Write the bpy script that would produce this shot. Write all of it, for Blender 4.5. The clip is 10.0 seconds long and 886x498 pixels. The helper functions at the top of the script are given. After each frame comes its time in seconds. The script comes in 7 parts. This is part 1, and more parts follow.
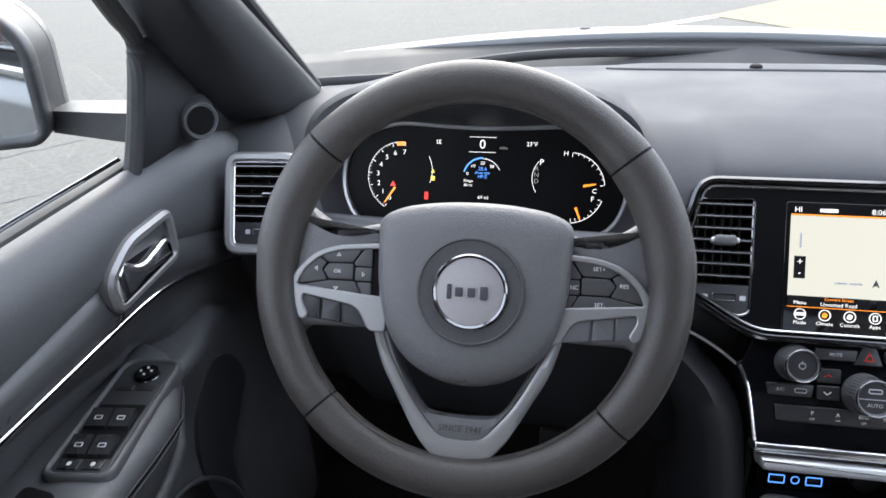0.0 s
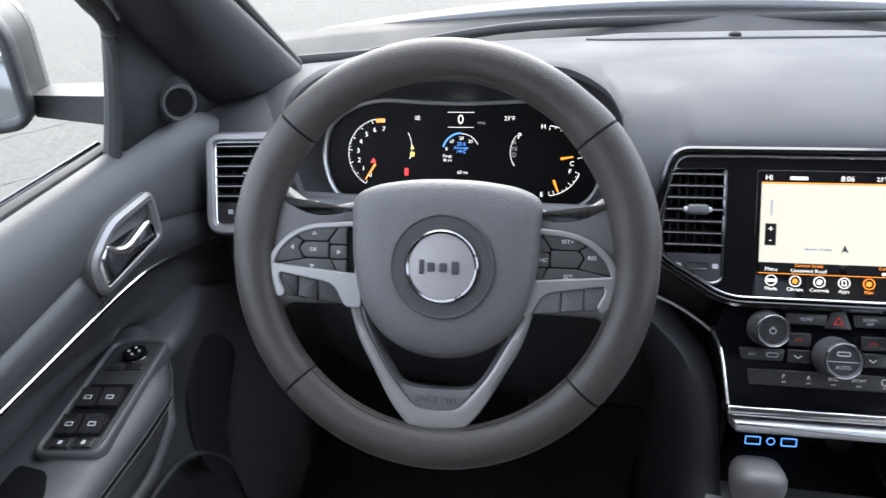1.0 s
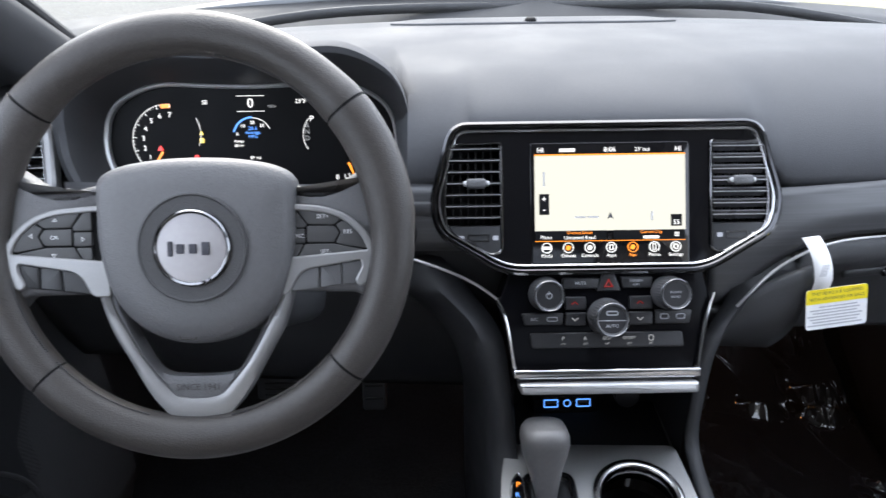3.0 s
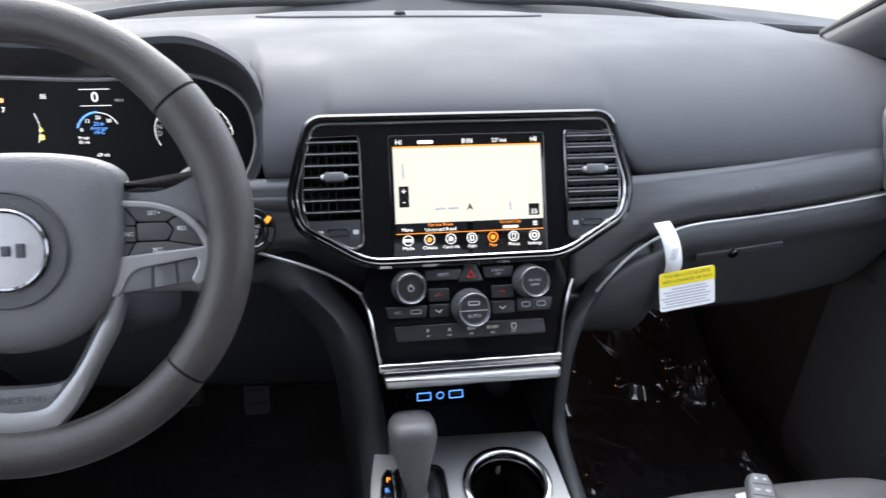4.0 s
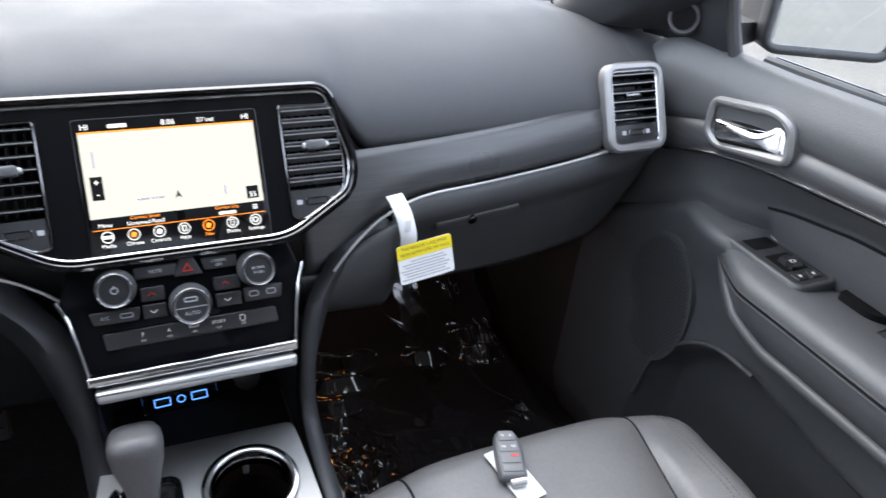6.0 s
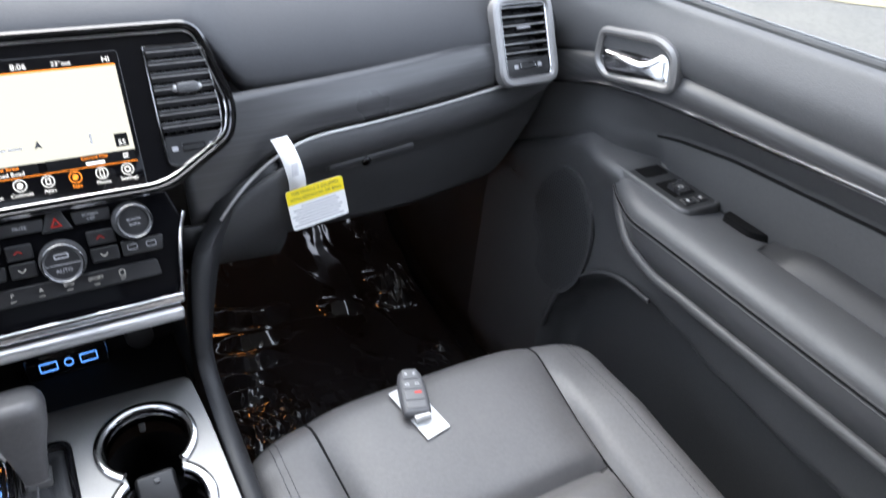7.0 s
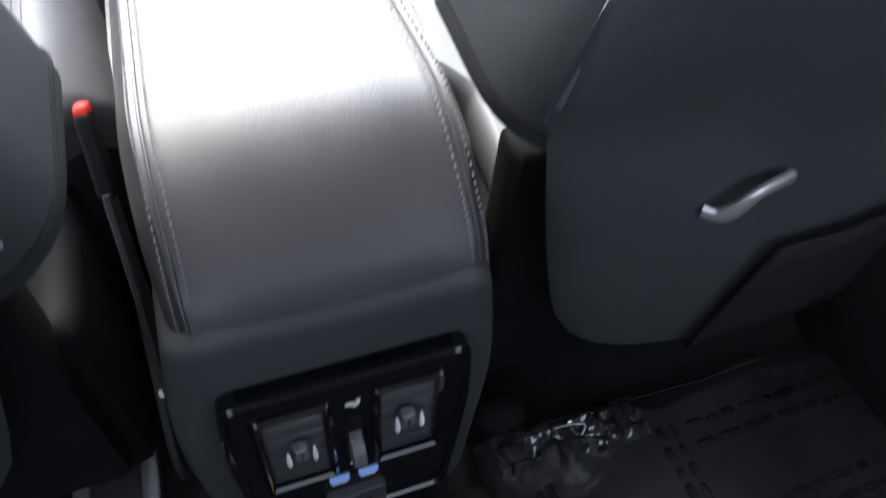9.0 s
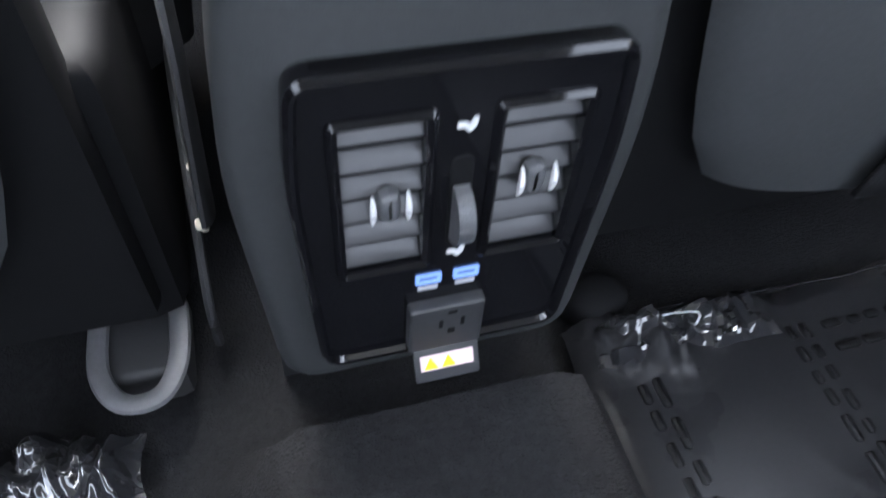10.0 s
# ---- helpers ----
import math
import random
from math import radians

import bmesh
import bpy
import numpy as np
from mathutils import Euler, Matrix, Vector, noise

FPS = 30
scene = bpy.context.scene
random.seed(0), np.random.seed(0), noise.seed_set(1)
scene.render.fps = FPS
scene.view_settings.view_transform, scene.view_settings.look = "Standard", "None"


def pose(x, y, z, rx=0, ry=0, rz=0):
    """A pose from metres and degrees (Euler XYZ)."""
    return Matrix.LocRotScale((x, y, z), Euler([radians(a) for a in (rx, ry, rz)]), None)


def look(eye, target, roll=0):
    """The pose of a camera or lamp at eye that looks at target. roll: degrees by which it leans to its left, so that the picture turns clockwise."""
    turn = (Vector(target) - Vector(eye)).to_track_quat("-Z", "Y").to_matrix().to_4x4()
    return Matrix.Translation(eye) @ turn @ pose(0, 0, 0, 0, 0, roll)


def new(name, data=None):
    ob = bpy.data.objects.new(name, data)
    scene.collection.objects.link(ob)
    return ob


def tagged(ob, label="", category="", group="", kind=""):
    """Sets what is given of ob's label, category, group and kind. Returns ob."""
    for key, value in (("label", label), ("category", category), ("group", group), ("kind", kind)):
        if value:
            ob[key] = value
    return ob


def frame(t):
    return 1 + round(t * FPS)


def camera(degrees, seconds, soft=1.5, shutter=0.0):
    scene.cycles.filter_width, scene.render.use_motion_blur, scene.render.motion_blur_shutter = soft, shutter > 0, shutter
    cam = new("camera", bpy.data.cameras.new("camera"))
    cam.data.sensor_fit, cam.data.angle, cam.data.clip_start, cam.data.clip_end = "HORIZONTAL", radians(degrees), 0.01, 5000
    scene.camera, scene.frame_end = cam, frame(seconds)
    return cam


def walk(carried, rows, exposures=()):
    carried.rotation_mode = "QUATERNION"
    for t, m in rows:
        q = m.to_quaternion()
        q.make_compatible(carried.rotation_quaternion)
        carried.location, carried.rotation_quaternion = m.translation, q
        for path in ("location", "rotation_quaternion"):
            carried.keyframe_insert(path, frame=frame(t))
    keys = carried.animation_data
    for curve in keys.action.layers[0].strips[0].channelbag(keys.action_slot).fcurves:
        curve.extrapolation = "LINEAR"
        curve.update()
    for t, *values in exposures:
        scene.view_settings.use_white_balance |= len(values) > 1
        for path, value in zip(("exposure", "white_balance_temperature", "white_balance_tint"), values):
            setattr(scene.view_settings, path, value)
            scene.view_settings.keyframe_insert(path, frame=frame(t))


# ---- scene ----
cam = camera(64.3, 10.0, shutter=0.4)
PATH = [
    (0, (-0.308, -0.532, 1.454), (-0.66, 1.205, 0.528), -2.2),
    (0.5, (-0.303, -0.54, 1.459), (-0.692, 1.16, 0.479), -3.2),
    (1, (-0.285, -0.538, 1.461), (-0.627, 1.164, 0.468), -3.5),
    (1.5, (-0.265, -0.539, 1.457), (-0.543, 1.169, 0.454), -3.2),
    (2, (-0.24, -0.542, 1.453), (-0.443, 1.176, 0.45), -2.8),
    (3.5, (-0.163, -0.534, 1.434), (-0.028, 1.185, 0.421), 0.6),
    (4, (-0.137, -0.535, 1.431), (0.131, 1.169, 0.419), 1.8),
    (4.5, (-0.107, -0.53, 1.428), (0.282, 1.153, 0.42), 2.7),
    (5, (-0.087, -0.533, 1.428), (0.426, 1.116, 0.42), 3.6),
    (5.5, (-0.064, -0.526, 1.429), (0.567, 1.071, 0.404), 4.6),
    (6.8, (0.014, -0.536, 1.424), (0.888, 0.868, 0.3), 6.3),
    (7, (0.014, -0.547, 1.417), (0.905, 0.822, 0.262), 6.3),
    (7.5, (0.022, -0.592, 1.409), (0.793, 0.605, 0.005), 5.4),
    (8, (0.019, -0.686, 1.352), (0.639, 0.416, -0.197), 5.4),
    (8.3, (-0.016, -0.733, 1.303), (0.598, 0.332, -0.275), 8.5),
    (8.7, (-0.034, -0.813, 1.233), (0.522, 0.262, -0.358), 7.4),
    (9, (-0.046, -0.846, 1.147), (0.474, 0.27, -0.429), 6.9),
    (9.5, (-0.074, -0.877, 1.047), (0.392, 0.263, -0.529), 6.3),
    (10, (-0.097, -0.876, 0.935), (0.339, 0.28, -0.638), 6.2),
]
EXPOSURE = [(0, 2.3), (1.0, 2.45), (3.5, 2.5), (5.5, 2.55), (7.0, 2.6), (7.5, 2.85), (8.0, 3.05), (8.3, 3.05), (8.7, 3.15), (9.0, 3.95), (9.5, 4.85), (10.0, 5.5)]
walk(cam, [(t, look(eye, target, roll)) for t, eye, target, roll in PATH], EXPOSURE)


# ---- daylight: bright overcast sky ----
world = bpy.data.worlds.new("overcast_sky")
scene.world = world
world.use_nodes = True
wn = world.node_tree.nodes
sky = wn.new("ShaderNodeTexSky")
sky.sky_type = "NISHITA"
sky.sun_disc = False
sky.sun_elevation, sky.sun_rotation = radians(38), radians(-12)
sky.dust_density, sky.air_density = 4.0, 1.0
haze = wn.new("ShaderNodeMixRGB")
haze.inputs[0].default_value = 0.75
haze.inputs[2].default_value = (6.0, 6.4, 7.55, 1)
world.node_tree.links.new(sky.outputs[0], haze.inputs[1])
world.node_tree.links.new(haze.outputs[0], wn["Background"].inputs[0])
wn["Background"].inputs[1].default_value = 0.15
sun_data = bpy.data.lights.new("sun", "SUN")
sun_data.energy, sun_data.angle, sun_data.color = 0.95, radians(65), (1.0, 0.97, 0.92)
sun = new("sun", sun_data)
sun.matrix_world = look((-2, 9, 8), (0, 0, 0))

# ---- materials ----


def mat(name, color, rough=0.5, metal=0.0, var=0.12, grain=0.0, size=0.0015, blotch=9.0, coat=0.0, rough_var=0.08, spec=0.5):
    """A surface with colour and gloss that vary at two scales, and a fine grain in relief."""
    m = bpy.data.materials.new(name)
    m.use_nodes = True
    n, l = m.node_tree.nodes, m.node_tree.links
    p = n["Principled BSDF"]
    co = n.new("ShaderNodeTexCoord")
    big, fine = n.new("ShaderNodeTexNoise"), n.new("ShaderNodeTexNoise")
    big.inputs["Scale"].default_value, fine.inputs["Scale"].default_value = blotch, 0.35 / size if size else 200
    big.inputs["Detail"].default_value, fine.inputs["Detail"].default_value = 4, 2
    for t in (big, fine):
        l.new(co.outputs["Object"], t.inputs["Vector"])
    both = n.new("ShaderNodeMath")
    both.operation = "ADD"
    l.new(big.outputs[0], both.inputs[0])
    l.new(fine.outputs[0], both.inputs[1])
    ramp = n.new("ShaderNodeMapRange")
    ramp.inputs[1].default_value, ramp.inputs[2].default_value = 0.6, 1.4
    ramp.inputs[3].default_value, ramp.inputs[4].default_value = 1 - var, 1 + var
    l.new(both.outputs[0], ramp.inputs[0])
    tint = n.new("ShaderNodeMixRGB")
    tint.blend_type, tint.inputs[0].default_value = "MULTIPLY", 1
    tint.inputs[1].default_value = (*color, 1)
    l.new(ramp.outputs[0], tint.inputs[2])
    l.new(tint.outputs[0], p.inputs["Base Color"])
    gloss = n.new("ShaderNodeMapRange")
    gloss.inputs[1].default_value, gloss.inputs[2].default_value = 0.3, 0.7
    gloss.inputs[3].default_value, gloss.inputs[4].default_value = max(0.02, rough - rough_var), min(1, rough + rough_var)
    l.new(big.outputs[0], gloss.inputs[0])
    l.new(gloss.outputs[0], p.inputs["Roughness"])
    p.inputs["Metallic"].default_value = metal
    p.inputs["Coat Weight"].default_value, p.inputs["Coat Roughness"].default_value = coat, 0.05
    p.inputs["Specular IOR Level"].default_value = spec
    if grain:
        pebble = n.new("ShaderNodeTexVoronoi")
        pebble.inputs["Scale"].default_value = 1 / size
        l.new(co.outputs["Object"], pebble.inputs["Vector"])
        bump = n.new("ShaderNodeBump")
        bump.inputs["Strength"].default_value, bump.inputs["Distance"].default_value = grain, size * 0.5
        l.new(pebble.outputs["Distance"], bump.inputs["Height"])
        l.new(bump.outputs[0], p.inputs["Normal"])
    return m


def glow(name, color, strength):
    m = bpy.data.materials.new(name)
    m.use_nodes = True
    p = m.node_tree.nodes["Principled BSDF"]
    p.inputs["Base Color"].default_value = (0.01, 0.01, 0.01, 1)
    p.inputs["Roughness"].default_value = 0.25
    p.inputs["Emission Color"].default_value, p.inputs["Emission Strength"].default_value = (*color, 1), strength
    return m


def clear_glass(name, gloss=0.05, color=(0.93, 0.96, 0.95)):
    m = bpy.data.materials.new(name)
    m.use_nodes = True
    n, l = m.node_tree.nodes, m.node_tree.links
    n.remove(n["Principled BSDF"])
    a, b, mix = n.new("ShaderNodeBsdfTransparent"), n.new("ShaderNodeBsdfGlossy"), n.new("ShaderNodeMixShader")
    a.inputs[0].default_value, b.inputs["Roughness"].default_value = (*color, 1), 0.02
    mix.inputs[0].default_value = gloss
    l.new(a.outputs[0], mix.inputs[1])
    l.new(b.outputs[0], mix.inputs[2])
    l.new(mix.outputs[0], n["Material Output"].inputs[0])
    return m


def streaked(name, dark, light, rough):
    """Open-pored dark veneer: long grain along x."""
    m = mat(name, dark, rough, var=0.15, size=0.004)
    n, l = m.node_tree.nodes, m.node_tree.links
    co, mp, nz, rp = n.new("ShaderNodeTexCoord"), n.new("ShaderNodeMapping"), n.new("ShaderNodeTexNoise"), n.new("ShaderNodeValToRGB")
    mp.inputs["Scale"].default_value = (9, 9, 330)
    nz.inputs["Scale"].default_value, nz.inputs["Detail"].default_value, nz.inputs["Distortion"].default_value = 1.0, 5, 0.35
    rp.color_ramp.elements[0].position, rp.color_ramp.elements[1].position = 0.45, 0.75
    rp.color_ramp.elements[0].color, rp.color_ramp.elements[1].color = (*dark, 1), (*light, 1)
    l.new(co.outputs["Object"], mp.inputs[0])
    l.new(mp.outputs[0], nz.inputs["Vector"])
    l.new(nz.outputs[0], rp.inputs[0])
    l.new(rp.outputs[0], n["Principled BSDF"].inputs["Base Color"])
    bump = n.new("ShaderNodeBump")
    bump.inputs["Strength"].default_value, bump.inputs["Distance"].default_value = 0.15, 0.0006
    l.new(nz.outputs[0], bump.inputs["Height"])
    l.new(bump.outputs[0], n["Principled BSDF"].inputs["Normal"])
    return m


DASH = mat("soft_dash_plastic", (0.060, 0.0615, 0.066), 0.74, var=0.06, grain=0.25, size=0.0012, spec=0.30)
TRIM = mat("hard_black_plastic", (0.028, 0.029, 0.031), 0.45, var=0.15, grain=0.2, size=0.001)
DOOR = mat("door_skin_plastic", (0.080, 0.082, 0.086), 0.46, var=0.08, grain=0.3, size=0.0014)
ARMVINYL = mat("armrest_vinyl", (0.028, 0.0277, 0.0285), 0.45, var=0.04, grain=0.16, size=0.0016, spec=0.50)
GLOSSKEY = mat("switch_plastic", (0.022, 0.0225, 0.024), 0.24, var=0.1)
DOORLOW = mat("lower_door_plastic", (0.070, 0.071, 0.074), 0.46, var=0.1, grain=0.35, size=0.0014)
LEATHER = mat("black_leather", (0.116, 0.1125, 0.112), 0.40, var=0.12, grain=0.16, size=0.0016)
WHEEL = mat("wheel_leather", (0.042, 0.0375, 0.0345), 0.42, var=0.16, grain=0.35, size=0.0012, spec=0.42)
HUBMAT = mat("airbag_cover_vinyl", (0.098, 0.097, 0.100), 0.45, var=0.08, grain=0.4, size=0.0016)
# Seat back vinyl in a lighter copy: light on the rear panel painted in
SEATBACKLIT = mat("lit_seat_back_vinyl", (0.043, 0.0455, 0.047), 0.58, var=0.14, grain=0.15, size=0.0016)
SEATBACK = mat("seat_back_vinyl", (0.029, 0.0307, 0.0316), 0.62, var=0.12, grain=0.1, size=0.0016, spec=0.24)
REARTRIM = mat("rear_side_trim", (0.012, 0.0122, 0.013), 0.75, var=0.15, grain=0.2, spec=0.15)
PIANO = mat("piano_black", (0.005, 0.005, 0.006), 0.06, var=0.05, coat=0.15, rough_var=0.03, spec=0.30)
CHEEK = mat("console_side_plastic", (0.030, 0.0307, 0.033), 0.50, var=0.1, grain=0.25, size=0.0014, spec=0.4)
GLOVE = mat("glovebox_plastic", (0.058, 0.059, 0.062), 0.50, var=0.1, grain=0.25, size=0.0014, spec=0.42)
PILLAR = mat("pillar_plastic", (0.027, 0.028, 0.0305), 0.60, var=0.1, grain=0.25, size=0.0014, spec=0.35)
# Near-black for seams and black parts; also carries the shade of deep recesses
VOID = mat("matt_black_and_shade", (0.005, 0.005, 0.0055), 0.75, var=0.1, spec=0.15)
CHROME = mat("chrome", (0.58, 0.58, 0.59), 0.16, 1.0, var=0.04, rough_var=0.03)
SATIN = mat("satin_silver", (0.50, 0.50, 0.50), 0.36, 0.7, var=0.06, size=0.0006, rough_var=0.06)
BRUSHED = mat("brushed_aluminium", (0.29, 0.287, 0.284), 0.50, 1.0, var=0.08, size=0.0005)
DARKCHROME = mat("dark_chrome", (0.19, 0.19, 0.197), 0.12, 1.0, var=0.05, rough_var=0.04)
BLACKCHROME = mat("black_chrome", (0.075, 0.075, 0.079), 0.13, 1.0, var=0.05, rough_var=0.04)
SILVERPAINT = mat("silver_paint", (0.255, 0.252, 0.253), 0.38, 0.5, var=0.05, size=0.0006)
RUBBER = mat("black_rubber", (0.02, 0.02, 0.021), 0.6, var=0.15)
BUTTON = mat("button_plastic", (0.015, 0.015, 0.0165), 0.40, var=0.1)
CARPET = mat("black_carpet", (0.016, 0.016, 0.017), 0.95, var=0.35, grain=0.8, size=0.0025, blotch=14, spec=0.1)
PLASTICGREY = mat("pale_grey_plastic", (0.11, 0.11, 0.113), 0.5, var=0.1)
CLOTH = mat("grey_headliner", (0.55, 0.55, 0.535), 0.95, var=0.08, grain=0.3, size=0.002)
MATFILM = mat("dull_plastic_film", (0.013, 0.013, 0.0142), 0.30, var=0.2, rough_var=0.1, spec=0.13)
FILM = mat("black_plastic_film", (0.020, 0.020, 0.022), 0.08, var=0.2, rough_var=0.05, coat=0.8)
VENEER = streaked("dark_wood_veneer", (0.054, 0.0545, 0.057), (0.075, 0.0755, 0.080), 0.34)
STITCH = mat("grey_thread", (0.085, 0.085, 0.09), 0.7, var=0.2)
PAPER = mat("white_card", (0.8, 0.8, 0.8), 0.6, var=0.03)
YELLOW = mat("yellow_print", (0.85, 0.68, 0.01), 0.55, var=0.04)
INK = mat("dark_print", (0.04, 0.04, 0.05), 0.6)
GREYINK = mat("grey_print", (0.42, 0.42, 0.44), 0.6)
WHITEMARK = mat("white_print", (0.62, 0.62, 0.62), 0.5)
RED = mat("red_plastic", (0.6, 0.03, 0.02), 0.4)
BODYGREY = mat("grey_car_paint", (0.07, 0.073, 0.077), 0.35, 0.2, coat=0.25, var=0.05, rough_var=0.05)
MIRROR = mat("mirror_glass", (0.85, 0.87, 0.87), 0.02, 1.0, var=0.01, rough_var=0.01)
ASPHALT = mat("weathered_asphalt", (0.088, 0.084, 0.074), 0.9, var=0.34, grain=0.4, size=0.012, blotch=1.6)
WHITELINE = mat("road_paint", (0.75, 0.75, 0.73), 0.7, var=0.1)
DRYGRASS = mat("pale_dry_verge", (0.20, 0.178, 0.108), 0.95, var=0.25, grain=0.5, size=0.02, blotch=3)
SCREENGLASS = mat("display_glass", (0.004, 0.004, 0.005), 0.05, var=0.02, rough_var=0.02)
TINTED = clear_glass("privacy_glass", 0.05, (0.25, 0.26, 0.265))
DULLGLASS = mat("matt_display_glass", (0.003, 0.003, 0.0035), 0.45, var=0.02, spec=0.12)
GREYKEY = mat("grey_key_plastic", (0.14, 0.14, 0.142), 0.42, var=0.06)
DIMBLUE = glow("dim_blue", (0.2, 0.38, 1.0), 0.035)
GLASS = clear_glass("window_glass", 0.04)
CLEARFILM = mat("torn_clear_film", (0.5, 0.5, 0.51), 0.25, var=0.1)
LITWHITE = glow("lit_white", (1, 1, 1), 0.33)
LITGREY = glow("lit_grey", (0.6, 0.62, 0.65), 0.12)
LITORANGE = glow("lit_orange", (1.0, 0.3, 0.03), 0.4)
LITRED = glow("lit_red", (1.0, 0.05, 0.04), 0.25)
DIMRED = glow("dim_red", (1.0, 0.05, 0.04), 0.05)
LITSLAT = mat("lit_slat_plastic", (0.05, 0.05, 0.053), 0.3, var=0.08)
MATTPANEL = mat("satin_black_panel", (0.004, 0.004, 0.005), 0.12, var=0.05, spec=0.05)
KEYGREY = mat("wheel_key_plastic", (0.042, 0.0415, 0.042), 0.45, var=0.06)
KNOBSIDE = mat("grey_knob_plastic", (0.09, 0.09, 0.093), 0.4, var=0.06)
LITBLUE = glow("lit_blue", (0.12, 0.36, 1.0), 0.34)
LITYELLOW = glow("lit_yellow", (1.0, 0.75, 0.15), 0.3)
MAPGLOW = glow("lit_map", (0.98, 0.97, 0.85), 0.182)

# ---- shape helpers ----


def rounded(pts, r=0.0, n=5):
    """A closed outline with each corner rounded; a point may carry its own radius."""
    out, k = [], len(pts)
    for i, p in enumerate(pts):
        q = Vector(p[:2])
        rad = p[2] if len(p) > 2 else r
        a, b = Vector(pts[i - 1][:2]) - q, Vector(pts[(i + 1) % k][:2]) - q
        d = min(rad, 0.48 * a.length, 0.48 * b.length)
        if d < 1e-6:
            out.append(q)
            continue
        s, e = q + a.normalized() * d, q + b.normalized() * d
        for j in range(n + 1):
            t = j / n
            out.append(s * (1 - t) ** 2 + q * 2 * t * (1 - t) + e * t * t)
    return out


def rect(w, h, r=0.0, cx=0.0, cy=0.0, n=4):
    return rounded([(cx - w / 2, cy - h / 2), (cx + w / 2, cy - h / 2), (cx + w / 2, cy + h / 2), (cx - w / 2, cy + h / 2)], r, n)


def circle(r, n=28, cx=0.0, cy=0.0):
    return [Vector((cx + r * math.cos(2 * math.pi * i / n), cy + r * math.sin(2 * math.pi * i / n))) for i in range(n)]


def grown(outline, d):
    """The outline moved outwards by d (inwards: minus)."""
    k = len(outline)
    area = sum(outline[i - 1].x * outline[i].y - outline[i].x * outline[i - 1].y for i in range(k))
    s = 1 if area > 0 else -1
    out = []
    for i in range(k):
        t = outline[(i + 1) % k] - outline[i - 1]
        t = t.normalized() if t.length > 1e-9 else Vector((1, 0))
        out.append(outline[i] + Vector((t.y, -t.x)) * d * s)
    return out


def loft(bm, rings, m=None, closed=True, caps=(True, True)):
    """A skin over rings of equally many points."""
    rows = [[bm.verts.new((m @ Vector(p)) if m else Vector(p)) for p in ring] for ring in rings]
    n = len(rows[0])
    for a, b in zip(rows, rows[1:]):
        for i in range(n if closed else n - 1):
            j = (i + 1) % n
            bm.faces.new((a[i], a[j], b[j], b[i]))
    if closed:
        for flag, row in zip(caps, (rows[0][::-1], rows[-1])):
            if flag:
                bm.faces.new(row)
    return rows


def solid(bm, outline, m, low=0.0, high=0.004, edge=0.0):
    """A plate with a rounded upper rim, standing on the plane of m."""
    rings = [[(*p, low) for p in outline]]
    if edge:
        for a in (0, 30, 60, 90):
            s, c = math.sin(radians(a)), math.cos(radians(a))
            rings.append([(*p, high - edge + edge * s) for p in grown(outline, -edge * (1 - c))])
    else:
        rings.append([(*p, high) for p in outline])
    loft(bm, rings, m)


def hoop(bm, outer, width, m, low=0.0, high=0.004, edge=0.001):
    """A flat band of that width along an outline, open in the middle."""
    inner = grown(outer, -width)
    rings = [[(*p, low) for p in outer], [(*p, high - edge) for p in outer], [(*p, high) for p in grown(outer, -edge)],
             [(*p, high) for p in grown(outer, -width + edge)], [(*p, high - edge) for p in inner], [(*p, low) for p in inner]]
    rows = loft(bm, rings, m, caps=(False, False))
    n = len(outer)
    for i in range(n):
        j = (i + 1) % n
        bm.faces.new((rows[-1][i], rows[-1][j], rows[0][j], rows[0][i]))


def smooth_path(pts, n=6, closed=False):
    """A curve through the points."""
    v = [Vector(p) for p in pts]
    k, out = len(v), []
    for i in range(k if closed else k - 1):
        if closed:
            a, b, c, d = v[i - 1], v[i], v[(i + 1) % k], v[(i + 2) % k]
        else:
            a, b, c, d = v[max(i - 1, 0)], v[i], v[i + 1], v[min(i + 2, k - 1)]
        for j in range(n):
            t = j / n
            out.append(0.5 * ((2 * b) + (c - a) * t + (2 * a - 5 * b + 4 * c - d) * t * t + (3 * b - a - 3 * c + d) * t ** 3))
    if not closed:
        out.append(v[-1].copy())
    return out


def tube(bm, path, rx, ry=None, closed=False, up=(0, 0, 1), n=10, m=None, taper=None):
    """A rod of oval section along a path."""
    ry = rx if ry is None else ry
    path = [Vector(p) for p in path]
    k, rings = len(path), []
    for i, p in enumerate(path):
        a = path[i - 1] if (i or closed) else p
        b = path[(i + 1) % k] if (i < k - 1 or closed) else p
        d = (b - a).normalized()
        side = d.cross(Vector(up))
        side = side.normalized() if side.length > 1e-6 else Vector((1, 0, 0))
        top = side.cross(d)
        f = taper(i / max(k - 1, 1)) if taper else 1
        rings.append([p + side * (rx * f * math.cos(2 * math.pi * j / n)) + top * (ry * f * math.sin(2 * math.pi * j / n)) for j in range(n)])
    if closed:
        rings.append(rings[0])
    loft(bm, rings, m, caps=(not closed, not closed))
    if closed:
        bmesh.ops.remove_doubles(bm, verts=bm.verts, dist=1e-6)


def sheet(bm, f, nu, nv, m=None):
    """A surface from f(u, v), u and v from 0 to 1."""
    loft(bm, [[f(i / nu, j / nv) for j in range(nv + 1)] for i in range(nu + 1)], m, closed=False)


def block(bm, w, d, h, m, edge=0.003):
    """A box with softened edges, centred on m."""
    solid(bm, rect(w, d, edge * 1.5, n=2), m @ Matrix.Translation((0, 0, -h / 2)), 0, h, edge)


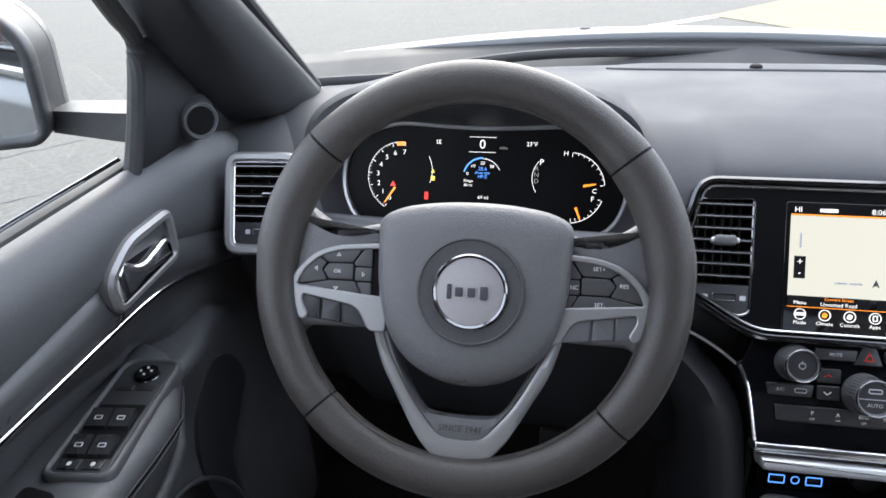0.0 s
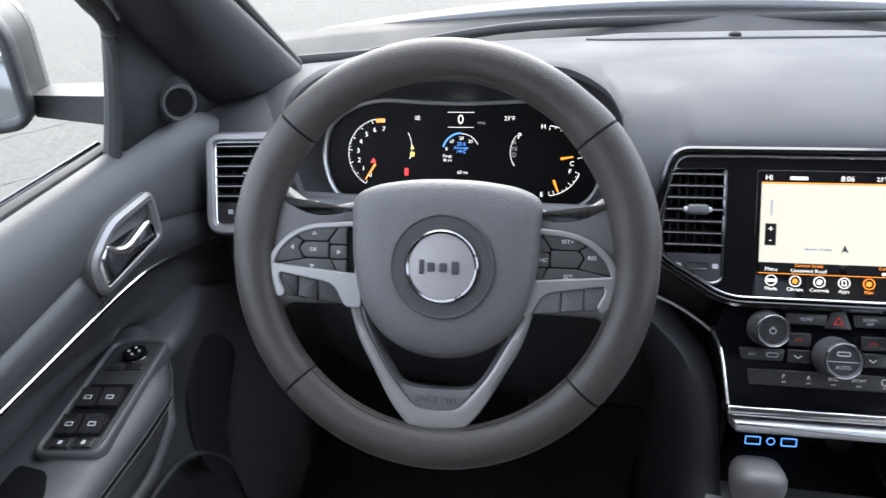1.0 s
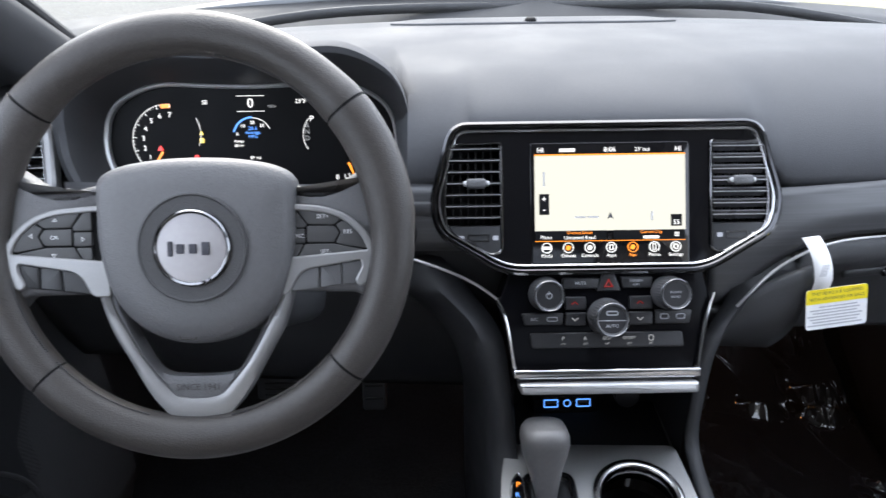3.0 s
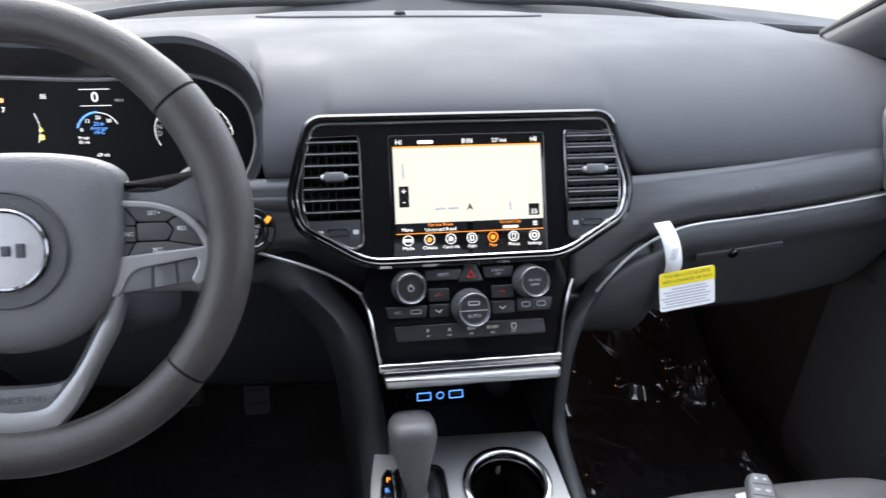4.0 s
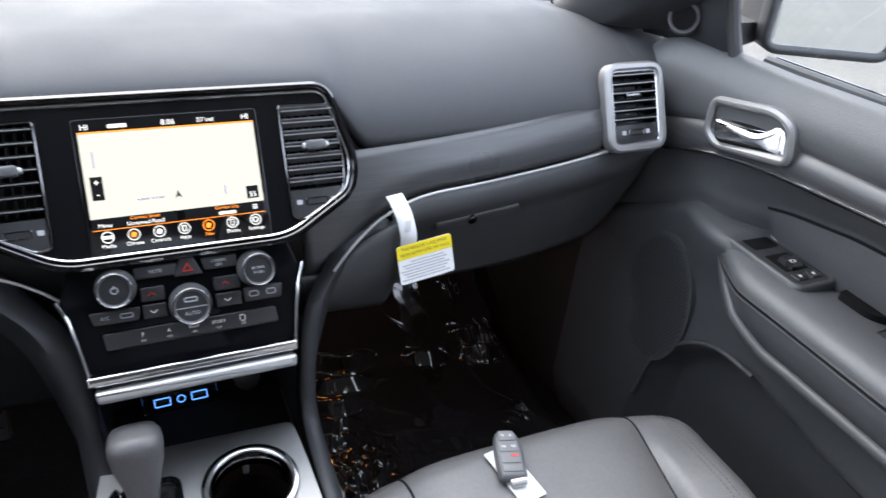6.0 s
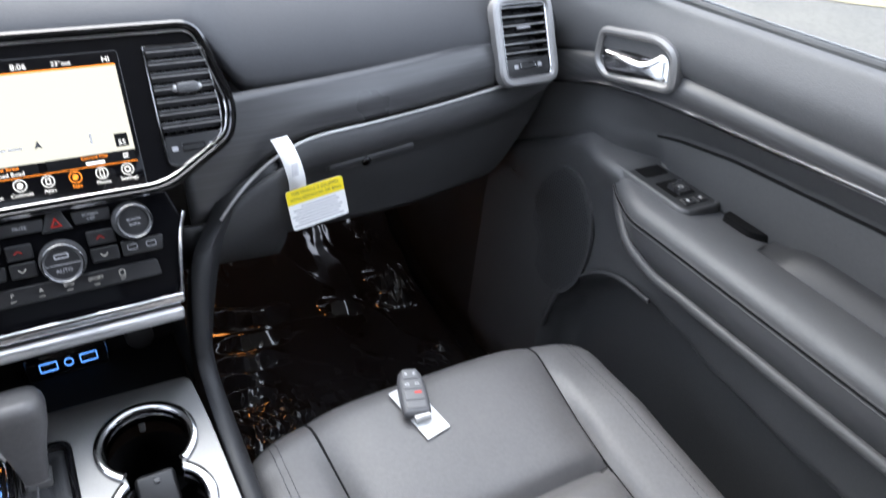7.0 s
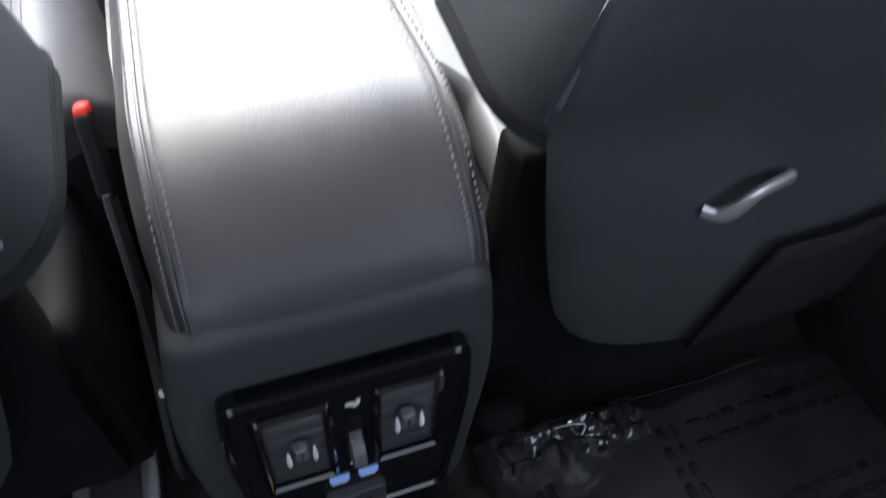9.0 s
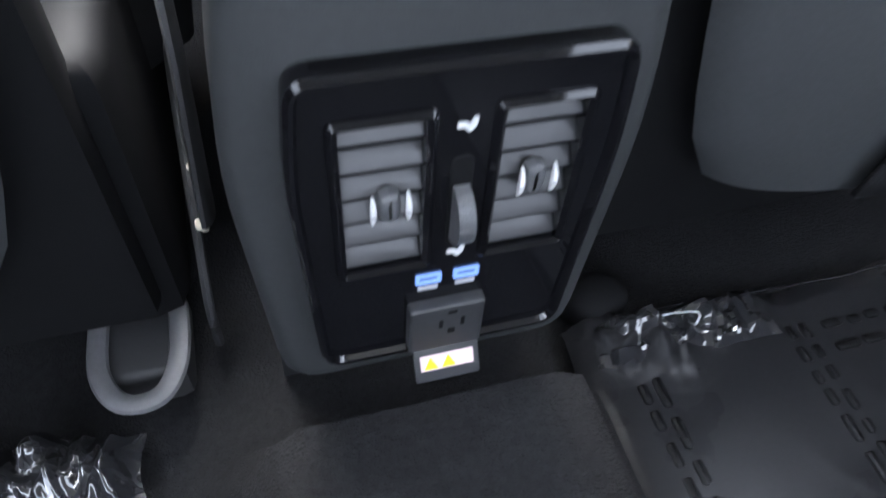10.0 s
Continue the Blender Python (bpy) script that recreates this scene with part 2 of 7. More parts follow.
def basis(o, u, v):
    u, v = Vector(u).normalized(), Vector(v)
    w = u.cross(v).normalized()
    v = w.cross(u)
    return Matrix(((u.x, v.x, w.x, o[0]), (u.y, v.y, w.y, o[1]), (u.z, v.z, w.z, o[2]), (0, 0, 0, 1)))


def at(x, y, z=0.0, turn=0.0):
    return Matrix.Translation((x, y, z)) @ Matrix.Rotation(radians(turn), 4, "Z")


def words(bm, text, size, m, align="CENTER"):
    """Flat lettering on the plane of m."""
    cu = bpy.data.curves.new("text", "FONT")
    cu.body, cu.size, cu.align_x, cu.align_y, cu.resolution_u = text, size, align, "CENTER", 2
    ob = bpy.data.objects.new("text", cu)
    scene.collection.objects.link(ob)
    me = bpy.data.meshes.new_from_object(ob.evaluated_get(bpy.context.evaluated_depsgraph_get()))
    me.transform(m)
    bm.from_mesh(me)
    bpy.data.objects.remove(ob)
    bpy.data.curves.remove(cu)
    bpy.data.meshes.remove(me)


def cutout(bm, outlines, m, low, high, bevel=0.0):
    """A plate with holes: the first outline is the rim, the others are openings."""
    cu = bpy.data.curves.new("plate", "CURVE")
    cu.dimensions, cu.fill_mode = "2D", "BOTH"
    cu.extrude, cu.bevel_depth, cu.bevel_resolution = (high - low) / 2 - bevel, bevel, 2 if bevel else 0
    for o in outlines:
        s = cu.splines.new("POLY")
        s.points.add(len(o) - 1)
        for q, p in zip(s.points, o):
            q.co = (p.x, p.y, 0, 1)
        s.use_cyclic_u = True
    ob = bpy.data.objects.new("plate", cu)
    scene.collection.objects.link(ob)
    me = bpy.data.meshes.new_from_object(ob.evaluated_get(bpy.context.evaluated_depsgraph_get()))
    me.transform(m @ Matrix.Translation((0, 0, (low + high) / 2)))
    bm.from_mesh(me)
    bpy.data.objects.remove(ob)
    bpy.data.curves.remove(cu)
    bpy.data.meshes.remove(me)


def thing(name, label, category, place=(0, 0, 0), group="", kind=""):
    ob = new(name)
    ob.location = place
    ob.empty_display_size = 0.05
    return tagged(ob, label, category, group, kind)


def mesh_of(name, bm, material, sharp=35):
    bmesh.ops.recalc_face_normals(bm, faces=bm.faces)
    me = bpy.data.meshes.new(name)
    bm.to_mesh(me)
    bm.free()
    me.polygons.foreach_set("use_smooth", [True] * len(me.polygons))
    me.set_sharp_from_angle(angle=radians(sharp))
    me.materials.append(material)
    return me


def part(name, bm, material, parent, label="", sharp=35):
    """One mesh under a thing or under a part."""
    ob = new(name, mesh_of(name, bm, material, sharp))
    ob.parent = parent
    root = parent.parent or parent
    if not parent.parent:
        ob.matrix_parent_inverse = Matrix.Translation(-parent.location)
    return tagged(ob, label)


def single(name, bm, material, label, category, kind="", group="", sharp=35):
    return tagged(new(name, mesh_of(name, bm, material, sharp)), label, category, group, kind)


def thick(ob, t, offset=1.0):
    s = ob.modifiers.new("thickness", "SOLIDIFY")
    s.thickness, s.offset = t, offset
    return ob


def B():
    return bmesh.new()

# ---- outside: ground, road paint, bonnet ----
GROUND = -0.25
bm = B()
sheet(bm, lambda u, v: (-400 + 800 * u, -400 + 800 * v, GROUND), 40, 40)
single("ground", bm, ASPHALT, "pale weathered asphalt parking ground with fine cracks", "ground", "structure")


def ground_crack(path, width):
    bm = B()
    pts = smooth_path(path, 8)
    rnd = random.Random(len(path) * 7 + int(path[0][0] * 10))
    L, R = [], []
    for i, p in enumerate(pts):
        a, b = pts[max(i - 1, 0)], pts[min(i + 1, len(pts) - 1)]
        d = (b - a).normalized()
        s = Vector((d.y, -d.x, 0))
        j = Vector((rnd.uniform(-0.03, 0.03), rnd.uniform(-0.03, 0.03), 0))
        w = width * rnd.uniform(0.4, 1.3)
        L.append(p + j + s * w)
        R.append(p + j - s * w)
    loft(bm, [L, R], closed=False)
    return single("crack", bm, INK, "thin dark crack in the asphalt ground", "crack", "structure", "cracks in the ground")


G1 = GROUND + 0.004
crack_rnd = random.Random(21)
for side in (-1, 1):
    for i in range(15):
        x, y = side * crack_rnd.uniform(1.7, 6.5), crack_rnd.uniform(-3.5, 7.0)
        a = crack_rnd.choice((0.1, 1.5, 0.8, 2.3)) + crack_rnd.uniform(-0.25, 0.25)
        path = []
        for k in range(5):
            path.append((x, y, G1))
            a += crack_rnd.uniform(-0.35, 0.35)
            x, y = x + 0.55 * math.cos(a), y + 0.55 * math.sin(a)
        ground_crack(path, crack_rnd.uniform(0.005, 0.011))

bm = B()
loft(bm, [[(-0.45, 8.1, G1), (1.5, 9.75, G1)], [(-0.4, 8.0, G1), (1.6, 9.62, G1)]], closed=False)
single("road_marking", bm, WHITELINE, "white painted bay line on the asphalt ground", "road marking", "structure")
bm = B()
loft(bm, [[(1.35, 9.62, G1 + 0.003), (3.4, 7.4, G1 + 0.003), (7, 3.5, G1 + 0.003), (16, -3, G1 + 0.003)],
          [(3.2, 11.6, G1 + 0.003), (9, 12.2, G1 + 0.003), (16, 12.6, G1 + 0.003), (40, 14, G1 + 0.003)]], closed=False)
single("verge", bm, DRYGRASS, "pale yellow dry verge beside the parking ground", "verge", "structure")

# the car's own bonnet, cowl and wipers, seen over the dashboard
car_front = thing("bonnet", "grey painted car bonnet with a wet black cowl", "bonnet", (0, 1.2, 0.9))
bm = B()


def bonnet(u, v):
    x = -0.95 + 1.86 * u
    y = 0.83 + 1.05 * v
    k = (x + 0.10) / 0.74
    return (x, y, 1.196 - 0.055 * k * k - 0.10 * v - 0.16 * v * v)


sheet(bm, bonnet, 24, 14)
thick(part("bonnet_skin", bm, BODYGREY, car_front, "glossy grey painted bonnet"), 0.02, -1)
bm = B()
sheet(bm, lambda u, v: (-0.93 + 1.82 * u, 0.755 + 0.08 * v - 0.09 * (2 * u - 1) ** 2 * (1 - v), 1.135 + 0.050 * v - 0.05 * (2 * u - 0.9) ** 2), 20, 4)
thick(part("cowl", bm, RUBBER, car_front, "black plastic cowl"), 0.02, -1)
for x0, x1, y0, y1 in ((-0.80, -0.02, 0.60, 0.76), (0.02, 0.72, 0.76, 0.64)):
    bm = B()
    tube(bm, smooth_path([(x0, y0 + 0.06, 1.120 if x0 < -0.5 else 1.165), ((x0 + x1) / 2, (y0 + y1) / 2 + 0.08, 1.168), (x1, y1 + 0.06, 1.165 if x0 < -0.5 else 1.120)], 8), 0.006, 0.009)
    part("wiper", bm, RUBBER, car_front, "black wiper blade")
for x, y in ((-0.30, 0.99), (0.46, 1.02)):
    bm = B()
    solid(bm, circle(0.012, 12), Matrix.Translation((x, y, 1.165)), 0, 0.012, 0.005)
    part("washer_nozzle", bm, RUBBER, car_front)

# ---- the cabin shell ----
FLOOR = 0.34
bm = B()


def floor_f(u, v):
    x, y = -0.88 + 1.72 * u, -2.3 + 3.3 * v
    z = FLOOR - 0.012
    z += 0.5 * max(0.0, y - 0.60) ** 1.15 * 1.4
    t = abs(x + 0.005)
    if y < -0.63:
        z += 0.11 * max(0.0, min(1.0, (0.17 - t) / 0.05))
    z += 0.003 * noise.noise((x * 30, y * 30, 0))
    return (x, y, z)


sheet(bm, floor_f, 60, 80)
thick(single("floor", bm, CARPET, "black carpeted car floor with a raised tunnel", "floor", "structure"), 0.02, -1)
bm = B()
sheet(bm, lambda u, v: (-0.82 + 1.60 * u, 1.0, 0.2 + 0.83 * v), 4, 4)
thick(single("wall_front", bm, CARPET, "black bulkhead behind the dashboard", "bulkhead", "structure"), 0.03)
# Unseen rear wall, there to close off light from behind
bm = B()
sheet(bm, lambda u, v: (-0.80 + 1.56 * u, -2.3 - 0.1 * v, 0.2 + 0.95 * v), 4, 4)
thick(single("wall_rear", bm, SEATBACK, "unseen black rear panel of the cabin", "wall", "structure"), 0.05)
# Unseen headliner; its grey is chosen for the light it throws back
bm = B()
sheet(bm, lambda u, v: (-0.62 + 1.22 * u, -0.15 - 2.3 * v, 1.74 + 0.06 * math.sin(math.pi * u) - 0.07 * v * v), 12, 12)
thick(single("ceiling", bm, CLOTH, "unseen light grey headliner that bounces light into the cabin", "ceiling", "structure"), 0.04)
for s, X in ((-1, -0.79), (1, 0.73)):
    # sides behind the front doors and roof rails: plain, they only close the cabin
    bm = B()
    sheet(bm, lambda u, v: (X, -2.3 + 1.55 * u, 0.2 + 0.95 * v), 4, 4)
    thick(single("wall_left" if s < 0 else "wall_right", bm, REARTRIM, "dark grey rear side trim of the cabin", "wall", "structure"), 0.05, -s)
    bm = B()
    tube(bm, smooth_path([(X - s * 0.11, -0.22, 1.72), (X - s * 0.12, -1.2, 1.75), (X - s * 0.10, -2.3, 1.68)], 6), 0.05, 0.05)
    single("trim", bm, CLOTH, "grey roof rail trim above the side windows", "trim", "structure")
    bm = B()
    tube(bm, [(X + s * 0.01, -0.86, 1.1), (X - s * 0.10, -0.95, 1.74)], 0.05, 0.09)
    single("trim", bm, CLOTH, "grey pillar trim between the side windows", "trim", "structure")
    bm = B()
    sheet(bm, lambda u, v: (X + s * 0.035 - s * 0.02 * u, 0.24 + 0.80 * u, 0.28 + 0.70 * v), 6, 6)
    thick(single("trim", bm, CHEEK, "black kick panel beside the footwell", "kick panel", "structure"), 0.02, 0)
    # added dark sheet beside and behind the front seats, hiding the lit door end
    bm = B()
    sheet(bm, lambda u, v: (X - s * (0.035 + 0.03 * math.sin(math.pi * u)), -0.82 + 0.37 * u, 0.30 + 0.74 * v), 8, 6)
    thick(single("trim", bm, REARTRIM, "added dark sheet that hides the lit door end beside the front seat", "pillar trim", "structure"), 0.02, 0)
    # windscreen pillar
    c = -0.03
    low = [(0.695, 0.560, 1.160), (0.70, 0.42, 1.160), (0.745, 0.325, 1.175), (0.81, 0.35, 1.175), (0.82, 0.56, 1.160)]
    high = [(0.600, -0.19, 1.590), (0.585, -0.27, 1.62), (0.565, -0.25, 1.70), (0.66, -0.20, 1.74), (0.64, -0.16, 1.68)]
    bm = B()
    rings = []
    for i in range(9):
        t = i / 8
        pts = [Vector(a).lerp(Vector(b), t) for a, b in zip(low, high)]
        ring = smooth_path(pts, 4, True)
        rings.append([(c + s * p.x, p.y, p.z) for p in ring])
    loft(bm, rings)
    single("trim", bm, PILLAR, "dark grey windscreen pillar trim", "pillar trim", "structure", sharp=50)
    bm = B()
    tube(bm, [(c + s * 0.705, 0.570, 1.160), (c + s * 0.608, -0.16, 1.605)], 0.009, 0.009)
    single("trim", bm, RUBBER, "black windscreen edge seal beside the pillar", "seal", "structure")
    # padded corner under the pillar that closes the dashboard's end
    bm = B()
    sheet(bm, lambda u, v: (c + s * (0.745 - 0.125 * math.cos(math.pi * u)), 0.47 - 0.185 * math.cos(math.pi * v), 1.03 + 0.130 * (math.sin(math.pi * u) * math.sin(math.pi * v)) ** 0.45), 24, 24)
    single("trim", bm, DASH, "dark grey corner pad at the foot of the windscreen pillar", "corner trim", "structure", sharp=80)
bm = B()
sheet(bm, lambda u, v: (-0.03 + (2 * u - 1) * (0.70 - 0.1 * v), 0.735 - 0.915 * v - 0.12 * (2 * u - 1) ** 2 * (1 - v), 1.125 + 0.515 * v), 12, 6)
ws = single("window_1", bm, GLASS, "large clear raked windscreen", "windscreen", "structure")
ws.visible_shadow = False
# unseen privacy glass round the rear of the cabin, dark to hold back light
for i, (a, b, c, d) in enumerate((((-0.80, -2.3, 1.15), (-0.80, -0.95, 1.15), (-0.68, -0.98, 1.74), (-0.68, -2.3, 1.68)), ((0.74, -2.3, 1.15), (0.74, -0.95, 1.15), (0.62, -0.98, 1.74), (0.62, -2.3, 1.68)), ((-0.80, -2.42, 1.12), (0.74, -2.42, 1.12), (0.62, -2.35, 1.70), (-0.68, -2.35, 1.70)))):
    bm = B()
    loft(bm, [[a, b], [d, c]], closed=False)
    single("window_%d" % (i + 2), bm, TINTED, "unseen dark tinted rear window glass", "window", "structure")

# ---- dashboard ----
dash = thing("dashboard", "dark grey soft dashboard with dark veneer and chrome line", "dashboard", (0, 0.45, 0.85))


def bump(x, a, b, soft):
    """1 between a and b, falling smoothly to 0 over soft on either side."""
    def s(t):
        t = max(0.0, min(1.0, t))
        return t * t * (3 - 2 * t)
    return s((x - a) / soft + 1) * s((b - x) / soft + 1)


def pad_front(x):
    """How far back the pad's front edge stands, and its height there."""
    y = 0.235 + 0.05 * (max(0.0, abs(x + 0.02) - 0.18) / 0.5) ** 2
    y += 0.10 * bump(x, -0.60, -0.250, 0.025) - 0.030 * bump(x, -0.222, -0.17, 0.02)
    z = 1.147 + (1.092 - 1.147) * bump(x, -0.235, -0.17, 0.02) + (1.078 - 1.147) * bump(x, 0.225, 2, 0.06) + (1.04 - 1.147) * bump(x, -2, -0.62, 0.06)
    return y - 0.018 * bump(x, 0.225, 2, 0.06), z


def pad_crown(x, y):
    """Height of the pad's flat top."""
    k = (x + 0.02) / 0.74
    crown = 1.187 - 0.012 * k * k - 0.014 * bump(x, 0.66, 2, 0.10) - 0.014 * bump(x, -2, -0.69, 0.10)
    t = max(0.0, min(1.0, (y - 0.44) / 0.28))
    return crown - 0.016 * t * t * (3 - 2 * t)


def pad(u, v):
    x = -0.80 + 1.56 * u
    k = (x + 0.02) / 0.74
    yf, zf = pad_front(x)
    yb = 0.725 - 0.115 * k * k
    run = 0.13 + 0.07 * bump(x, 0.24, 2, 0.1) + 0.05 * bump(x, -2, -0.64, 0.1)
    if v < 0.5:
        # rounded front: a quarter of an ellipse
        a = v / 0.5 * math.pi / 2
        if v == 0:
            return (x, yf + 0.008, zf - 0.012)
        y = yf + run * (1 - math.cos(a) ** 1.15)
        return (x, y, zf + (pad_crown(x, yf + run) - zf) * math.sin(a))
    if v < 0.9:
        y = yf + run + (yb - 0.030 - yf - run) * (v - 0.5) / 0.4
        return (x, y, pad_crown(x, y))
    a = (v - 0.9) / 0.1 * math.pi / 2
    return (x, yb - 0.030 + 0.030 * math.sin(a), pad_crown(x, yb - 0.030) - 0.034 * (1 - math.cos(a)))


bm = B()
sheet(bm, pad, 130, 60)
thick(part("upper_pad", bm, DASH, dash, "soft dark grey dashboard pad", 60), 0.01, -1)

# defroster panel and light sensor by the windscreen
bm = B()


def demister(u, v):
    k = 2 * u - 1
    x = -0.03 + 0.235 * k
    y = 0.640 + 0.052 * v * (1 - k ** 8 * 0.9) + 0.012 * abs(k) ** 6
    return (x, y, pad_crown(x, y) + 0.0025)


sheet(bm, demister, 28, 6)
thick(part("defroster_panel", bm, DASH, dash, "flat demister panel at the windscreen"), 0.004, -1)
bm = B()
solid(bm, circle(0.010, 16), Matrix.Translation((-0.034, 0.655, pad_crown(-0.034, 0.655))), 0, 0.008, 0.005)
part("light_sensor", bm, VOID, dash, "small black light sensor dome")
bm = B()
tube(bm, [(x, 0.728 - 0.115 * ((x + 0.02) / 0.74) ** 2, 1.150) for x in [-0.80 + 1.54 * i / 44 for i in range(45)]], 0.006, 0.012)
part("windscreen_seal", bm, RUBBER, dash, "black seal along the windscreen foot")

# hooded opening round the instruments
CL = basis((-0.424, 0.305, 1.108), (1, 0, 0), (0, 0.34, 0.94))
OPEN = rounded([(-0.185, -0.01, 0.05), (-0.165, -0.058, 0.04), (-0.10, -0.072, 0.05), (0.0, -0.055, 0.05), (0.10, -0.072, 0.05), (0.165, -0.058, 0.04),
                (0.185, -0.01, 0.05), (0.175, 0.045, 0.05), (0.12, 0.073, 0.04), (0.0, 0.066, 0.06), (-0.12, 0.073, 0.04), (-0.175, 0.045, 0.05)], n=6)
shape = [(1.0, 1.0, -0.004, 0), (1.03, 1.06, 0.014, 0.002), (1.08, 1.17, 0.045, 0.008), (1.12, 1.25, 0.059, 0.012), (1.16, 1.32, 0.062, 0.014), (1.22, 1.42, 0.052, 0.014), (1.30, 1.52, 0.02, 0.008), (1.36, 1.60, -0.05, 0)]
hood = [[(p.x * (a - max(0.0, a - 1.11) * min(1.0, max(0.0, p.x - 0.05) / 0.08)), p.y * b + c, w + 0.022 * max(0.0, p.y / 0.07) * (w > 0.02)) for p in OPEN] for a, b, w, c in shape]
bm = B()
loft(bm, hood[:4], CL, caps=(False, False))
part("hood_lining", bm, CHEEK, dash, "matt black inside of the instrument hood", 60)
bm = B()
loft(bm, hood[3:], CL, caps=(False, False))
part("instrument_hood", bm, DASH, dash, "deep dark hood round the instruments", 60)

# lower panels
bm = B()


def lower_left(u, v):
    x = -0.765 + 0.66 * u
    z = 1.075 - 0.34 * v
    y = 0.225 + 0.02 * math.cos(u * 3) + 0.35 * (1.075 - z) * (v > 0.25) * (v - 0.25) + 0.05 * bump(x, -2, -0.66, 0.08)
    return (x, y, z)


sheet(bm, lower_left, 30, 24)
thick(part("knee_panel", bm, CHEEK, dash, "black panel under the steering column"), 0.02, -1)


def face_y(x, z):
    """The passenger side's front face."""
    return 0.165 + 0.07 * (max(0.0, x - 0.2) / 0.5) ** 2 + 0.40 * (z - 0.965)


def chrome_z(x):
    t = max(0.0, min(1.0, (x - 0.155) / 0.16))
    return 0.948 + 0.076 * (1 - (1 - t) ** 2.2) + 0.012 * max(0.0, x - 0.3) / 0.4


def pad_edge_z(x):
    return 1.074 + 0.012 * min(1, max(0.0, x - 0.2) / 0.3)


bm = B()
sheet(bm, lambda u, v: (0.130 + 0.575 * u, face_y(0.130 + 0.575 * u, chrome_z(0.130 + 0.575 * u)) + 0.42 * v * (pad_edge_z(0.130 + 0.575 * u) - chrome_z(0.130 + 0.575 * u)) - 0.008 * math.sin(math.pi * v) + 0.001,
                         chrome_z(0.130 + 0.575 * u) + v * (pad_edge_z(0.130 + 0.575 * u) + 0.004 - chrome_z(0.130 + 0.575 * u))), 50, 8)
thick(part("veneer_strip", bm, VENEER, dash, "dark open-pored wood veneer strip"), 0.006, -1)
bm = B()
tube(bm, [(x, face_y(x, chrome_z(x)) - 0.010 - 0.010 * bump(x, 0, 0.165, 0.05), chrome_z(x) + 0.001 + 0.008 * bump(x, 0, 0.165, 0.05)) for x in [0.158 + 0.549 * i / 60 for i in range(61)]], 0.0018, 0.0018)
part("chrome_line", bm, SATIN, dash, "thin bright chrome line")


def glove(u, v):
    x = 0.245 + 0.46 * u
    z0, z1 = chrome_z(x) - 0.006, 0.858 - 0.026 * min(1, u / 0.5) + 0.125 * max(0.0, (u - 0.86) / 0.14) ** 2
    z = z0 + (z1 - z0) * v
    y = face_y(x, z0) + 0.004 - 0.010 * math.sin(math.pi * min(1, v * 3)) + 0.34 * max(0.0, z0 - z - 0.022)
    return (x, y, z)


bm = B()
sheet(bm, lambda u, v: (0.115 + 0.126 * u, face_y(0.22, 0.94) + 0.012 * (1 - u) - 0.008 * math.sin(math.pi * v) + 0.05 * v * v, (chrome_z(0.115 + 0.126 * u) - 0.004) * (1 - v) + 0.858 * v), 10, 12)
thick(part("lower_panel", bm, GLOVE, dash, "black lower dashboard panel beside the glovebox"), 0.01, -1)
bm = B()
sheet(bm, glove, 40, 20)
glovebox = thick(part("glovebox_door", bm, GLOVE, dash, "black closed glovebox door"), 0.02, -1)
bm = B()
M = basis((0.375, face_y(0.375, 1.02) + 0.010, 0.968), (1, 0.08, 0.06), (0, -0.32, 1))
solid(bm, rect(0.13, 0.014, 0.006), M, -0.01, 0.004, 0.003)
part("handle", bm, GLOVE, glovebox, "recessed black pull")
bm = B()
solid(bm, circle(0.007, 16), M @ at(-0.01, 0.0, 0.004), -0.004, 0.003, 0.001)
part("lock", bm, DARKCHROME, glovebox, "small round key lock")


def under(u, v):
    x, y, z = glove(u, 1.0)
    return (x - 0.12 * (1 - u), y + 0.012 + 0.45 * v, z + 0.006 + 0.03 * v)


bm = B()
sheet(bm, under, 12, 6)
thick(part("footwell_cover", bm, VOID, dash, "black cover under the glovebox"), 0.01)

# padded cheeks from the dash down to the console, each side of the centre stack
for s, c in ((-1, 0.005), (1, -0.005)):
    bm = B()
    edge = smooth_path([(0.265, 0.19, 0.985), (0.20, 0.165, 0.965), (0.155, 0.135, 0.925), (0.135, 0.115, 0.86), (0.128, 0.085, 0.80), (0.128, 0.0, 0.775), (0.128, -0.17, 0.762)], 6)
    inner = smooth_path([(0.20, 0.20, 1.0), (0.15, 0.15, 0.955), (0.122, 0.118, 0.925), (0.110, 0.085, 0.86), (0.106, 0.06, 0.806), (0.106, -0.02, 0.795), (0.108, -0.17, 0.785)], 6)
    outer = [Vector((min(p.x - 0.004, 0.150 + 0.05 * max(0.0, p.z - 0.9)), p.y + 0.05, p.z - 0.10 - 0.05 * i / 18)) for i, p in enumerate(edge)]
    foot = [Vector((0.140, p.y + 0.22 * (1 - i / len(outer)) + 0.02, FLOOR)) for i, p in enumerate(outer)]
    mid = [(a + b) / 2 + Vector((0.004, -0.008, 0.006)) for a, b in zip(inner, edge)]
    rings = [inner, mid, edge, outer, foot]
    if s < 0:
        rings = [[p - Vector((0.004, 0, 0.034)) * max(0.0, min(1.0, (0.085 - p.y) / 0.05)) for p in r] for r in rings]
    loft(bm, [[(c + s * p.x, p.y, p.z) for p in r] for r in rings], closed=False)
    thick(part("console_cheek", bm, CHEEK, dash, "black padded cheek beside the centre stack", 70), 0.012, 1 if s < 0 else -1)

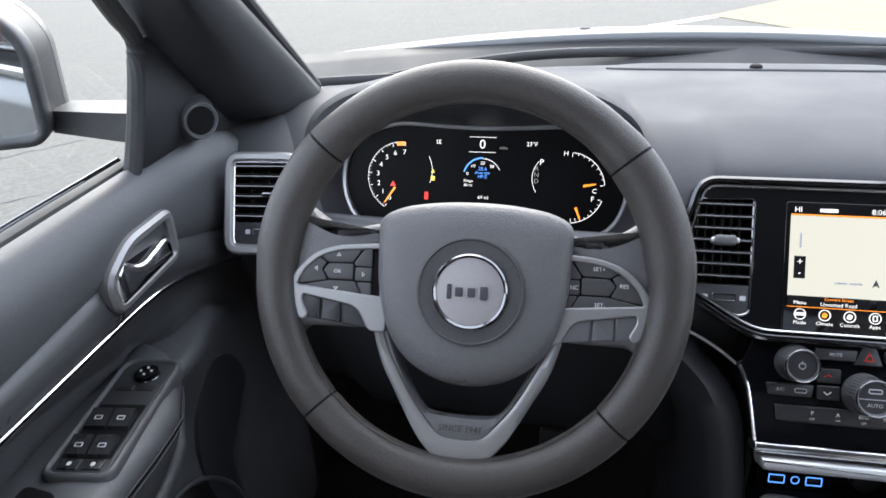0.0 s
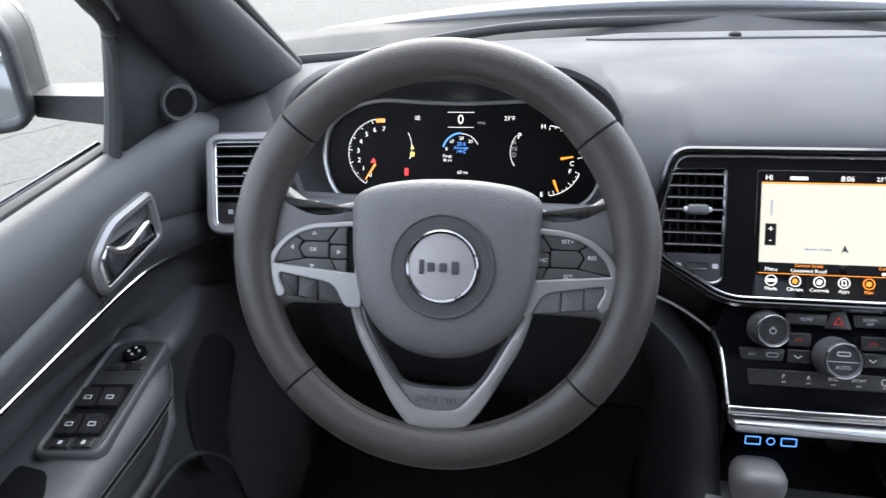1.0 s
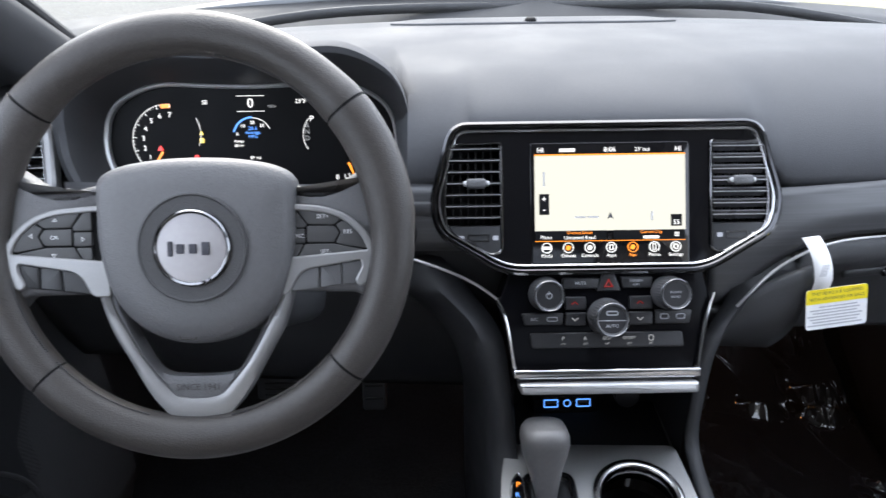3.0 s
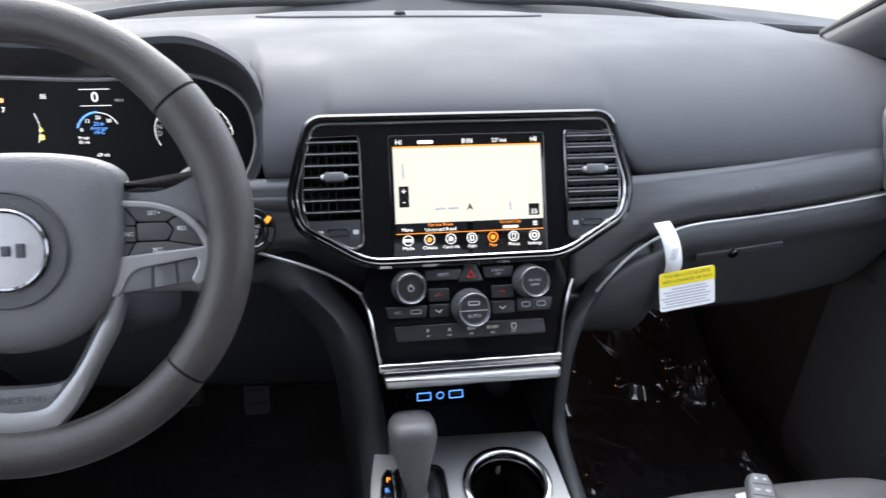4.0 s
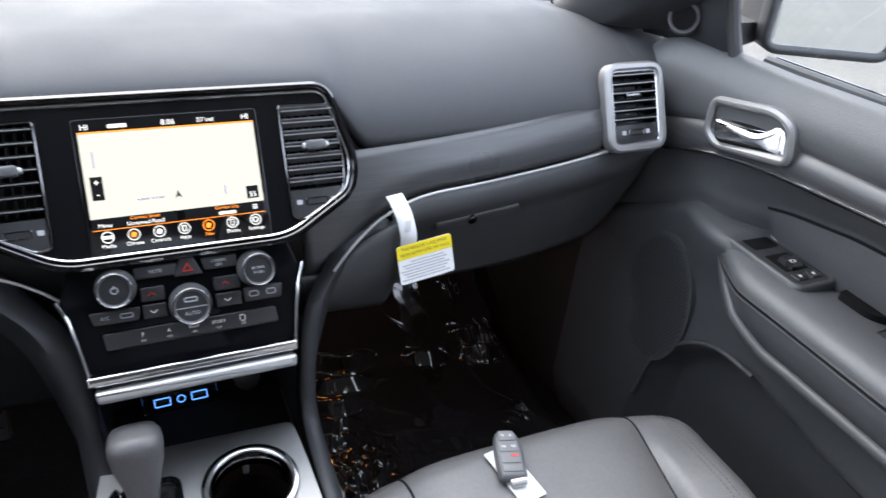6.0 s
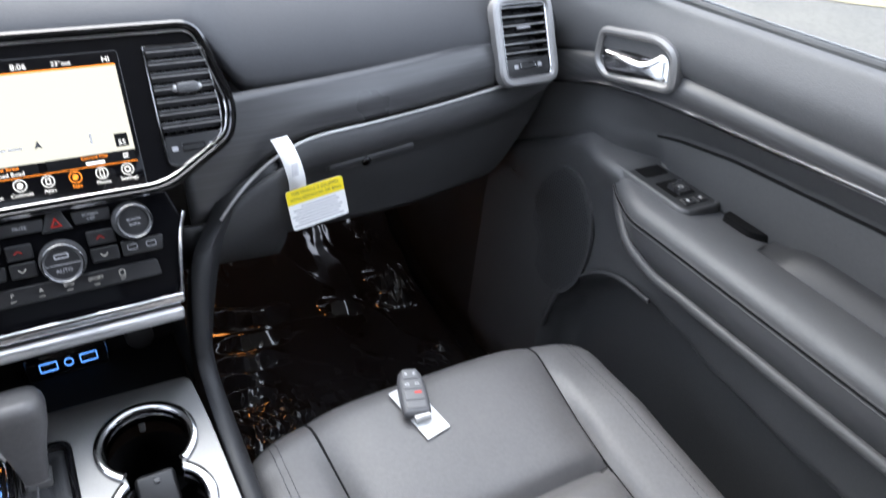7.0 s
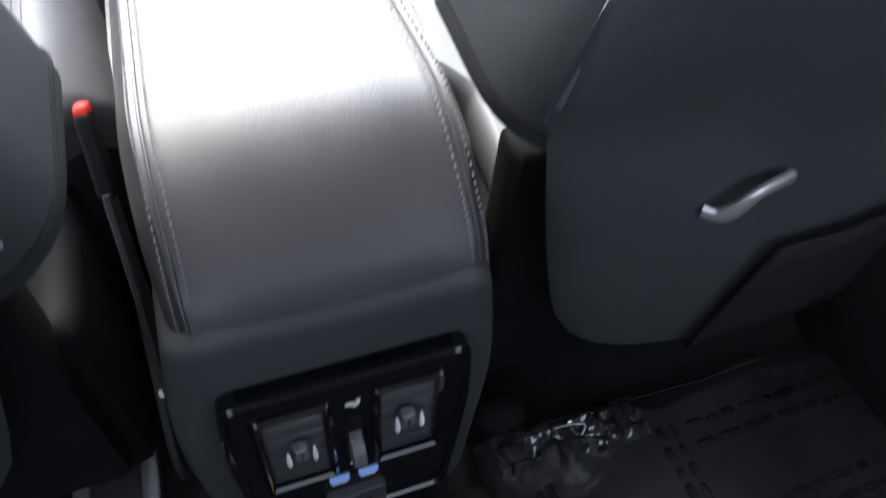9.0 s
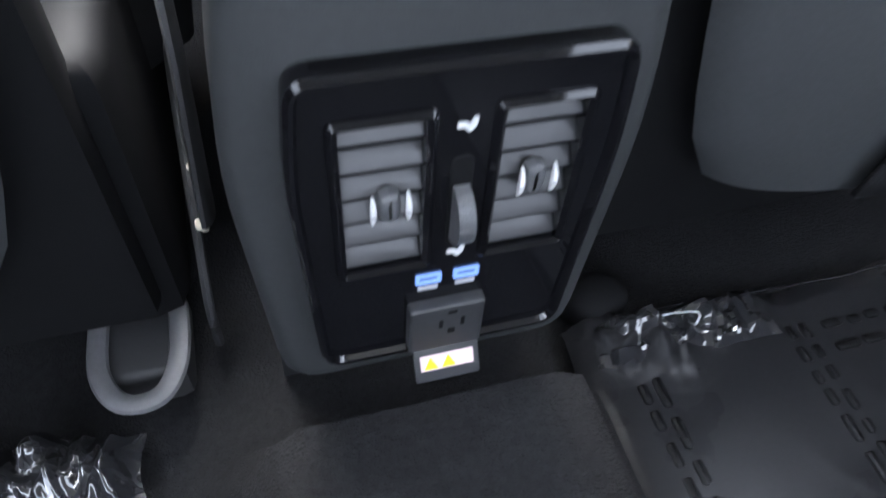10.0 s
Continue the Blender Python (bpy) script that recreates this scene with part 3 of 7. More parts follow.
# veneer and chrome behind the wheel
bm = B()
sheet(bm, lambda u, v: (-0.63 + 0.47 * u, 0.176 + 0.03 * v - 0.004 * math.sin(math.pi * v) + 0.02 * (1 - u) ** 2, 1.020 + 0.073 * v), 20, 6)
thick(part("veneer_strip", bm, VENEER, dash, "dark open-pored wood veneer strip"), 0.006, -1)
bm = B()
tube(bm, smooth_path([(-0.70, 0.225, 1.012), (-0.5, 0.182, 1.020), (-0.261, 0.168, 1.024), (-0.232, 0.165, 1.020), (-0.1765, 0.153, 1.0045), (-0.144, 0.143, 0.991), (-0.119, 0.133, 0.975)], 8), 0.0018, 0.0018)
part("chrome_line", bm, SATIN, dash, "thin bright chrome line")

# starter button
SB = basis((-0.241, 0.172, 1.047), (1, 0, 0), (0, 0.35, 0.94))
bm = B()
solid(bm, circle(0.026, 32), SB, 0, 0.006, 0.002)
starter = part("starter_button", bm, PIANO, dash, "round black engine start button")
bm = B()
hoop(bm, circle(0.019, 32), 0.002, SB, 0.004, 0.0085, 0.0008)
part("ring", bm, DARKCHROME, starter)
bm = B()
for i, w in enumerate(("ENGINE", "START", "STOP")):
    words(bm, w, 0.0055, SB @ at(0, 0.005 - 0.006 * i, 0.0066))
part("lettering", bm, WHITEMARK, starter)
bm = B()
solid(bm, rect(0.005, 0.009, 0.001), SB @ at(0.018, 0.012, 0.006, -40), 0, 0.001)
part("indicator", bm, LITORANGE, starter, "small orange glowing indicator")


def air_vent(name, m, outline, slats, label, knob=(0.0, 0.0), face=SILVERPAINT, band=0.014, tail=0.0, slat_mat=None):
    """An air outlet: surround, dark duct, slats, a slider on one slat, and a thumbwheel plate below."""
    bm = B()
    hoop(bm, outline, band, m, -0.012, 0.006, 0.003)
    vent = part(name, bm, face, dash, label)
    inner = grown(outline, -band)
    bm = B()
    hoop(bm, inner, 0.0022, m, -0.01, 0.0035, 0.001)
    part("bright_rim", bm, CHROME, vent, "fine chrome rim")
    ys = [p.y for p in inner]
    lo, hi = min(ys) + tail, max(ys)
    bm = B()
    solid(bm, inner, m, -0.05, -0.035)
    loft(bm, [[(*p, -0.045) for p in inner], [(*p, 0.0) for p in inner]], m, caps=(False, False))
    part("duct", bm, VOID, vent, "black air duct")

    def span(y):
        xs = []
        k = len(inner)
        for i in range(k):
            a, b = inner[i - 1], inner[i]
            if (a.y - y) * (b.y - y) < 0:
                xs.append(a.x + (b.x - a.x) * (y - a.y) / (b.y - a.y))
        return (min(xs) + 0.001, max(xs) - 0.001) if len(xs) > 1 else (0, 0.001)

    for i in range(slats):
        y = lo + (hi - lo) * (i + 0.6) / (slats + 0.1)
        x0, x1 = span(y)
        bm = B()
        block(bm, x1 - x0, 0.017, 0.0022, m @ Matrix.Translation(((x0 + x1) / 2, y, -0.006)) @ Matrix.Rotation(radians(72), 4, "X"), 0.001)
        sl = part("slat", bm, slat_mat or VOID, vent)
        # Silver rod along the front: the slat's highlight as a painted line
        bm = B()
        tube(bm, [m @ Vector((x0, y, 0.0028)), m @ Vector((x1, y, 0.0028))], 0.0008, 0.0008, n=6)
        part("slat_glint", bm, SILVERPAINT, sl, "silver line for the highlight along the slat")
    for i in range(3):
        x = -0.3 + 0.3 * i
        bm = B()
        block(bm, 0.0018, hi - lo - 0.004, 0.012, m @ Matrix.Translation(((inner[0].x + 0) * 0 + x * 0.08, (lo + hi) / 2, -0.027)), 0.0006)
        part("vane", bm, BUTTON, vent)
    bm = B()
    solid(bm, rounded([(-0.013, -0.003), (0.010, -0.003), (0.014, 0.0), (0.010, 0.004), (-0.013, 0.004)], 0.003), m @ at(knob[0], knob[1], 0.0), 0.0, 0.008, 0.003)
    part("slider", bm, DARKCHROME, vent, "small grey vent slider")
    if tail:
        bm = B()
        low = [Vector((p.x, min(p.y, lo))) for p in inner]
        solid(bm, low, m, -0.012, -0.001, 0.001)
        plate = part("thumbwheel_plate", bm, BUTTON, vent, "dark plate below the slats")
        cx = sum(p.x for p in inner if p.y < lo) / max(1, sum(1 for p in inner if p.y < lo))
        bm = B()
        hoop(bm, rect(0.026, 0.0085, 0.002, cx, lo - tail * 0.42), 0.0012, m, -0.001, 0.001, 0.0004)
        part("thumbwheel_rim", bm, DARKCHROME, vent)
        for sx in (-0.020, 0.020):
            bm = B()
            solid(bm, rect(0.006, 0.006, 0.001, cx + sx, lo - tail * 0.42), m, -0.001, 0.0002)
            part("symbol", bm, GREYINK, vent)
    return vent


LV = basis((-0.698, 0.240, 1.094), (1, 0.06, 0), (0, 0.44, 0.898))
RV = basis((0.626, 0.240, 1.091), (1, -0.02, 0.02), (0, 0.44, 0.898))
air_vent("air_vent", LV, rect(0.102, 0.132, 0.022), 6, "satin silver framed side air vent", (0.012, 0.012), tail=0.030, band=0.012)
air_vent("air_vent", RV, rect(0.100, 0.126, 0.024), 6, "satin silver framed side air vent", (-0.004, 0.016), tail=0.028, band=0.0115)

# ---- centre stack: display, vents, controls ----
S = basis((0.0, 0.13, 1.035), (1, 0, 0), (0, 0.489, 0.872))
stack = thing("centre_stack", "gloss black centre stack framed in chrome", "centre stack", (0, 0.13, 1.03))
def centre_vent(side):
    u0, u1 = (-0.180, -0.1185) if side < 0 else (0.1105, 0.172)
    s = side
    o, i = (u0, u1) if s < 0 else (u1, u0)
    pts = [(o - s * 0.001, 0.128, 0.010), (i, 0.130, 0.006), (i - s * 0.000, 0.008, 0.006), (i + s * 0.014, 0.003, 0.010), (o, 0.030, 0.010), (o + s * 0.005, 0.058, 0.02)]
    out = rounded(pts, n=5)
    area = sum(out[j - 1].x * out[j].y - out[j].x * out[j - 1].y for j in range(len(out)))
    if area < 0:
        out = out[::-1]
    return out


BEZ = rounded([(-0.116, -0.012, 0.02), (0.106, -0.012, 0.02), (0.178, 0.030, 0.012), (0.187, 0.062, 0.03), (0.164, 0.146, 0.016), (-0.172, 0.146, 0.016), (-0.195, 0.062, 0.03), (-0.186, 0.030, 0.012)], n=6)
bm = B()
cutout(bm, [grown(BEZ, 0.004)] + [grown(centre_vent(side), -0.002) for side in (-1, 1)], S, -0.06, -0.0025, 0.001)
part("bezel_body", bm, PIANO, stack, "gloss black moulded surround")
bm = B()
hoop(bm, grown(BEZ, 0.006), 0.0085, S, -0.02, 0.003, 0.003)
part("bezel_rim", bm, BLACKCHROME, stack, "black chrome rim")
bm = B()
hoop(bm, grown(BEZ, -0.0025), 0.0034, S, -0.02, 0.0022, 0.0012)
part("bright_line", bm, CHROME, stack, "fine chrome line inside the rim")


for side in (-1, 1):
    out = centre_vent(side)
    m = S
    bm = B()
    hoop(bm, out, 0.0028, m, -0.012, 0.002, 0.001)
    vent = part("air_vent", bm, DARKCHROME, stack, "slatted centre air vent")
    inner = grown(out, -0.0028)
    bm = B()
    solid(bm, inner, m, -0.058, -0.050)
    loft(bm, [[(*p, -0.052) for p in inner], [(*p, 0.0) for p in inner]], m, caps=(False, False))
    part("duct", bm, VOID, vent, "black air duct")
    lo, hi = 0.040, 0.128
    for j in range(6):
        bm = B()
        block(bm, 0.0016, hi - lo, 0.012, m @ Matrix.Translation((sum(q.x for q in inner) / len(inner) + 0.0088 * (j - 2.5), (lo + hi) / 2, -0.022)), 0.0005)
        part("vane", bm, BUTTON, vent)

    def span(y):
        xs = []
        for j in range(len(inner)):
            a, b = inner[j - 1], inner[j]
            if (a.y - y) * (b.y - y) < 0:
                xs.append(a.x + (b.x - a.x) * (y - a.y) / (b.y - a.y))
        return min(xs), max(xs)

    for j in range(7):
        y = lo + (hi - lo) * (j + 0.5) / 7
        x0, x1 = span(y)
        bm = B()
        tilt = 80 if side < 0 else 40
        block(bm, x1 - x0, 0.011 if side < 0 else 0.0115, 0.0022, m @ Matrix.Translation(((x0 + x1) / 2, y, -0.003)) @ Matrix.Rotation(radians(tilt), 4, "X"), 0.0009)
        # Left slats near-black, right ones grey: the light on them is in the colour
        sl = part("slat", bm, VOID if side < 0 else LITSLAT, vent)
        # Here too a silver rod paints the highlight along the slat
        bm = B()
        tube(bm, [m @ Vector((x0, y, 0.0022)), m @ Vector((x1, y, 0.0022))], 0.0008, 0.0008, n=6)
        part("slat_glint", bm, SILVERPAINT, sl, "silver line for the highlight along the slat")
    cx = sum(span(0.085)) / 2
    bm = B()
    solid(bm, rounded([(-0.010, -0.0055), (0.010, -0.0055), (0.012, 0.0), (0.010, 0.0055), (-0.010, 0.0055), (-0.012, 0.0)], 0.003), m @ at(cx + 0.003, 0.084, 0.0), -0.004, 0.008, 0.003)
    slider = part("slider", bm, KNOBSIDE, vent, "small dark grey vent slider")
    for dx in (-0.0115, 0.0115):
        bm = B()
        solid(bm, rounded([(-0.003, -0.003), (0.003, -0.003), (0.003, 0.003), (-0.003, 0.003)], 0.0024), m @ at(cx + 0.003 + dx, 0.084, 0.0), -0.003, 0.006, 0.002)
        part("bright_end", bm, SATIN, slider, "bright end of the slider")
    bm = B()
    solid(bm, [Vector((p.x, min(p.y, 0.038))) for p in inner], m, -0.012, 0.0005, 0.001)
    part("thumbwheel_plate", bm, TRIM, vent, "dark plate below the slats")
    cx = (-0.146 if side < 0 else 0.140)
    bm = B()
    hoop(bm, rect(0.024, 0.008, 0.0015, cx, 0.024), 0.0012, m, 0.0, 0.0018, 0.0004)
    part("thumbwheel_rim", bm, DARKCHROME, vent)
    for dx in (-0.019, 0.019):
        bm = B()
        solid(bm, rect(0.006, 0.005, 0.001, cx + dx, 0.024), m, 0, 0.0009)
        part("symbol", bm, GREYINK, vent)

# display
bm = B()
solid(bm, rect(0.176, 0.136, 0.004, 0.0, 0.060), S, -0.02, -0.001, 0.001)
display = part("display", bm, SCREENGLASS, stack, "lit touchscreen showing a pale navigation map")
Z1, Z2 = 0.0, 0.0006


def lit(name, cx, cy, w, h, material, z=Z1, label="", r=0.0):
    bm = B()
    solid(bm, rect(w, h, r, cx, cy), S, -0.0008, z + 0.0002)
    return part(name, bm, material, display, label)


SW, SH = 0.1665, 0.126
lit("map_area", 0, 0.072, SW, 0.083, MAPGLOW, label="pale yellow glowing map")
lit("divider", 0, 0.1145, SW, 0.0012, LITORANGE)
lit("divider", 0, 0.0192, SW, 0.0006, LITORANGE)
lit("street_bar", -0.0435, 0.0255, 0.0785, 0.0105, VOID)
lit("street_bar", 0.0425, 0.0255, 0.0795, 0.0105, VOID)
lit("zoom_box", -0.073, 0.060, 0.011, 0.023, VOID, Z2)
lit("speed_sign", 0.073, 0.041, 0.012, 0.013, VOID, Z2)
bm = B()
solid(bm, rounded([(-0.0035, -0.003), (0, -0.001), (0.0035, -0.003), (0, 0.005)], 0), S @ at(0.0, 0.046), 0, Z2 + 0.0004)
part("position_arrow", bm, INK, display, "dark position arrow")
bm = B()
words(bm, "+", 0.010, S @ at(-0.073, 0.0655, 0.001))
words(bm, "-", 0.010, S @ at(-0.073, 0.0545, 0.001))
words(bm, "55", 0.0075, S @ at(0.073, 0.0385, 0.001))
words(bm, "HI", 0.0078, S @ at(-0.0765, 0.1195, 0.0006))
words(bm, "HI", 0.0078, S @ at(0.0755, 0.1195, 0.0006))
words(bm, "8:06", 0.0078, S @ at(0.0, 0.1195, 0.0006))
words(bm, "23°out", 0.0062, S @ at(0.036, 0.1195, 0.0006))
words(bm, "Menu", 0.0056, S @ at(-0.071, 0.0235, 0.0006))
words(bm, "Unnamed Road", 0.0056, S @ at(-0.034, 0.0228, 0.0006))
for k, w in enumerate(("Media", "Climate", "Controls", "Apps", "", "Phone", "Settings")):
    if w:
        words(bm, w, 0.0052, S @ at(-0.0705 + 0.0238 * k, 0.0030, 0.0006))
solid(bm, rect(0.017, 0.003, 0, 0.045, 0.0225), S, 0, 0.0006)
solid(bm, rect(0.017, 0.0035, 0, -0.047, 0.1195), S, 0, 0.0006)
for k in range(3):
    solid(bm, rect(0.005, 0.0008, 0, 0.0735, 0.0236 + 0.0018 * k), S, 0, 0.0006)
tagged(part("lettering", bm, LITWHITE, display, "white glowing menu lettering"), kind="stuff")
bm = B()
words(bm, "Current Street", 0.0046, S @ at(-0.034, 0.0282, 0.0006))
words(bm, "Current City", 0.0046, S @ at(0.045, 0.0282, 0.0006))
words(bm, "Nav", 0.0052, S @ at(-0.0705 + 0.0238 * 4, 0.0030, 0.0006))
tagged(part("lettering", bm, LITORANGE, display, "orange glowing menu lettering"), kind="stuff")
bm = B()
for k in range(2):
    solid(bm, rect(0.012, 0.0018, 0, -0.033 + 0.014 * k, 0.0455), S, 0, Z2 + 0.0003)
solid(bm, rect(0.0018, 0.016, 0, -0.073, 0.088), S, 0, Z2 + 0.0003)
solid(bm, rect(0.0018, 0.010, 0, 0.046, 0.046), S, 0, Z2 + 0.0003)
tagged(part("street_name", bm, GREYINK, display, "unreadable grey street names"), kind="stuff")
for k in range(7):
    c = (-0.0705 + 0.0238 * k, 0.0118)
    on = k in (1, 4)
    bm = B()
    hoop(bm, circle(0.0058, 24, *c), 0.0008, S, 0, 0.0008, 0.0001)
    icon = part("menu_icon", bm, LITORANGE if k == 4 else LITWHITE, display, "round menu icon")
    bm = B()
    if k == 0:
        solid(bm, rect(0.009, 0.003, 0.0005, *c), S, 0, 0.0007)
    elif k == 5:
        hoop(bm, rect(0.004, 0.007, 0.0008, *c), 0.0007, S, 0, 0.0007, 0.0001)
    elif k == 6:
        hoop(bm, circle(0.003, 16, *c), 0.001, S, 0, 0.0007, 0.0001)
    elif k == 3:
        hoop(bm, rect(0.0045, 0.006, 0.0005, *c), 0.0009, S, 0, 0.0007, 0.0001)
    else:
        solid(bm, rounded([(c[0] - 0.003, c[1] - 0.002), (c[0] + 0.001, c[1] - 0.003), (c[0] + 0.003, c[1] + 0.001), (c[0], c[1] + 0.003), (c[0] - 0.002, c[1] + 0.002)], 0.001, 2), S, 0, 0.0007)
    part("symbol", bm, (LITORANGE if on else LITWHITE), icon)

# climate controls below the display
LOWER = rounded([(-0.104, -0.122, 0.006), (0.093, -0.122, 0.006), (0.112, -0.052, 0.01), (0.100, -0.012, 0.01), (-0.108, -0.012, 0.01), (-0.122, -0.052, 0.01)], n=4)
bm = B()
solid(bm, grown(LOWER, 0.003), S, -0.07, -0.008, 0.003)
panel = part("control_panel", bm, MATTPANEL, stack, "gloss black climate and audio panel")
for sx in (-1, 1):
    a = [(-0.126, -0.045), (-0.116, -0.07), (-0.107, -0.126)] if sx < 0 else [(0.116, -0.040), (0.106, -0.07), (0.097, -0.124)]
    bm = B()
    tube(bm, [S @ Vector((p.x, p.y, -0.004)) for p in smooth_path([(*p, 0) for p in a], 5)], 0.0022)
    part("bright_line", bm, CHROME, stack, "fine chrome line beside the controls")


def key(out, high=-0.0035):
    bm = B()
    solid(bm, out, S, -0.01, high, 0.0012)
    return part("button", bm, BUTTON, panel, "dark grey push button")


def tag_on(button, text="", size=0.0048, cx=0.0, cy=0.0, material=None, w=0.0, h=0.0):
    bm = B()
    if text:
        words(bm, text, size, S @ at(cx, cy, -0.0031))
    else:
        hoop(bm, rect(w, h, h * 0.4, cx, cy), 0.0008, S, -0.0036, -0.0029, 0.0001)
    part("marking", bm, material or GREYINK, button)


k = key(rounded([(-0.053, -0.034), (-0.014, -0.034), (-0.012, -0.022), (-0.053, -0.022)], 0.002, 3))
tag_on(k, "MUTE", cx=-0.033, cy=-0.028)
k = key(rounded([(0.014, -0.034), (0.047, -0.034), (0.047, -0.021), (0.012, -0.021)], 0.002, 3))
tag_on(k, "SCREEN", 0.0042, 0.029, -0.0258)
tag_on(k, "OFF", 0.0042, 0.029, -0.0302)
k = key(rounded([(-0.016, -0.037), (0.012, -0.037), (0.004, -0.017), (-0.008, -0.017)], 0.002, 3), -0.0025)
bm = B()
hoop(bm, rounded([(-0.0075, -0.0325), (0.0035, -0.0325), (-0.002, -0.023)], 0.0005, 2), 0.0014, S, -0.003, -0.0018, 0.0001)
part("marking", bm, DIMRED, k, "red hazard triangle")
for x0, x1, sg in ((-0.050, -0.027, -1), (0.021, 0.047, 1)):
    for y0, y1, up in ((-0.0575, -0.043, 1), (-0.075, -0.0605, -1)):
        k = key(rect(x1 - x0, y1 - y0, 0.002, (x0 + x1) / 2, (y0 + y1) / 2, 3))
        bm = B()
        c = ((x0 + x1) / 2 - 0.001, (y0 + y1) / 2)
        tube(bm, [S @ Vector((c[0] - 0.0035, c[1] - 0.0012 * up, -0.0033)), S @ Vector((c[0], c[1] + 0.0018 * up, -0.0033)), S @ Vector((c[0] + 0.0035, c[1] - 0.0012 * up, -0.0033))], 0.0006, n=5)
        part("marking", bm, DIMRED if up > 0 else LITGREY, k)
k = key(rounded([(-0.096, -0.074), (-0.054, -0.074), (-0.052, -0.061), (-0.099, -0.061)], 0.002, 3))
tag_on(k, "A/C", 0.005, -0.085, -0.0675)
tag_on(k, cx=-0.065, cy=-0.0675, w=0.012, h=0.005)
k = key(rounded([(0.050, -0.074), (0.088, -0.074), (0.091, -0.059), (0.050, -0.059)], 0.002, 3))
tag_on(k, cx=0.060, cy=-0.066, w=0.010, h=0.006)
tag_on(k, cx=0.078, cy=-0.066, w=0.010, h=0.006)
k = key(rounded([(-0.088, -0.100), (0.082, -0.100), (0.080, -0.083), (-0.090, -0.083)], 0.003, 3))
for i, w in enumerate(("P", "A", "ECO", "SPORT", "")):
    x = -0.053 + 0.0245 * i
    if w:
        tag_on(k, w, 0.0048 if len(w) > 1 else 0.006, x, -0.0895, LITGREY)
    else:
        tag_on(k, cx=x, cy=-0.0895, w=0.006, h=0.007, material=LITGREY)
    tag_on(k, "OFF", 0.003, x, -0.0955, LITGREY)
for cx, cy, r, tall in ((-0.0715, -0.0395, 0.0175, 0.022), (0.0655, -0.0395, 0.0175, 0.022), (-0.004, -0.0660, 0.0192, 0.024)):
    bm = B()
    loft(bm, [[(*p, w) for p in circle(r * f, 36, cx, cy)] for f, w in ((1.12, -0.012), (1.1, -0.004), (1.0, 0.0), (0.97, tall - 0.003), (0.93, tall), (0.82, tall - 0.001), (0.78, tall - 0.003))], S)
    knob = part("rotary_knob", bm, KNOBSIDE, panel, "round ribbed control knob")
    bm = B()
    hoop(bm, circle(r * 0.955, 36, cx, cy), 0.0013, S, tall - 0.003, tall + 0.0006, 0.0005)
    part("chrome_ring", bm, DARKCHROME, knob)
    bm = B()
    solid(bm, circle(r * 0.88, 32, cx, cy), S, tall - 0.004, tall - 0.0026)
    part("knob_face", bm, BUTTON, knob, "black knob face")
    bm = B()
    for i in range(36):
        a = 2 * math.pi * i / 36
        block(bm, 0.0011, 0.0011, tall - 0.006, S @ Matrix.Translation((cx + r * 0.99 * math.cos(a), cy + r * 0.99 * math.sin(a), tall * 0.45)), 0.0003)
    tagged(part("knurling", bm, TRIM, knob), kind="stuff")
    bm = B()
    if r > 0.019:
        words(bm, "AUTO", 0.0052, S @ at(cx, cy - 0.007, tall - 0.0022))
        solid(bm, rect(0.030, 0.0007, 0, cx, cy - 0.001), S, tall - 0.004, tall - 0.0022)
        hoop(bm, rect(0.013, 0.005, 0.002, cx, cy + 0.007), 0.0012, S, tall - 0.004, tall - 0.0022, 0.0002)
    elif cx < 0:
        hoop(bm, circle(0.0035, 16, cx, cy), 0.0008, S, tall - 0.004, tall - 0.0022, 0.0002)
        solid(bm, rect(0.0008, 0.0035, 0, cx, cy + 0.003), S, tall - 0.004, tall - 0.0022)
    else:
        words(bm, "BROWSE", 0.0034, S @ at(cx, cy + 0.002, tall - 0.0022))
        words(bm, "ENTER", 0.0034, S @ at(cx, cy - 0.003, tall - 0.0022))
    part("marking", bm, GREYINK, knob)

# bright bar and storage flap under the controls
bm = B()
solid(bm, rounded([(-0.110, -0.133, 0.004), (0.098, -0.133, 0.004), (0.098, -0.122, 0.003), (-0.110, -0.122, 0.003)], n=3), S, -0.02, 0.006, 0.003)
part("chrome_bar", bm, CHROME, stack, "chrome bar under the controls")
bm = B()
solid(bm, rounded([(-0.102, -0.149, 0.004), (0.093, -0.149, 0.004), (0.094, -0.1365, 0.003), (-0.104, -0.1365, 0.003)], n=3), S, -0.02, 0.012, 0.004)
part("shelf_lip", bm, SATIN, stack, "satin silver lip of the storage shelf")

# ---- instruments ----
cluster = thing("instrument_cluster", "lit instrument cluster with dial gauges and orange needles", "instrument cluster", (-0.41, 0.31, 1.1))
bm = B()
solid(bm, OPEN, CL, -0.05, -0.003)
part("face", bm, DULLGLASS, cluster, "glossy black instrument face")
bm = B()
hoop(bm, grown(OPEN, 0.0040), 0.0055, CL, -0.01, 0.008, 0.0026)
part("bright_rim", bm, SATIN, cluster, "polished silver rim")


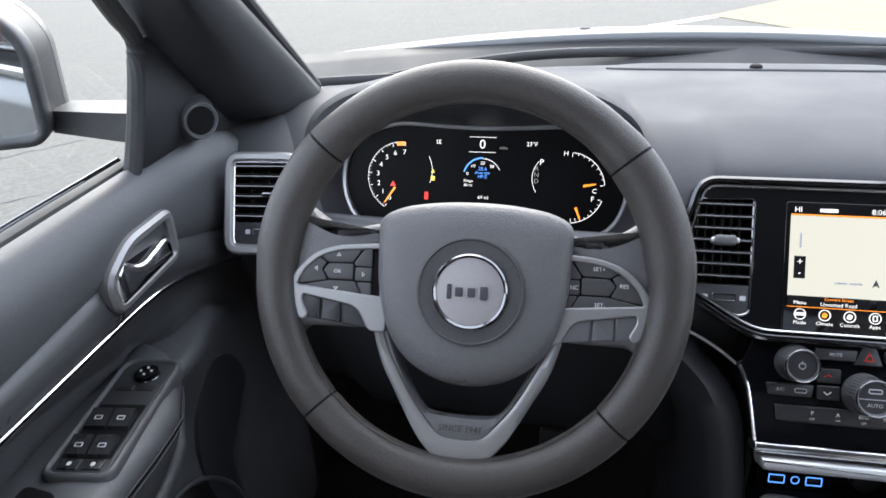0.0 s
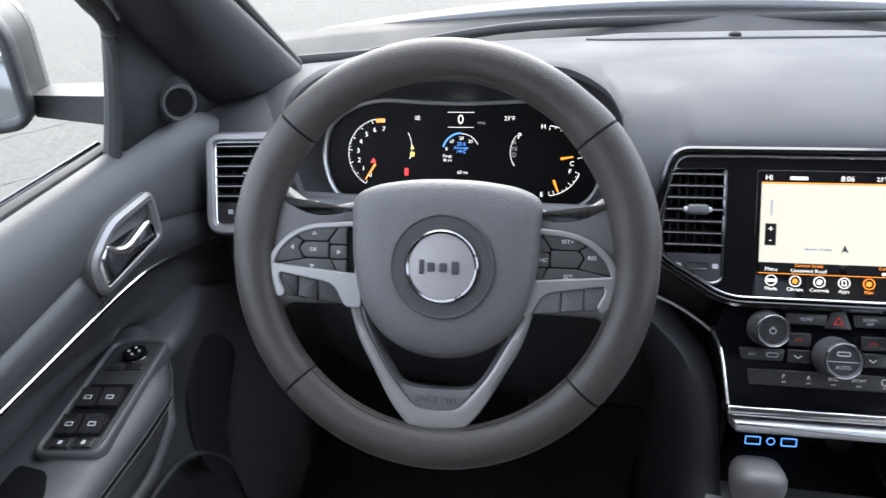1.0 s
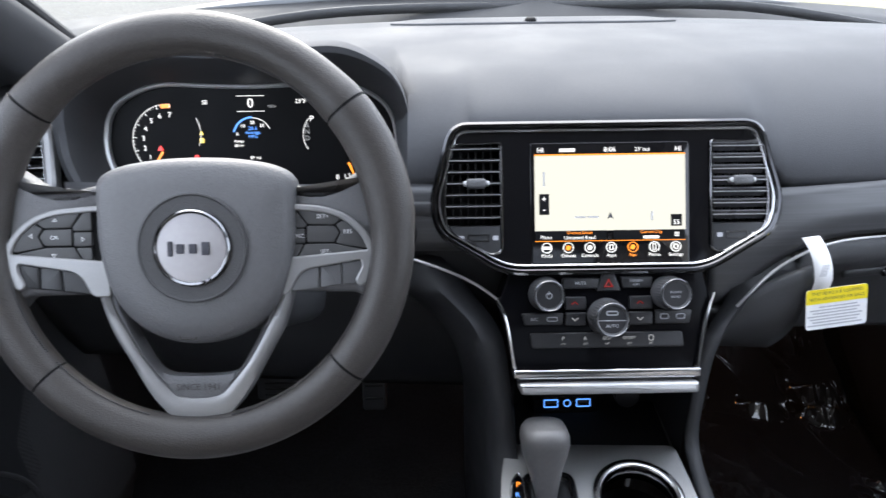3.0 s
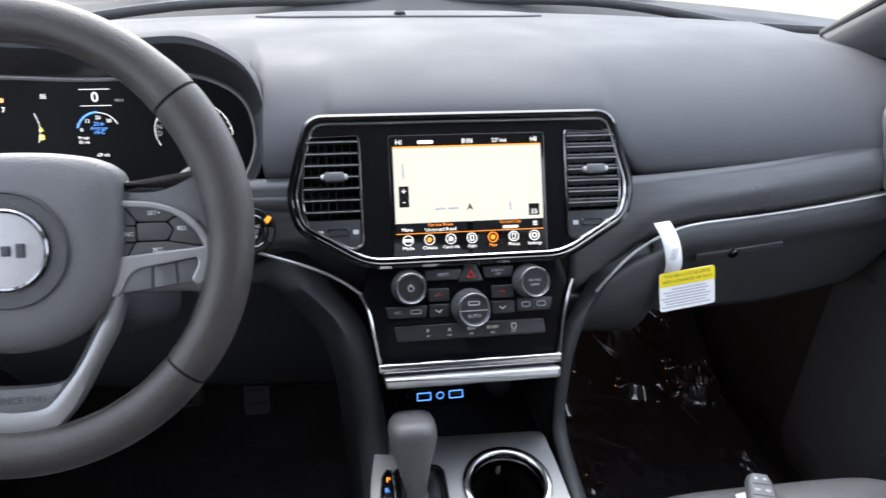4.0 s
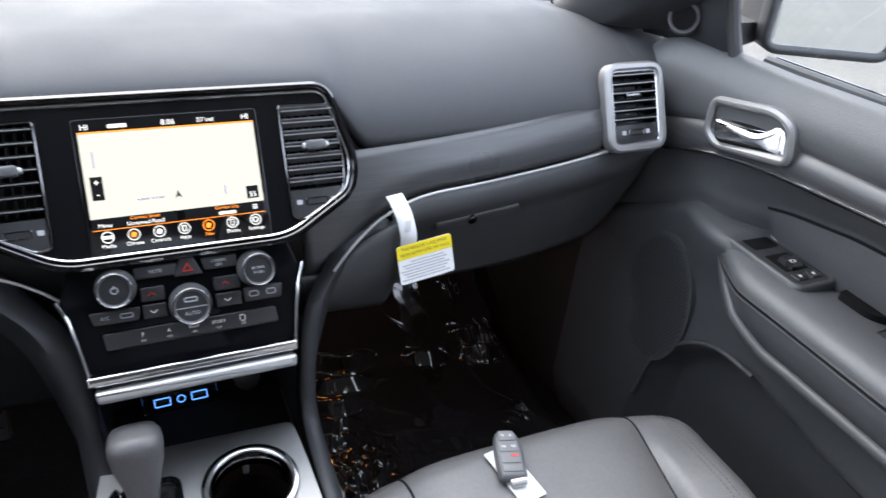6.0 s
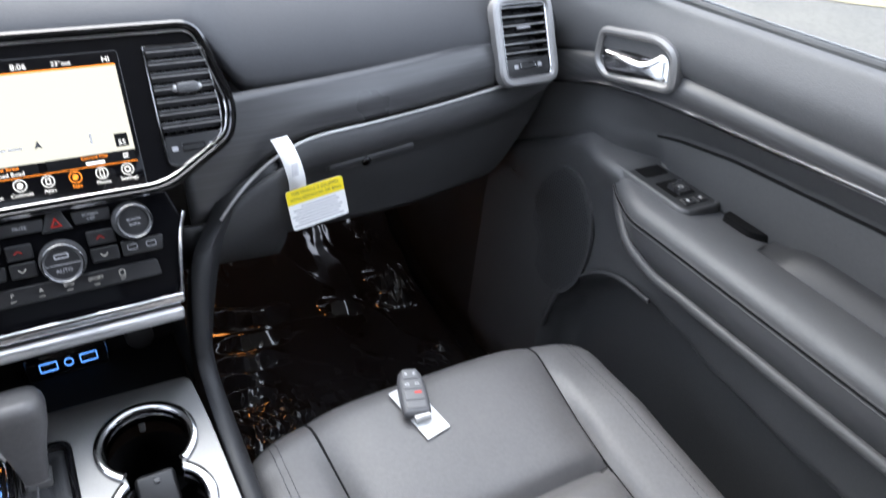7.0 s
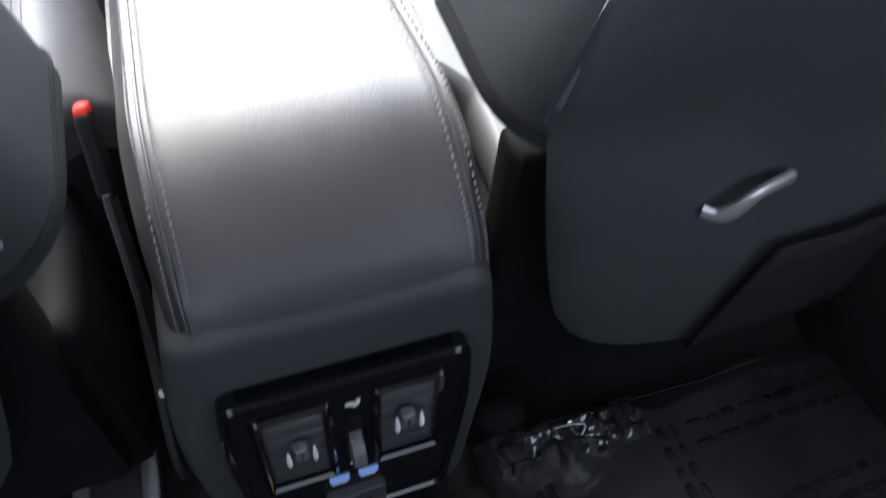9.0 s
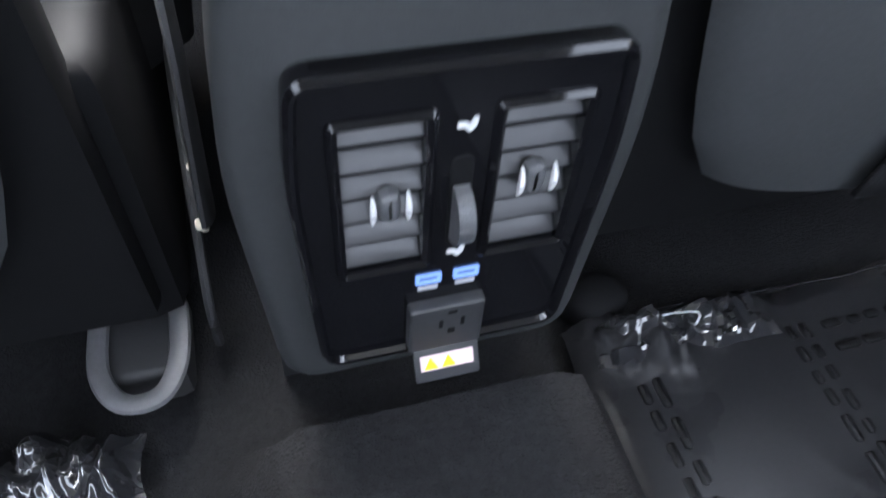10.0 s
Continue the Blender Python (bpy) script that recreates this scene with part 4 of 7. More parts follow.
def on_face(bm, cx, cy, r, a0, a1, width, z=0.0, n=40):
    """An arc line on the instrument face."""
    pts = [(r + w, a) for w in (0, width) for a in range(n + 1)]
    A = [(cx + r * math.cos(radians(a0 + (a1 - a0) * i / n)), cy + r * math.sin(radians(a0 + (a1 - a0) * i / n)), z) for i in range(n + 1)]
    C = [(cx + (r + width) * math.cos(radians(a0 + (a1 - a0) * i / n)), cy + (r + width) * math.sin(radians(a0 + (a1 - a0) * i / n)), z) for i in range(n + 1)]
    loft(bm, [A, C], CL, closed=False)


def ray_mark(bm, cx, cy, a, r0, r1, w, z=0.0):
    d, s = Vector((math.cos(radians(a)), math.sin(radians(a)))), Vector((-math.sin(radians(a)), math.cos(radians(a))))
    c = Vector((cx, cy))
    loft(bm, [[(*(c + d * r0 + s * w), z), (*(c + d * r1 + s * w * 0.6), z)], [(*(c + d * r0 - s * w), z), (*(c + d * r1 - s * w * 0.6), z)]], CL, closed=False)


TX, TY = -0.105, 0.003
bm = B()
on_face(bm, TX, TY, 0.0455, 85, 240, 0.0006)
for i in range(8):
    a = 240 - (240 - 85) * i / 7
    ray_mark(bm, TX, TY, a, 0.041, 0.0455, 0.00045)
    if i < 7:
        for q in range(1, 4):
            ray_mark(bm, TX, TY, a - 155 / 28 * q, 0.0435, 0.0455, 0.00025)
    words(bm, str(i), 0.0088, CL @ at(TX + 0.0325 * math.cos(radians(a)), TY + 0.0325 * math.sin(radians(a)), 0))
part("rev_counter_scale", bm, LITWHITE, cluster, "white rev counter scale and figures")
bm = B()
on_face(bm, TX, TY, 0.041, 85, 100, 0.005, 0.0003)
part("red_zone", bm, LITORANGE, cluster, "orange zone of the rev counter")
bm = B()
ray_mark(bm, TX, TY, 236, 0.016, 0.041, 0.0015, 0.0005)
part("needle", bm, LITORANGE, cluster, "orange rev counter needle")
bm = B()
solid(bm, rounded([(-0.121, -0.009), (-0.113, -0.009), (-0.117, -0.002)], 0.0015, 3), CL, -0.002, 0.0004)
part("warning_lamp", bm, LITRED, cluster, "red warning lamp")
bm = B()
solid(bm, rect(0.005, 0.010, 0.001, -0.072, -0.020), CL, -0.002, 0)
part("warning_lamp", bm, LITRED, cluster, "red warning lamp")
bm = B()
on_face(bm, -0.105, 0.012, 0.040, -22, 28, 0.0007)
on_face(bm, 0.096, 0.008, 0.031, 138, 215, 0.0007)
words(bm, "P", 0.0105, CL @ at(0.076, 0.028, 0))
words(bm, "0", 0.017, CL @ at(0.0, 0.048, 0))
words(bm, "SE", 0.0075, CL @ at(-0.057, 0.050, 0))
words(bm, "23°F", 0.0075, CL @ at(0.063, 0.050, 0))
words(bm, "69 mi", 0.0062, CL @ at(0.003, -0.0195, 0))
words(bm, "Range", 0.0050, CL @ at(-0.017, 0.0015, 0))
words(bm, "80 mi", 0.0050, CL @ at(-0.017, -0.004, 0))
for i, (x, y, w) in enumerate(((-0.0185, 0.0105, "0"), (-0.0115, 0.0205, "10"), (0.001, 0.0245, "20"), (0.013, 0.0205, "30"))):
    words(bm, w, 0.0062, CL @ at(x, y, 0))
on_face(bm, 0.001, 0.0065, 0.0235, 25, 90, 0.0008)
for y in (0.0575, 0.0385):
    solid(bm, rect(0.034, 0.0006, 0, 0, y), CL, -0.002, 0)
tagged(part("lettering", bm, LITWHITE, cluster, "white display lettering"), kind="stuff")
bm = B()
for y, w in ((0.023, "R"), (0.015, "N"), (0.007, "D")):
    words(bm, w, 0.0085, CL @ at(0.070, y - 0.003, 0))
words(bm, "MPH", 0.005, CL @ at(0.027, 0.044, 0))
tagged(part("lettering", bm, LITGREY, cluster, "dim gear letters"), kind="stuff")
bm = B()
on_face(bm, 0.001, 0.0065, 0.0235, 90, 165, 0.0022)
words(bm, "20.6", 0.0068, CL @ at(0.001, 0.0172, 0))
words(bm, "Average", 0.0058, CL @ at(0.001, 0.0122, 0))
words(bm, "MPG", 0.0058, CL @ at(0.001, 0.0070, 0))
part("economy_gauge", bm, LITBLUE, cluster, "blue fuel economy arc")
bm = B()
solid(bm, rounded([(-0.0665, 0.010), (-0.0615, 0.010), (-0.064, 0.015)], 0.0004, 2), CL, -0.002, 0)
solid(bm, rect(0.005, 0.006, 0.0006, -0.064, 0.003), CL, -0.002, 0)
part("warning_lamp", bm, LITYELLOW, cluster, "yellow warning lamp")
FX, FY = 0.111, -0.003
bm = B()
on_face(bm, FX, FY, 0.044, 6, 86, 0.0008)
on_face(bm, FX, FY, 0.044, -84, -20, 0.0008)
for k, a in enumerate([86 - 10 * q for q in range(9)] + [-20 - 8 * q for q in range(9)]):
    ray_mark(bm, FX, FY, a, 0.039 if k % 4 == 0 or k == 9 or k == 17 else 0.0415, 0.044, 0.0004)
for w, x, y in (("H", 0.106, 0.040), ("C", 0.143, -0.006), ("F", 0.141, -0.016), ("E", 0.106, -0.046)):
    words(bm, w, 0.0085, CL @ at(x, y, 0))
part("temperature_and_fuel_scale", bm, LITWHITE, cluster, "white temperature and fuel scales")
for a, r in ((10, 0.018), (-68, 0.026)):
    bm = B()
    ray_mark(bm, FX, FY, a, r, r + 0.016, 0.0016, 0.0005)
    part("needle", bm, LITORANGE, cluster, "orange gauge needle")

# ---- steering column and stalks ----
column = thing("steering_column", "black steering column cover with grey stalks", "steering column", (-0.387, 0.1, 1.0))
WV = (0, 0.459, 0.888)
W = basis((-0.392, -0.0325, 1.159), (1, 0, 0), WV)
bm = B()
loft(bm, [[(*p, w) for p in rect(0.10 * f, 0.11 * f, 0.03, 0, -0.01 - 0.02 * (w < -0.1))] for f, w in ((0.9, -0.035), (1, -0.06), (1.25, -0.14), (1.4, -0.24))], W)
part("shroud", bm, TRIM, column)
for sx, tip in ((-1, 0.002), (1, -0.006)):
    bm = B()
    tube(bm, [W @ Vector(p) for p in smooth_path([(sx * 0.05, 0.018, -0.075), (sx * 0.09, 0.027, -0.07), (sx * 0.145, 0.029 + tip, -0.06)], 5)], 0.010, 0.011, taper=lambda t: 0.75 + 0.4 * t)
    stalk = part("stalk", bm, DOOR, column, "dark grey control stalk")
    bm = B()
    tube(bm, [W @ Vector((sx * x, 0.0290 + tip, -0.0595)) for x in (0.126, 0.132)], 0.0122, 0.0135)
    part("ring", bm, GREYKEY, stalk)

# ---- steering wheel ----
wheel = thing("steering_wheel", "black leather steering wheel with silver spokes and round badge", "steering wheel", (-0.388, -0.02, 1.15))
R0, RT = 0.1650, 0.0180


def rim_arc(name, a0, a1, material, label, fat=1.0, n=48):
    bm = B()
    pts = []
    for i in range(n + 1):
        a = radians(a0 + (a1 - a0) * i / n)
        pts.append((R0 * math.cos(a), R0 * math.sin(a), 0.0))
    rings = []
    for i, p in enumerate(pts):
        a = radians(a0 + (a1 - a0) * i / n)
        d = Vector((math.cos(a), math.sin(a), 0))
        grip = 1 + 0.10 * (bump(math.degrees(a) % 360, 10, 38, 12) + bump(math.degrees(a) % 360, 142, 170, 12))
        f = fat * grip * (0.985 if i in (0, n) else 1)
        rings.append([Vector(p) + d * (RT * f * math.cos(t)) * 1.0 + Vector((0, 0, 1)) * (RT * 0.86 * f * math.sin(t)) for t in [2 * math.pi * j / 20 for j in range(20)]])
    loft(bm, rings, W)
    return part(name, bm, material, wheel, label)


rim_arc("rim_leather", 39.0, 139.2, WHEEL, "smooth black leather upper rim")
rim_arc("rim_leather", 140.0, 223.2, WHEEL, "perforated black leather grip")
rim_arc("rim_leather", 224.0, 319.0, WHEEL, "smooth black leather lower rim")
rim_arc("rim_leather", -40.2, 38.2, WHEEL, "perforated black leather grip")
rim_arc("rim_core", 0, 360, VOID, "dark seam groove", 0.955, 72)
for a0, a1 in ((-78, -40), (-36, -10), (-168, -142), (-138, -104), (14, 38), (44, 80)):
    # stitched seam on the inner side of the rim
    bm = B()
    steps = int(abs(a1 - a0) * 1.3)
    for i in range(steps):
        a = radians(a0 + (a1 - a0) * (i + 0.5) / steps)
        for rr, zz in ((R0 - RT * 0.93, 0.0065),):
            c = Vector((rr * math.cos(a), rr * math.sin(a), zz))
            block(bm, 0.0016, 0.0009, 0.0009, W @ Matrix.Translation(c) @ Matrix.Rotation(a + math.pi / 2 + 0.5, 4, "Z"), 0.0002)
    tagged(part("stitching", bm, TRIM, wheel, "dark thread stitching"), kind="stuff")

HDX = 0.0065
half_hub = [(0.030, 0.0645, 0.05), (0.062, 0.0595, 0.04), (0.0815, 0.0500, 0.022), (0.0805, -0.002, 0.03), (0.0765, -0.025, 0.03), (0.0695, -0.048, 0.03), (0.054, -0.069, 0.03), (0.0295, -0.0835, 0.03)]
HUB = rounded([(0.0, 0.0655, 0.05)] + half_hub + [(0.0, -0.0885, 0.04)] + [(-x, y, r) for x, y, r in half_hub[::-1]], n=4)[::-1]
bm = B()
rings = [[(*p, -0.05) for p in grown(HUB, -0.012)], [(*p, -0.02) for p in grown(HUB, -0.002)], [(*p, -0.004) for p in HUB]]
for f, w in ((0.988, 0.004), (0.955, 0.010), (0.88, 0.0145), (0.72, 0.0165), (0.5, 0.0174), (0.3, 0.0178), (0.12, 0.018)):
    rings.append([(p.x * f, p.y * f + (1 - f) * -0.012, w) for p in HUB])
loft(bm, rings, W)
bmesh.ops.translate(bm, verts=bm.verts, vec=W.to_3x3() @ Vector((HDX, 0, 0)))
airbag = part("airbag_cover", bm, HUBMAT, wheel, "grained grey airbag cover", 60)
BX, BY = 0.0075, -0.0075
bm = B()
loft(bm, [[(*p, w) for p in circle(r, 48, BX, BY)] for r, w in ((0.0440, 0.012), (0.0436, 0.0195), (0.0424, 0.0200), (0.0412, 0.0188), (0.031, 0.0185), (0.0305, 0.012))], W)
part("badge_surround", bm, mat("badge_surround_vinyl", (0.045, 0.0445, 0.046), 0.5, var=0.08, grain=0.4, size=0.0016), airbag, "dark round badge surround")
bm = B()
loft(bm, [[(*p, w) for p in circle(r, 48, BX, BY)] for r, w in ((0.0305, 0.012), (0.0305, 0.021), (0.0292, 0.0222), (0.0275, 0.021), (0.027, 0.0195))], W, caps=(True, False))
badge = part("badge_ring", bm, DARKCHROME, airbag, "polished chrome badge ring")
bm = B()
loft(bm, [[(*p, w) for p in circle(r, 48, BX, BY)] for r, w in ((0.0277, 0.017), (0.0275, 0.0203), (0.015, 0.0211), (0.004, 0.0213))], W)
part("badge_face", bm, mat("badge_grey", (0.36, 0.345, 0.35), 0.4, 0.5, var=0.05), badge, "satin grey round badge")
# the maker's emblem: plain raised bars
for x, w, h in ((-0.0165, 0.0035, 0.012), (-0.0085, 0.006, 0.0075), (0.0015, 0.006, 0.0075), (0.0115, 0.006, 0.0105)):
    bm = B()
    solid(bm, rect(w, h, 0.001, BX + x, BY - 0.0005), W, 0.0205, 0.0228, 0.0006)
    part("emblem_bar", bm, INK, badge)
bm = B()
hoop(bm, rect(0.010, 0.004, 0.001, 0.0, -0.0655), 0.0008, W, 0.009, 0.0152, 0.0003)
hoop(bm, rect(0.014, 0.012, 0.002, 0.0, -0.076), 0.0010, W, 0.007, 0.0135, 0.0003)
part("airbag_mark", bm, WHEEL, airbag, "embossed airbag mark")

# spokes: leather arms, silver frames, key pads


def mirrored(pts, sx, r=0.0, n=5):
    out = rounded([(sx * q[0], *q[1:]) for q in pts], r, n)
    return out if sx < 0 else out[::-1]


for sx in (-1, 1):
    bm = B()
    out = mirrored([(0.068, 0.046, 0.01), (0.112, 0.036, 0.03), (0.150, 0.062, 0.012), (0.166, 0.050, 0.01), (0.166, -0.055, 0.01), (0.150, -0.062, 0.012), (0.138, -0.047, 0.010), (0.078, -0.046, 0.01)], sx)
    solid(bm, out, W, -0.022, 0.0, 0.008)
    part("spoke", bm, HUBMAT, wheel, "black leather covered spoke", 60)
    # silver frame: brow over the keys, tip, a band under them and a wing beside the lower keys
    rim_o = mirrored([(0.066, 0.0262, 0.002), (0.110, 0.0230, 0.04), (0.131, 0.0150, 0.02), (0.1465, -0.0020, 0.02), (0.1530, -0.0160, 0.012), (0.1480, -0.0320, 0.010), (0.1390, -0.0405, 0.003), (0.1352, -0.0370, 0.003), (0.1415, -0.0250, 0.008), (0.1400, -0.0178, 0.005), (0.0890, -0.0263, 0.010), (0.0790, -0.0460, 0.004), (0.066, -0.0460, 0.002)], sx)
    rim_i = mirrored([(0.070, 0.0243, 0.001), (0.110, 0.0208, 0.03), (0.1260, 0.0150, 0.015), (0.1410, 0.0015, 0.015), (0.1468, -0.0128, 0.004), (0.070, -0.0195, 0.001)], sx)
    bm = B()
    cutout(bm, [rim_o, rim_i], W, -0.012, 0.0045, 0.0016)
    fr = part("spoke_frame", bm, SILVERPAINT, wheel, "satin silver spoke frame", 50)
    bm = B()
    solid(bm, grown(rim_i, 0.0015) if sum(rim_i[q - 1].x * rim_i[q].y - rim_i[q].x * rim_i[q - 1].y for q in range(len(rim_i))) > 0 else grown(rim_i[::-1], 0.0015), W, -0.006, 0.0005, 0.0005)
    part("key_pad", bm, VOID, fr, "black gap round the keys")
    cells = [([(0.0795, 0.0065), (0.0795, 0.0215), (0.0835, 0.0212), (0.0925, 0.0085), (0.092, 0.0065)], ""),
             ([(0.0945, 0.0090), (0.0860, 0.0212), (0.1115, 0.0185), (0.1210, 0.0140), (0.1130, 0.0085)], "SET+" if sx > 0 else "^"),
             ([(0.0940, -0.0045), (0.0940, 0.0070), (0.1125, 0.0068), (0.1165, 0.0020), (0.1125, -0.0045)], "" if sx > 0 else "OK"),
             ([(0.1145, -0.0055), (0.1185, 0.0020), (0.1150, 0.0080), (0.1235, 0.0125), (0.1285, 0.0090), (0.1365, -0.0095)], "RES" if sx > 0 else "<"),
             ([(0.0795, -0.0050), (0.0795, 0.0048), (0.0918, 0.0048), (0.0918, -0.0050)], "CANC" if sx > 0 else ">"),
             ([(0.0925, -0.0065), (0.1120, -0.0065), (0.1350, -0.0112), (0.1160, -0.0145), (0.0980, -0.0160), (0.0870, -0.0165)], "SET-" if sx > 0 else "v"),
             ([(0.0795, -0.0170), (0.0795, -0.0068), (0.0905, -0.0068), (0.0850, -0.0165)], "")]
    for shape, tx in cells:
        out = mirrored([(0.0795 + (q[0] - 0.0795) * 1.135, q[1] * 1.10 + 0.0002, 0.0014) for q in shape], sx, n=3)
        area = sum(out[j - 1].x * out[j].y - out[j].x * out[j - 1].y for j in range(len(out)))
        out = out if area > 0 else out[::-1]
        bm = B()
        solid(bm, grown(out, 0.0005), W, -0.002, 0.0026, 0.0008)
        key_ = part("key", bm, KEYGREY, wheel, "dark grey wheel key")
        cx, cy = sum(q.x for q in out) / len(out), sum(q.y for q in out) / len(out)
        if not tx:
            continue
        bm = B()
        if len(tx) > 1:
            words(bm, tx, 0.0046, W @ at(cx, cy, 0.0029))
        else:
            turn = {"^": 0, "<": 90, ">": -90, "v": 180}[tx]
            hoop(bm, rounded([(-0.0022, -0.0012), (0.0022, -0.0012), (0, 0.0018)], 0.0002, 2), 0.0006, W @ at(cx, cy, 0, turn), 0.002, 0.003, 0.0001)
        part("marking", bm, WHITEMARK, key_)
    for k in range(3):
        f0, f1 = k / 3 + 0.010 * (k > 0), (k + 1) / 3 - 0.010 * (k < 2)
        top0, top1, bot0, bot1 = Vector((0.0880, -0.0276)), Vector((0.1405, -0.0190)), Vector((0.0805, -0.0455)), Vector((0.1362, -0.0390))
        g0, g1 = f0 + 0.10 * (k > 0), f1 + 0.10 * (k < 2)
        q = [top0.lerp(top1, f0), top0.lerp(top1, f1), bot0.lerp(bot1, g1), bot0.lerp(bot1, g0)]
        out = mirrored([(v.x, v.y, 0.003 if (k == 2 and i == 2) or (k == 0 and i in (0, 3)) else 0.0008) for i, v in enumerate(q)], sx, n=4)
        area = sum(out[j - 1].x * out[j].y - out[j].x * out[j - 1].y for j in range(len(out)))
        out = out if area > 0 else out[::-1]
        bm = B()
        solid(bm, out, W, -0.012, 0.0022, 0.0012)
        # Right keys grey, left ones near-black: the light on them is coloured in
        part("lower_key", bm, KNOBSIDE if sx > 0 else BUTTON, wheel, "smooth lower wheel key")
# lower fork in satin silver
half_o = [(0.082, -0.026), (0.0790, -0.047), (0.0705, -0.074), (0.0575, -0.098), (0.0415, -0.1265), (0.030, -0.1415), (0.020, -0.149)]
half_i = [(0.072, -0.038), (0.0665, -0.058), (0.0575, -0.076), (0.0440, -0.100), (0.0305, -0.1175), (0.0195, -0.129), (0.010, -0.132)]
FX0 = 0.003
outer = [(FX0 - x, y) for x, y in half_o] + [(FX0, -0.1505)] + [(FX0 + x, y) for x, y in half_o[::-1]]
inner = [(FX0 - x, y) for x, y in half_i] + [(FX0, -0.1325)] + [(FX0 + x, y) for x, y in half_i[::-1]]
o3, i3 = smooth_path([(*q, 0) for q in outer], 6), smooth_path([(*q, 0) for q in inner], 6)
bm = B()
loft(bm, [[(p.x, p.y, -0.016) for p in o3], [(p.x, p.y, -0.002) for p in o3], [(p.x * 0.985, p.y * 0.992, 0.0015) for p in o3], [((a.x + b.x) / 2, (a.y + b.y) / 2, 0.0035) for a, b in zip(o3, i3)], [(p.x, p.y, 0.0015) for p in i3], [(p.x, p.y, -0.016) for p in i3]], W, closed=False)
part("spoke_fork", bm, SILVERPAINT, wheel, "satin silver lower fork", 50)
half_j = [(0.066, -0.036), (0.060, -0.056), (0.0515, -0.078), (0.0415, -0.097), (0.034, -0.108), (0.026, -0.1130), (0.012, -0.1145)]
core = smooth_path([(*q, 0) for q in [(FX0 - x, y) for x, y in half_j] + [(FX0, -0.1147)] + [(FX0 + x, y) for x, y in half_j[::-1]]], 6)
bm = B()
loft(bm, [[(p.x, p.y, -0.012) for p in i3], [(p.x, p.y, 0.0) for p in i3], [((a.x + b.x) / 2, (a.y + b.y) / 2, 0.0012) for a, b in zip(i3, core)], [(p.x, p.y, -0.002) for p in core], [(p.x, p.y, -0.014) for p in core]], W, closed=False)
plate = part("fork_insert", bm, HUBMAT, wheel, "dark grey fork insert with raised lettering", 50)
bm = B()
words(bm, "SINCE 1941", 0.0074, W @ at(FX0, -0.1232, 0.0016))
part("lettering", bm, WHEEL, plate)

# ---- centre console ----


console = thing("centre_console", "centre console with brushed metal plate and two cup holders", "centre console", (0, -0.2, FLOOR))
K = basis((0.0, 0.0, 0.799), (1, 0, 0), (0, 1, 0.055))
bm = B()
rings = []
for y, z in ((0.05, 0.660), (0.0, 0.660), (-0.146, 0.660), (-0.17, 0.782), (-0.35, 0.80), (-0.55, 0.775)):
    w = 0.108 if y > -0.5 else 0.104
    rings.append([(-w - 0.012, y, FLOOR), (w + 0.008, y, FLOOR), (w, y, z), (-w - 0.004, y, z)])
loft(bm, rings)
part("body", bm, TRIM, console, "black console body")
CUP1, CUP2 = (0.029, 0.000), (0.029, -0.082)
slot = rounded([(-0.112, -0.109, 0.010), (-0.043, -0.111, 0.010), (-0.044, 0.030, 0.010), (-0.094, 0.030, 0.008), (-0.094, -0.034, 0.020), (-0.112, -0.060, 0.020)], n=4)
cups = rounded([(CUP1[0] + 0.046 * math.cos(radians(a)), CUP1[1] + 0.046 * math.sin(radians(a))) for a in range(-54, 235, 12)] +
               [(CUP2[0] + 0.046 * math.cos(radians(a)), CUP2[1] + 0.046 * math.sin(radians(a))) for a in range(126, 415, 12)], 0.003, 2)
PLATE = rounded([(-0.112, 0.078, 0.012), (0.088, 0.072, 0.010), (0.094, 0.0, 0.05), (0.100, -0.205, 0.004), (-0.095, -0.205, 0.004), (-0.106, -0.175, 0.03), (-0.1255, -0.12, 0.04), (-0.1285, -0.044, 0.05), (-0.121, 0.034, 0.05)], n=4)
bm = B()
cutout(bm, [PLATE, cups, slot], K, -0.006, 0.002, 0.0012)
part("metal_plate", bm, BRUSHED, console, "brushed metal console plate")
for c, r, a0, a1 in ((CUP1, 0.0462, -52, 232), (CUP2, 0.0462, 128, 412)):
    bm = B()
    tube(bm, [K @ Vector((c[0] + r * math.cos(radians(a0 + (a1 - a0) * i / 40)), c[1] + r * math.sin(radians(a0 + (a1 - a0) * i / 40)), 0.0035)) for i in range(41)], 0.0052, 0.0036)
    holder = part("cup_holder_ring", bm, CHROME, console, "chrome cup holder ring")
    bm = B()
    loft(bm, [[K @ Vector((c[0] + k * math.cos(radians(a0 + (a1 - a0) * i / 40)), c[1] + k * math.sin(radians(a0 + (a1 - a0) * i / 40)), w)) for i in range(41)] for k, w in ((r - 0.003, 0.003), (r - 0.0045, -0.004), (r - 0.006, -0.006), (r - 0.0063, -0.016))], closed=False)
    part("inner_step", bm, DARKCHROME, holder, "stepped inner wall of the ring")
    # Well walls near-black: the depth's shade is in their colour
    bm = B()
    loft(bm, [[(*p, w) for p in circle(r * f, 32, *c)] for f, w in ((1.0, -0.042), (0.94, -0.07), (0.86, -0.115))], K, caps=(False, True))
    part("cup_well", bm, VOID, console, "cup well with its deep shade put into the colour")
    for a in (90, 210, 330):
        bm = B()
        block(bm, 0.007, 0.006, 0.018, K @ Matrix.Translation((c[0] + r * 0.93 * math.cos(radians(a)), c[1] + r * 0.93 * math.sin(radians(a)), -0.022)), 0.002)
        part("cup_grip", bm, GREYKEY, holder, "rubber cup grip finger")
bm = B()
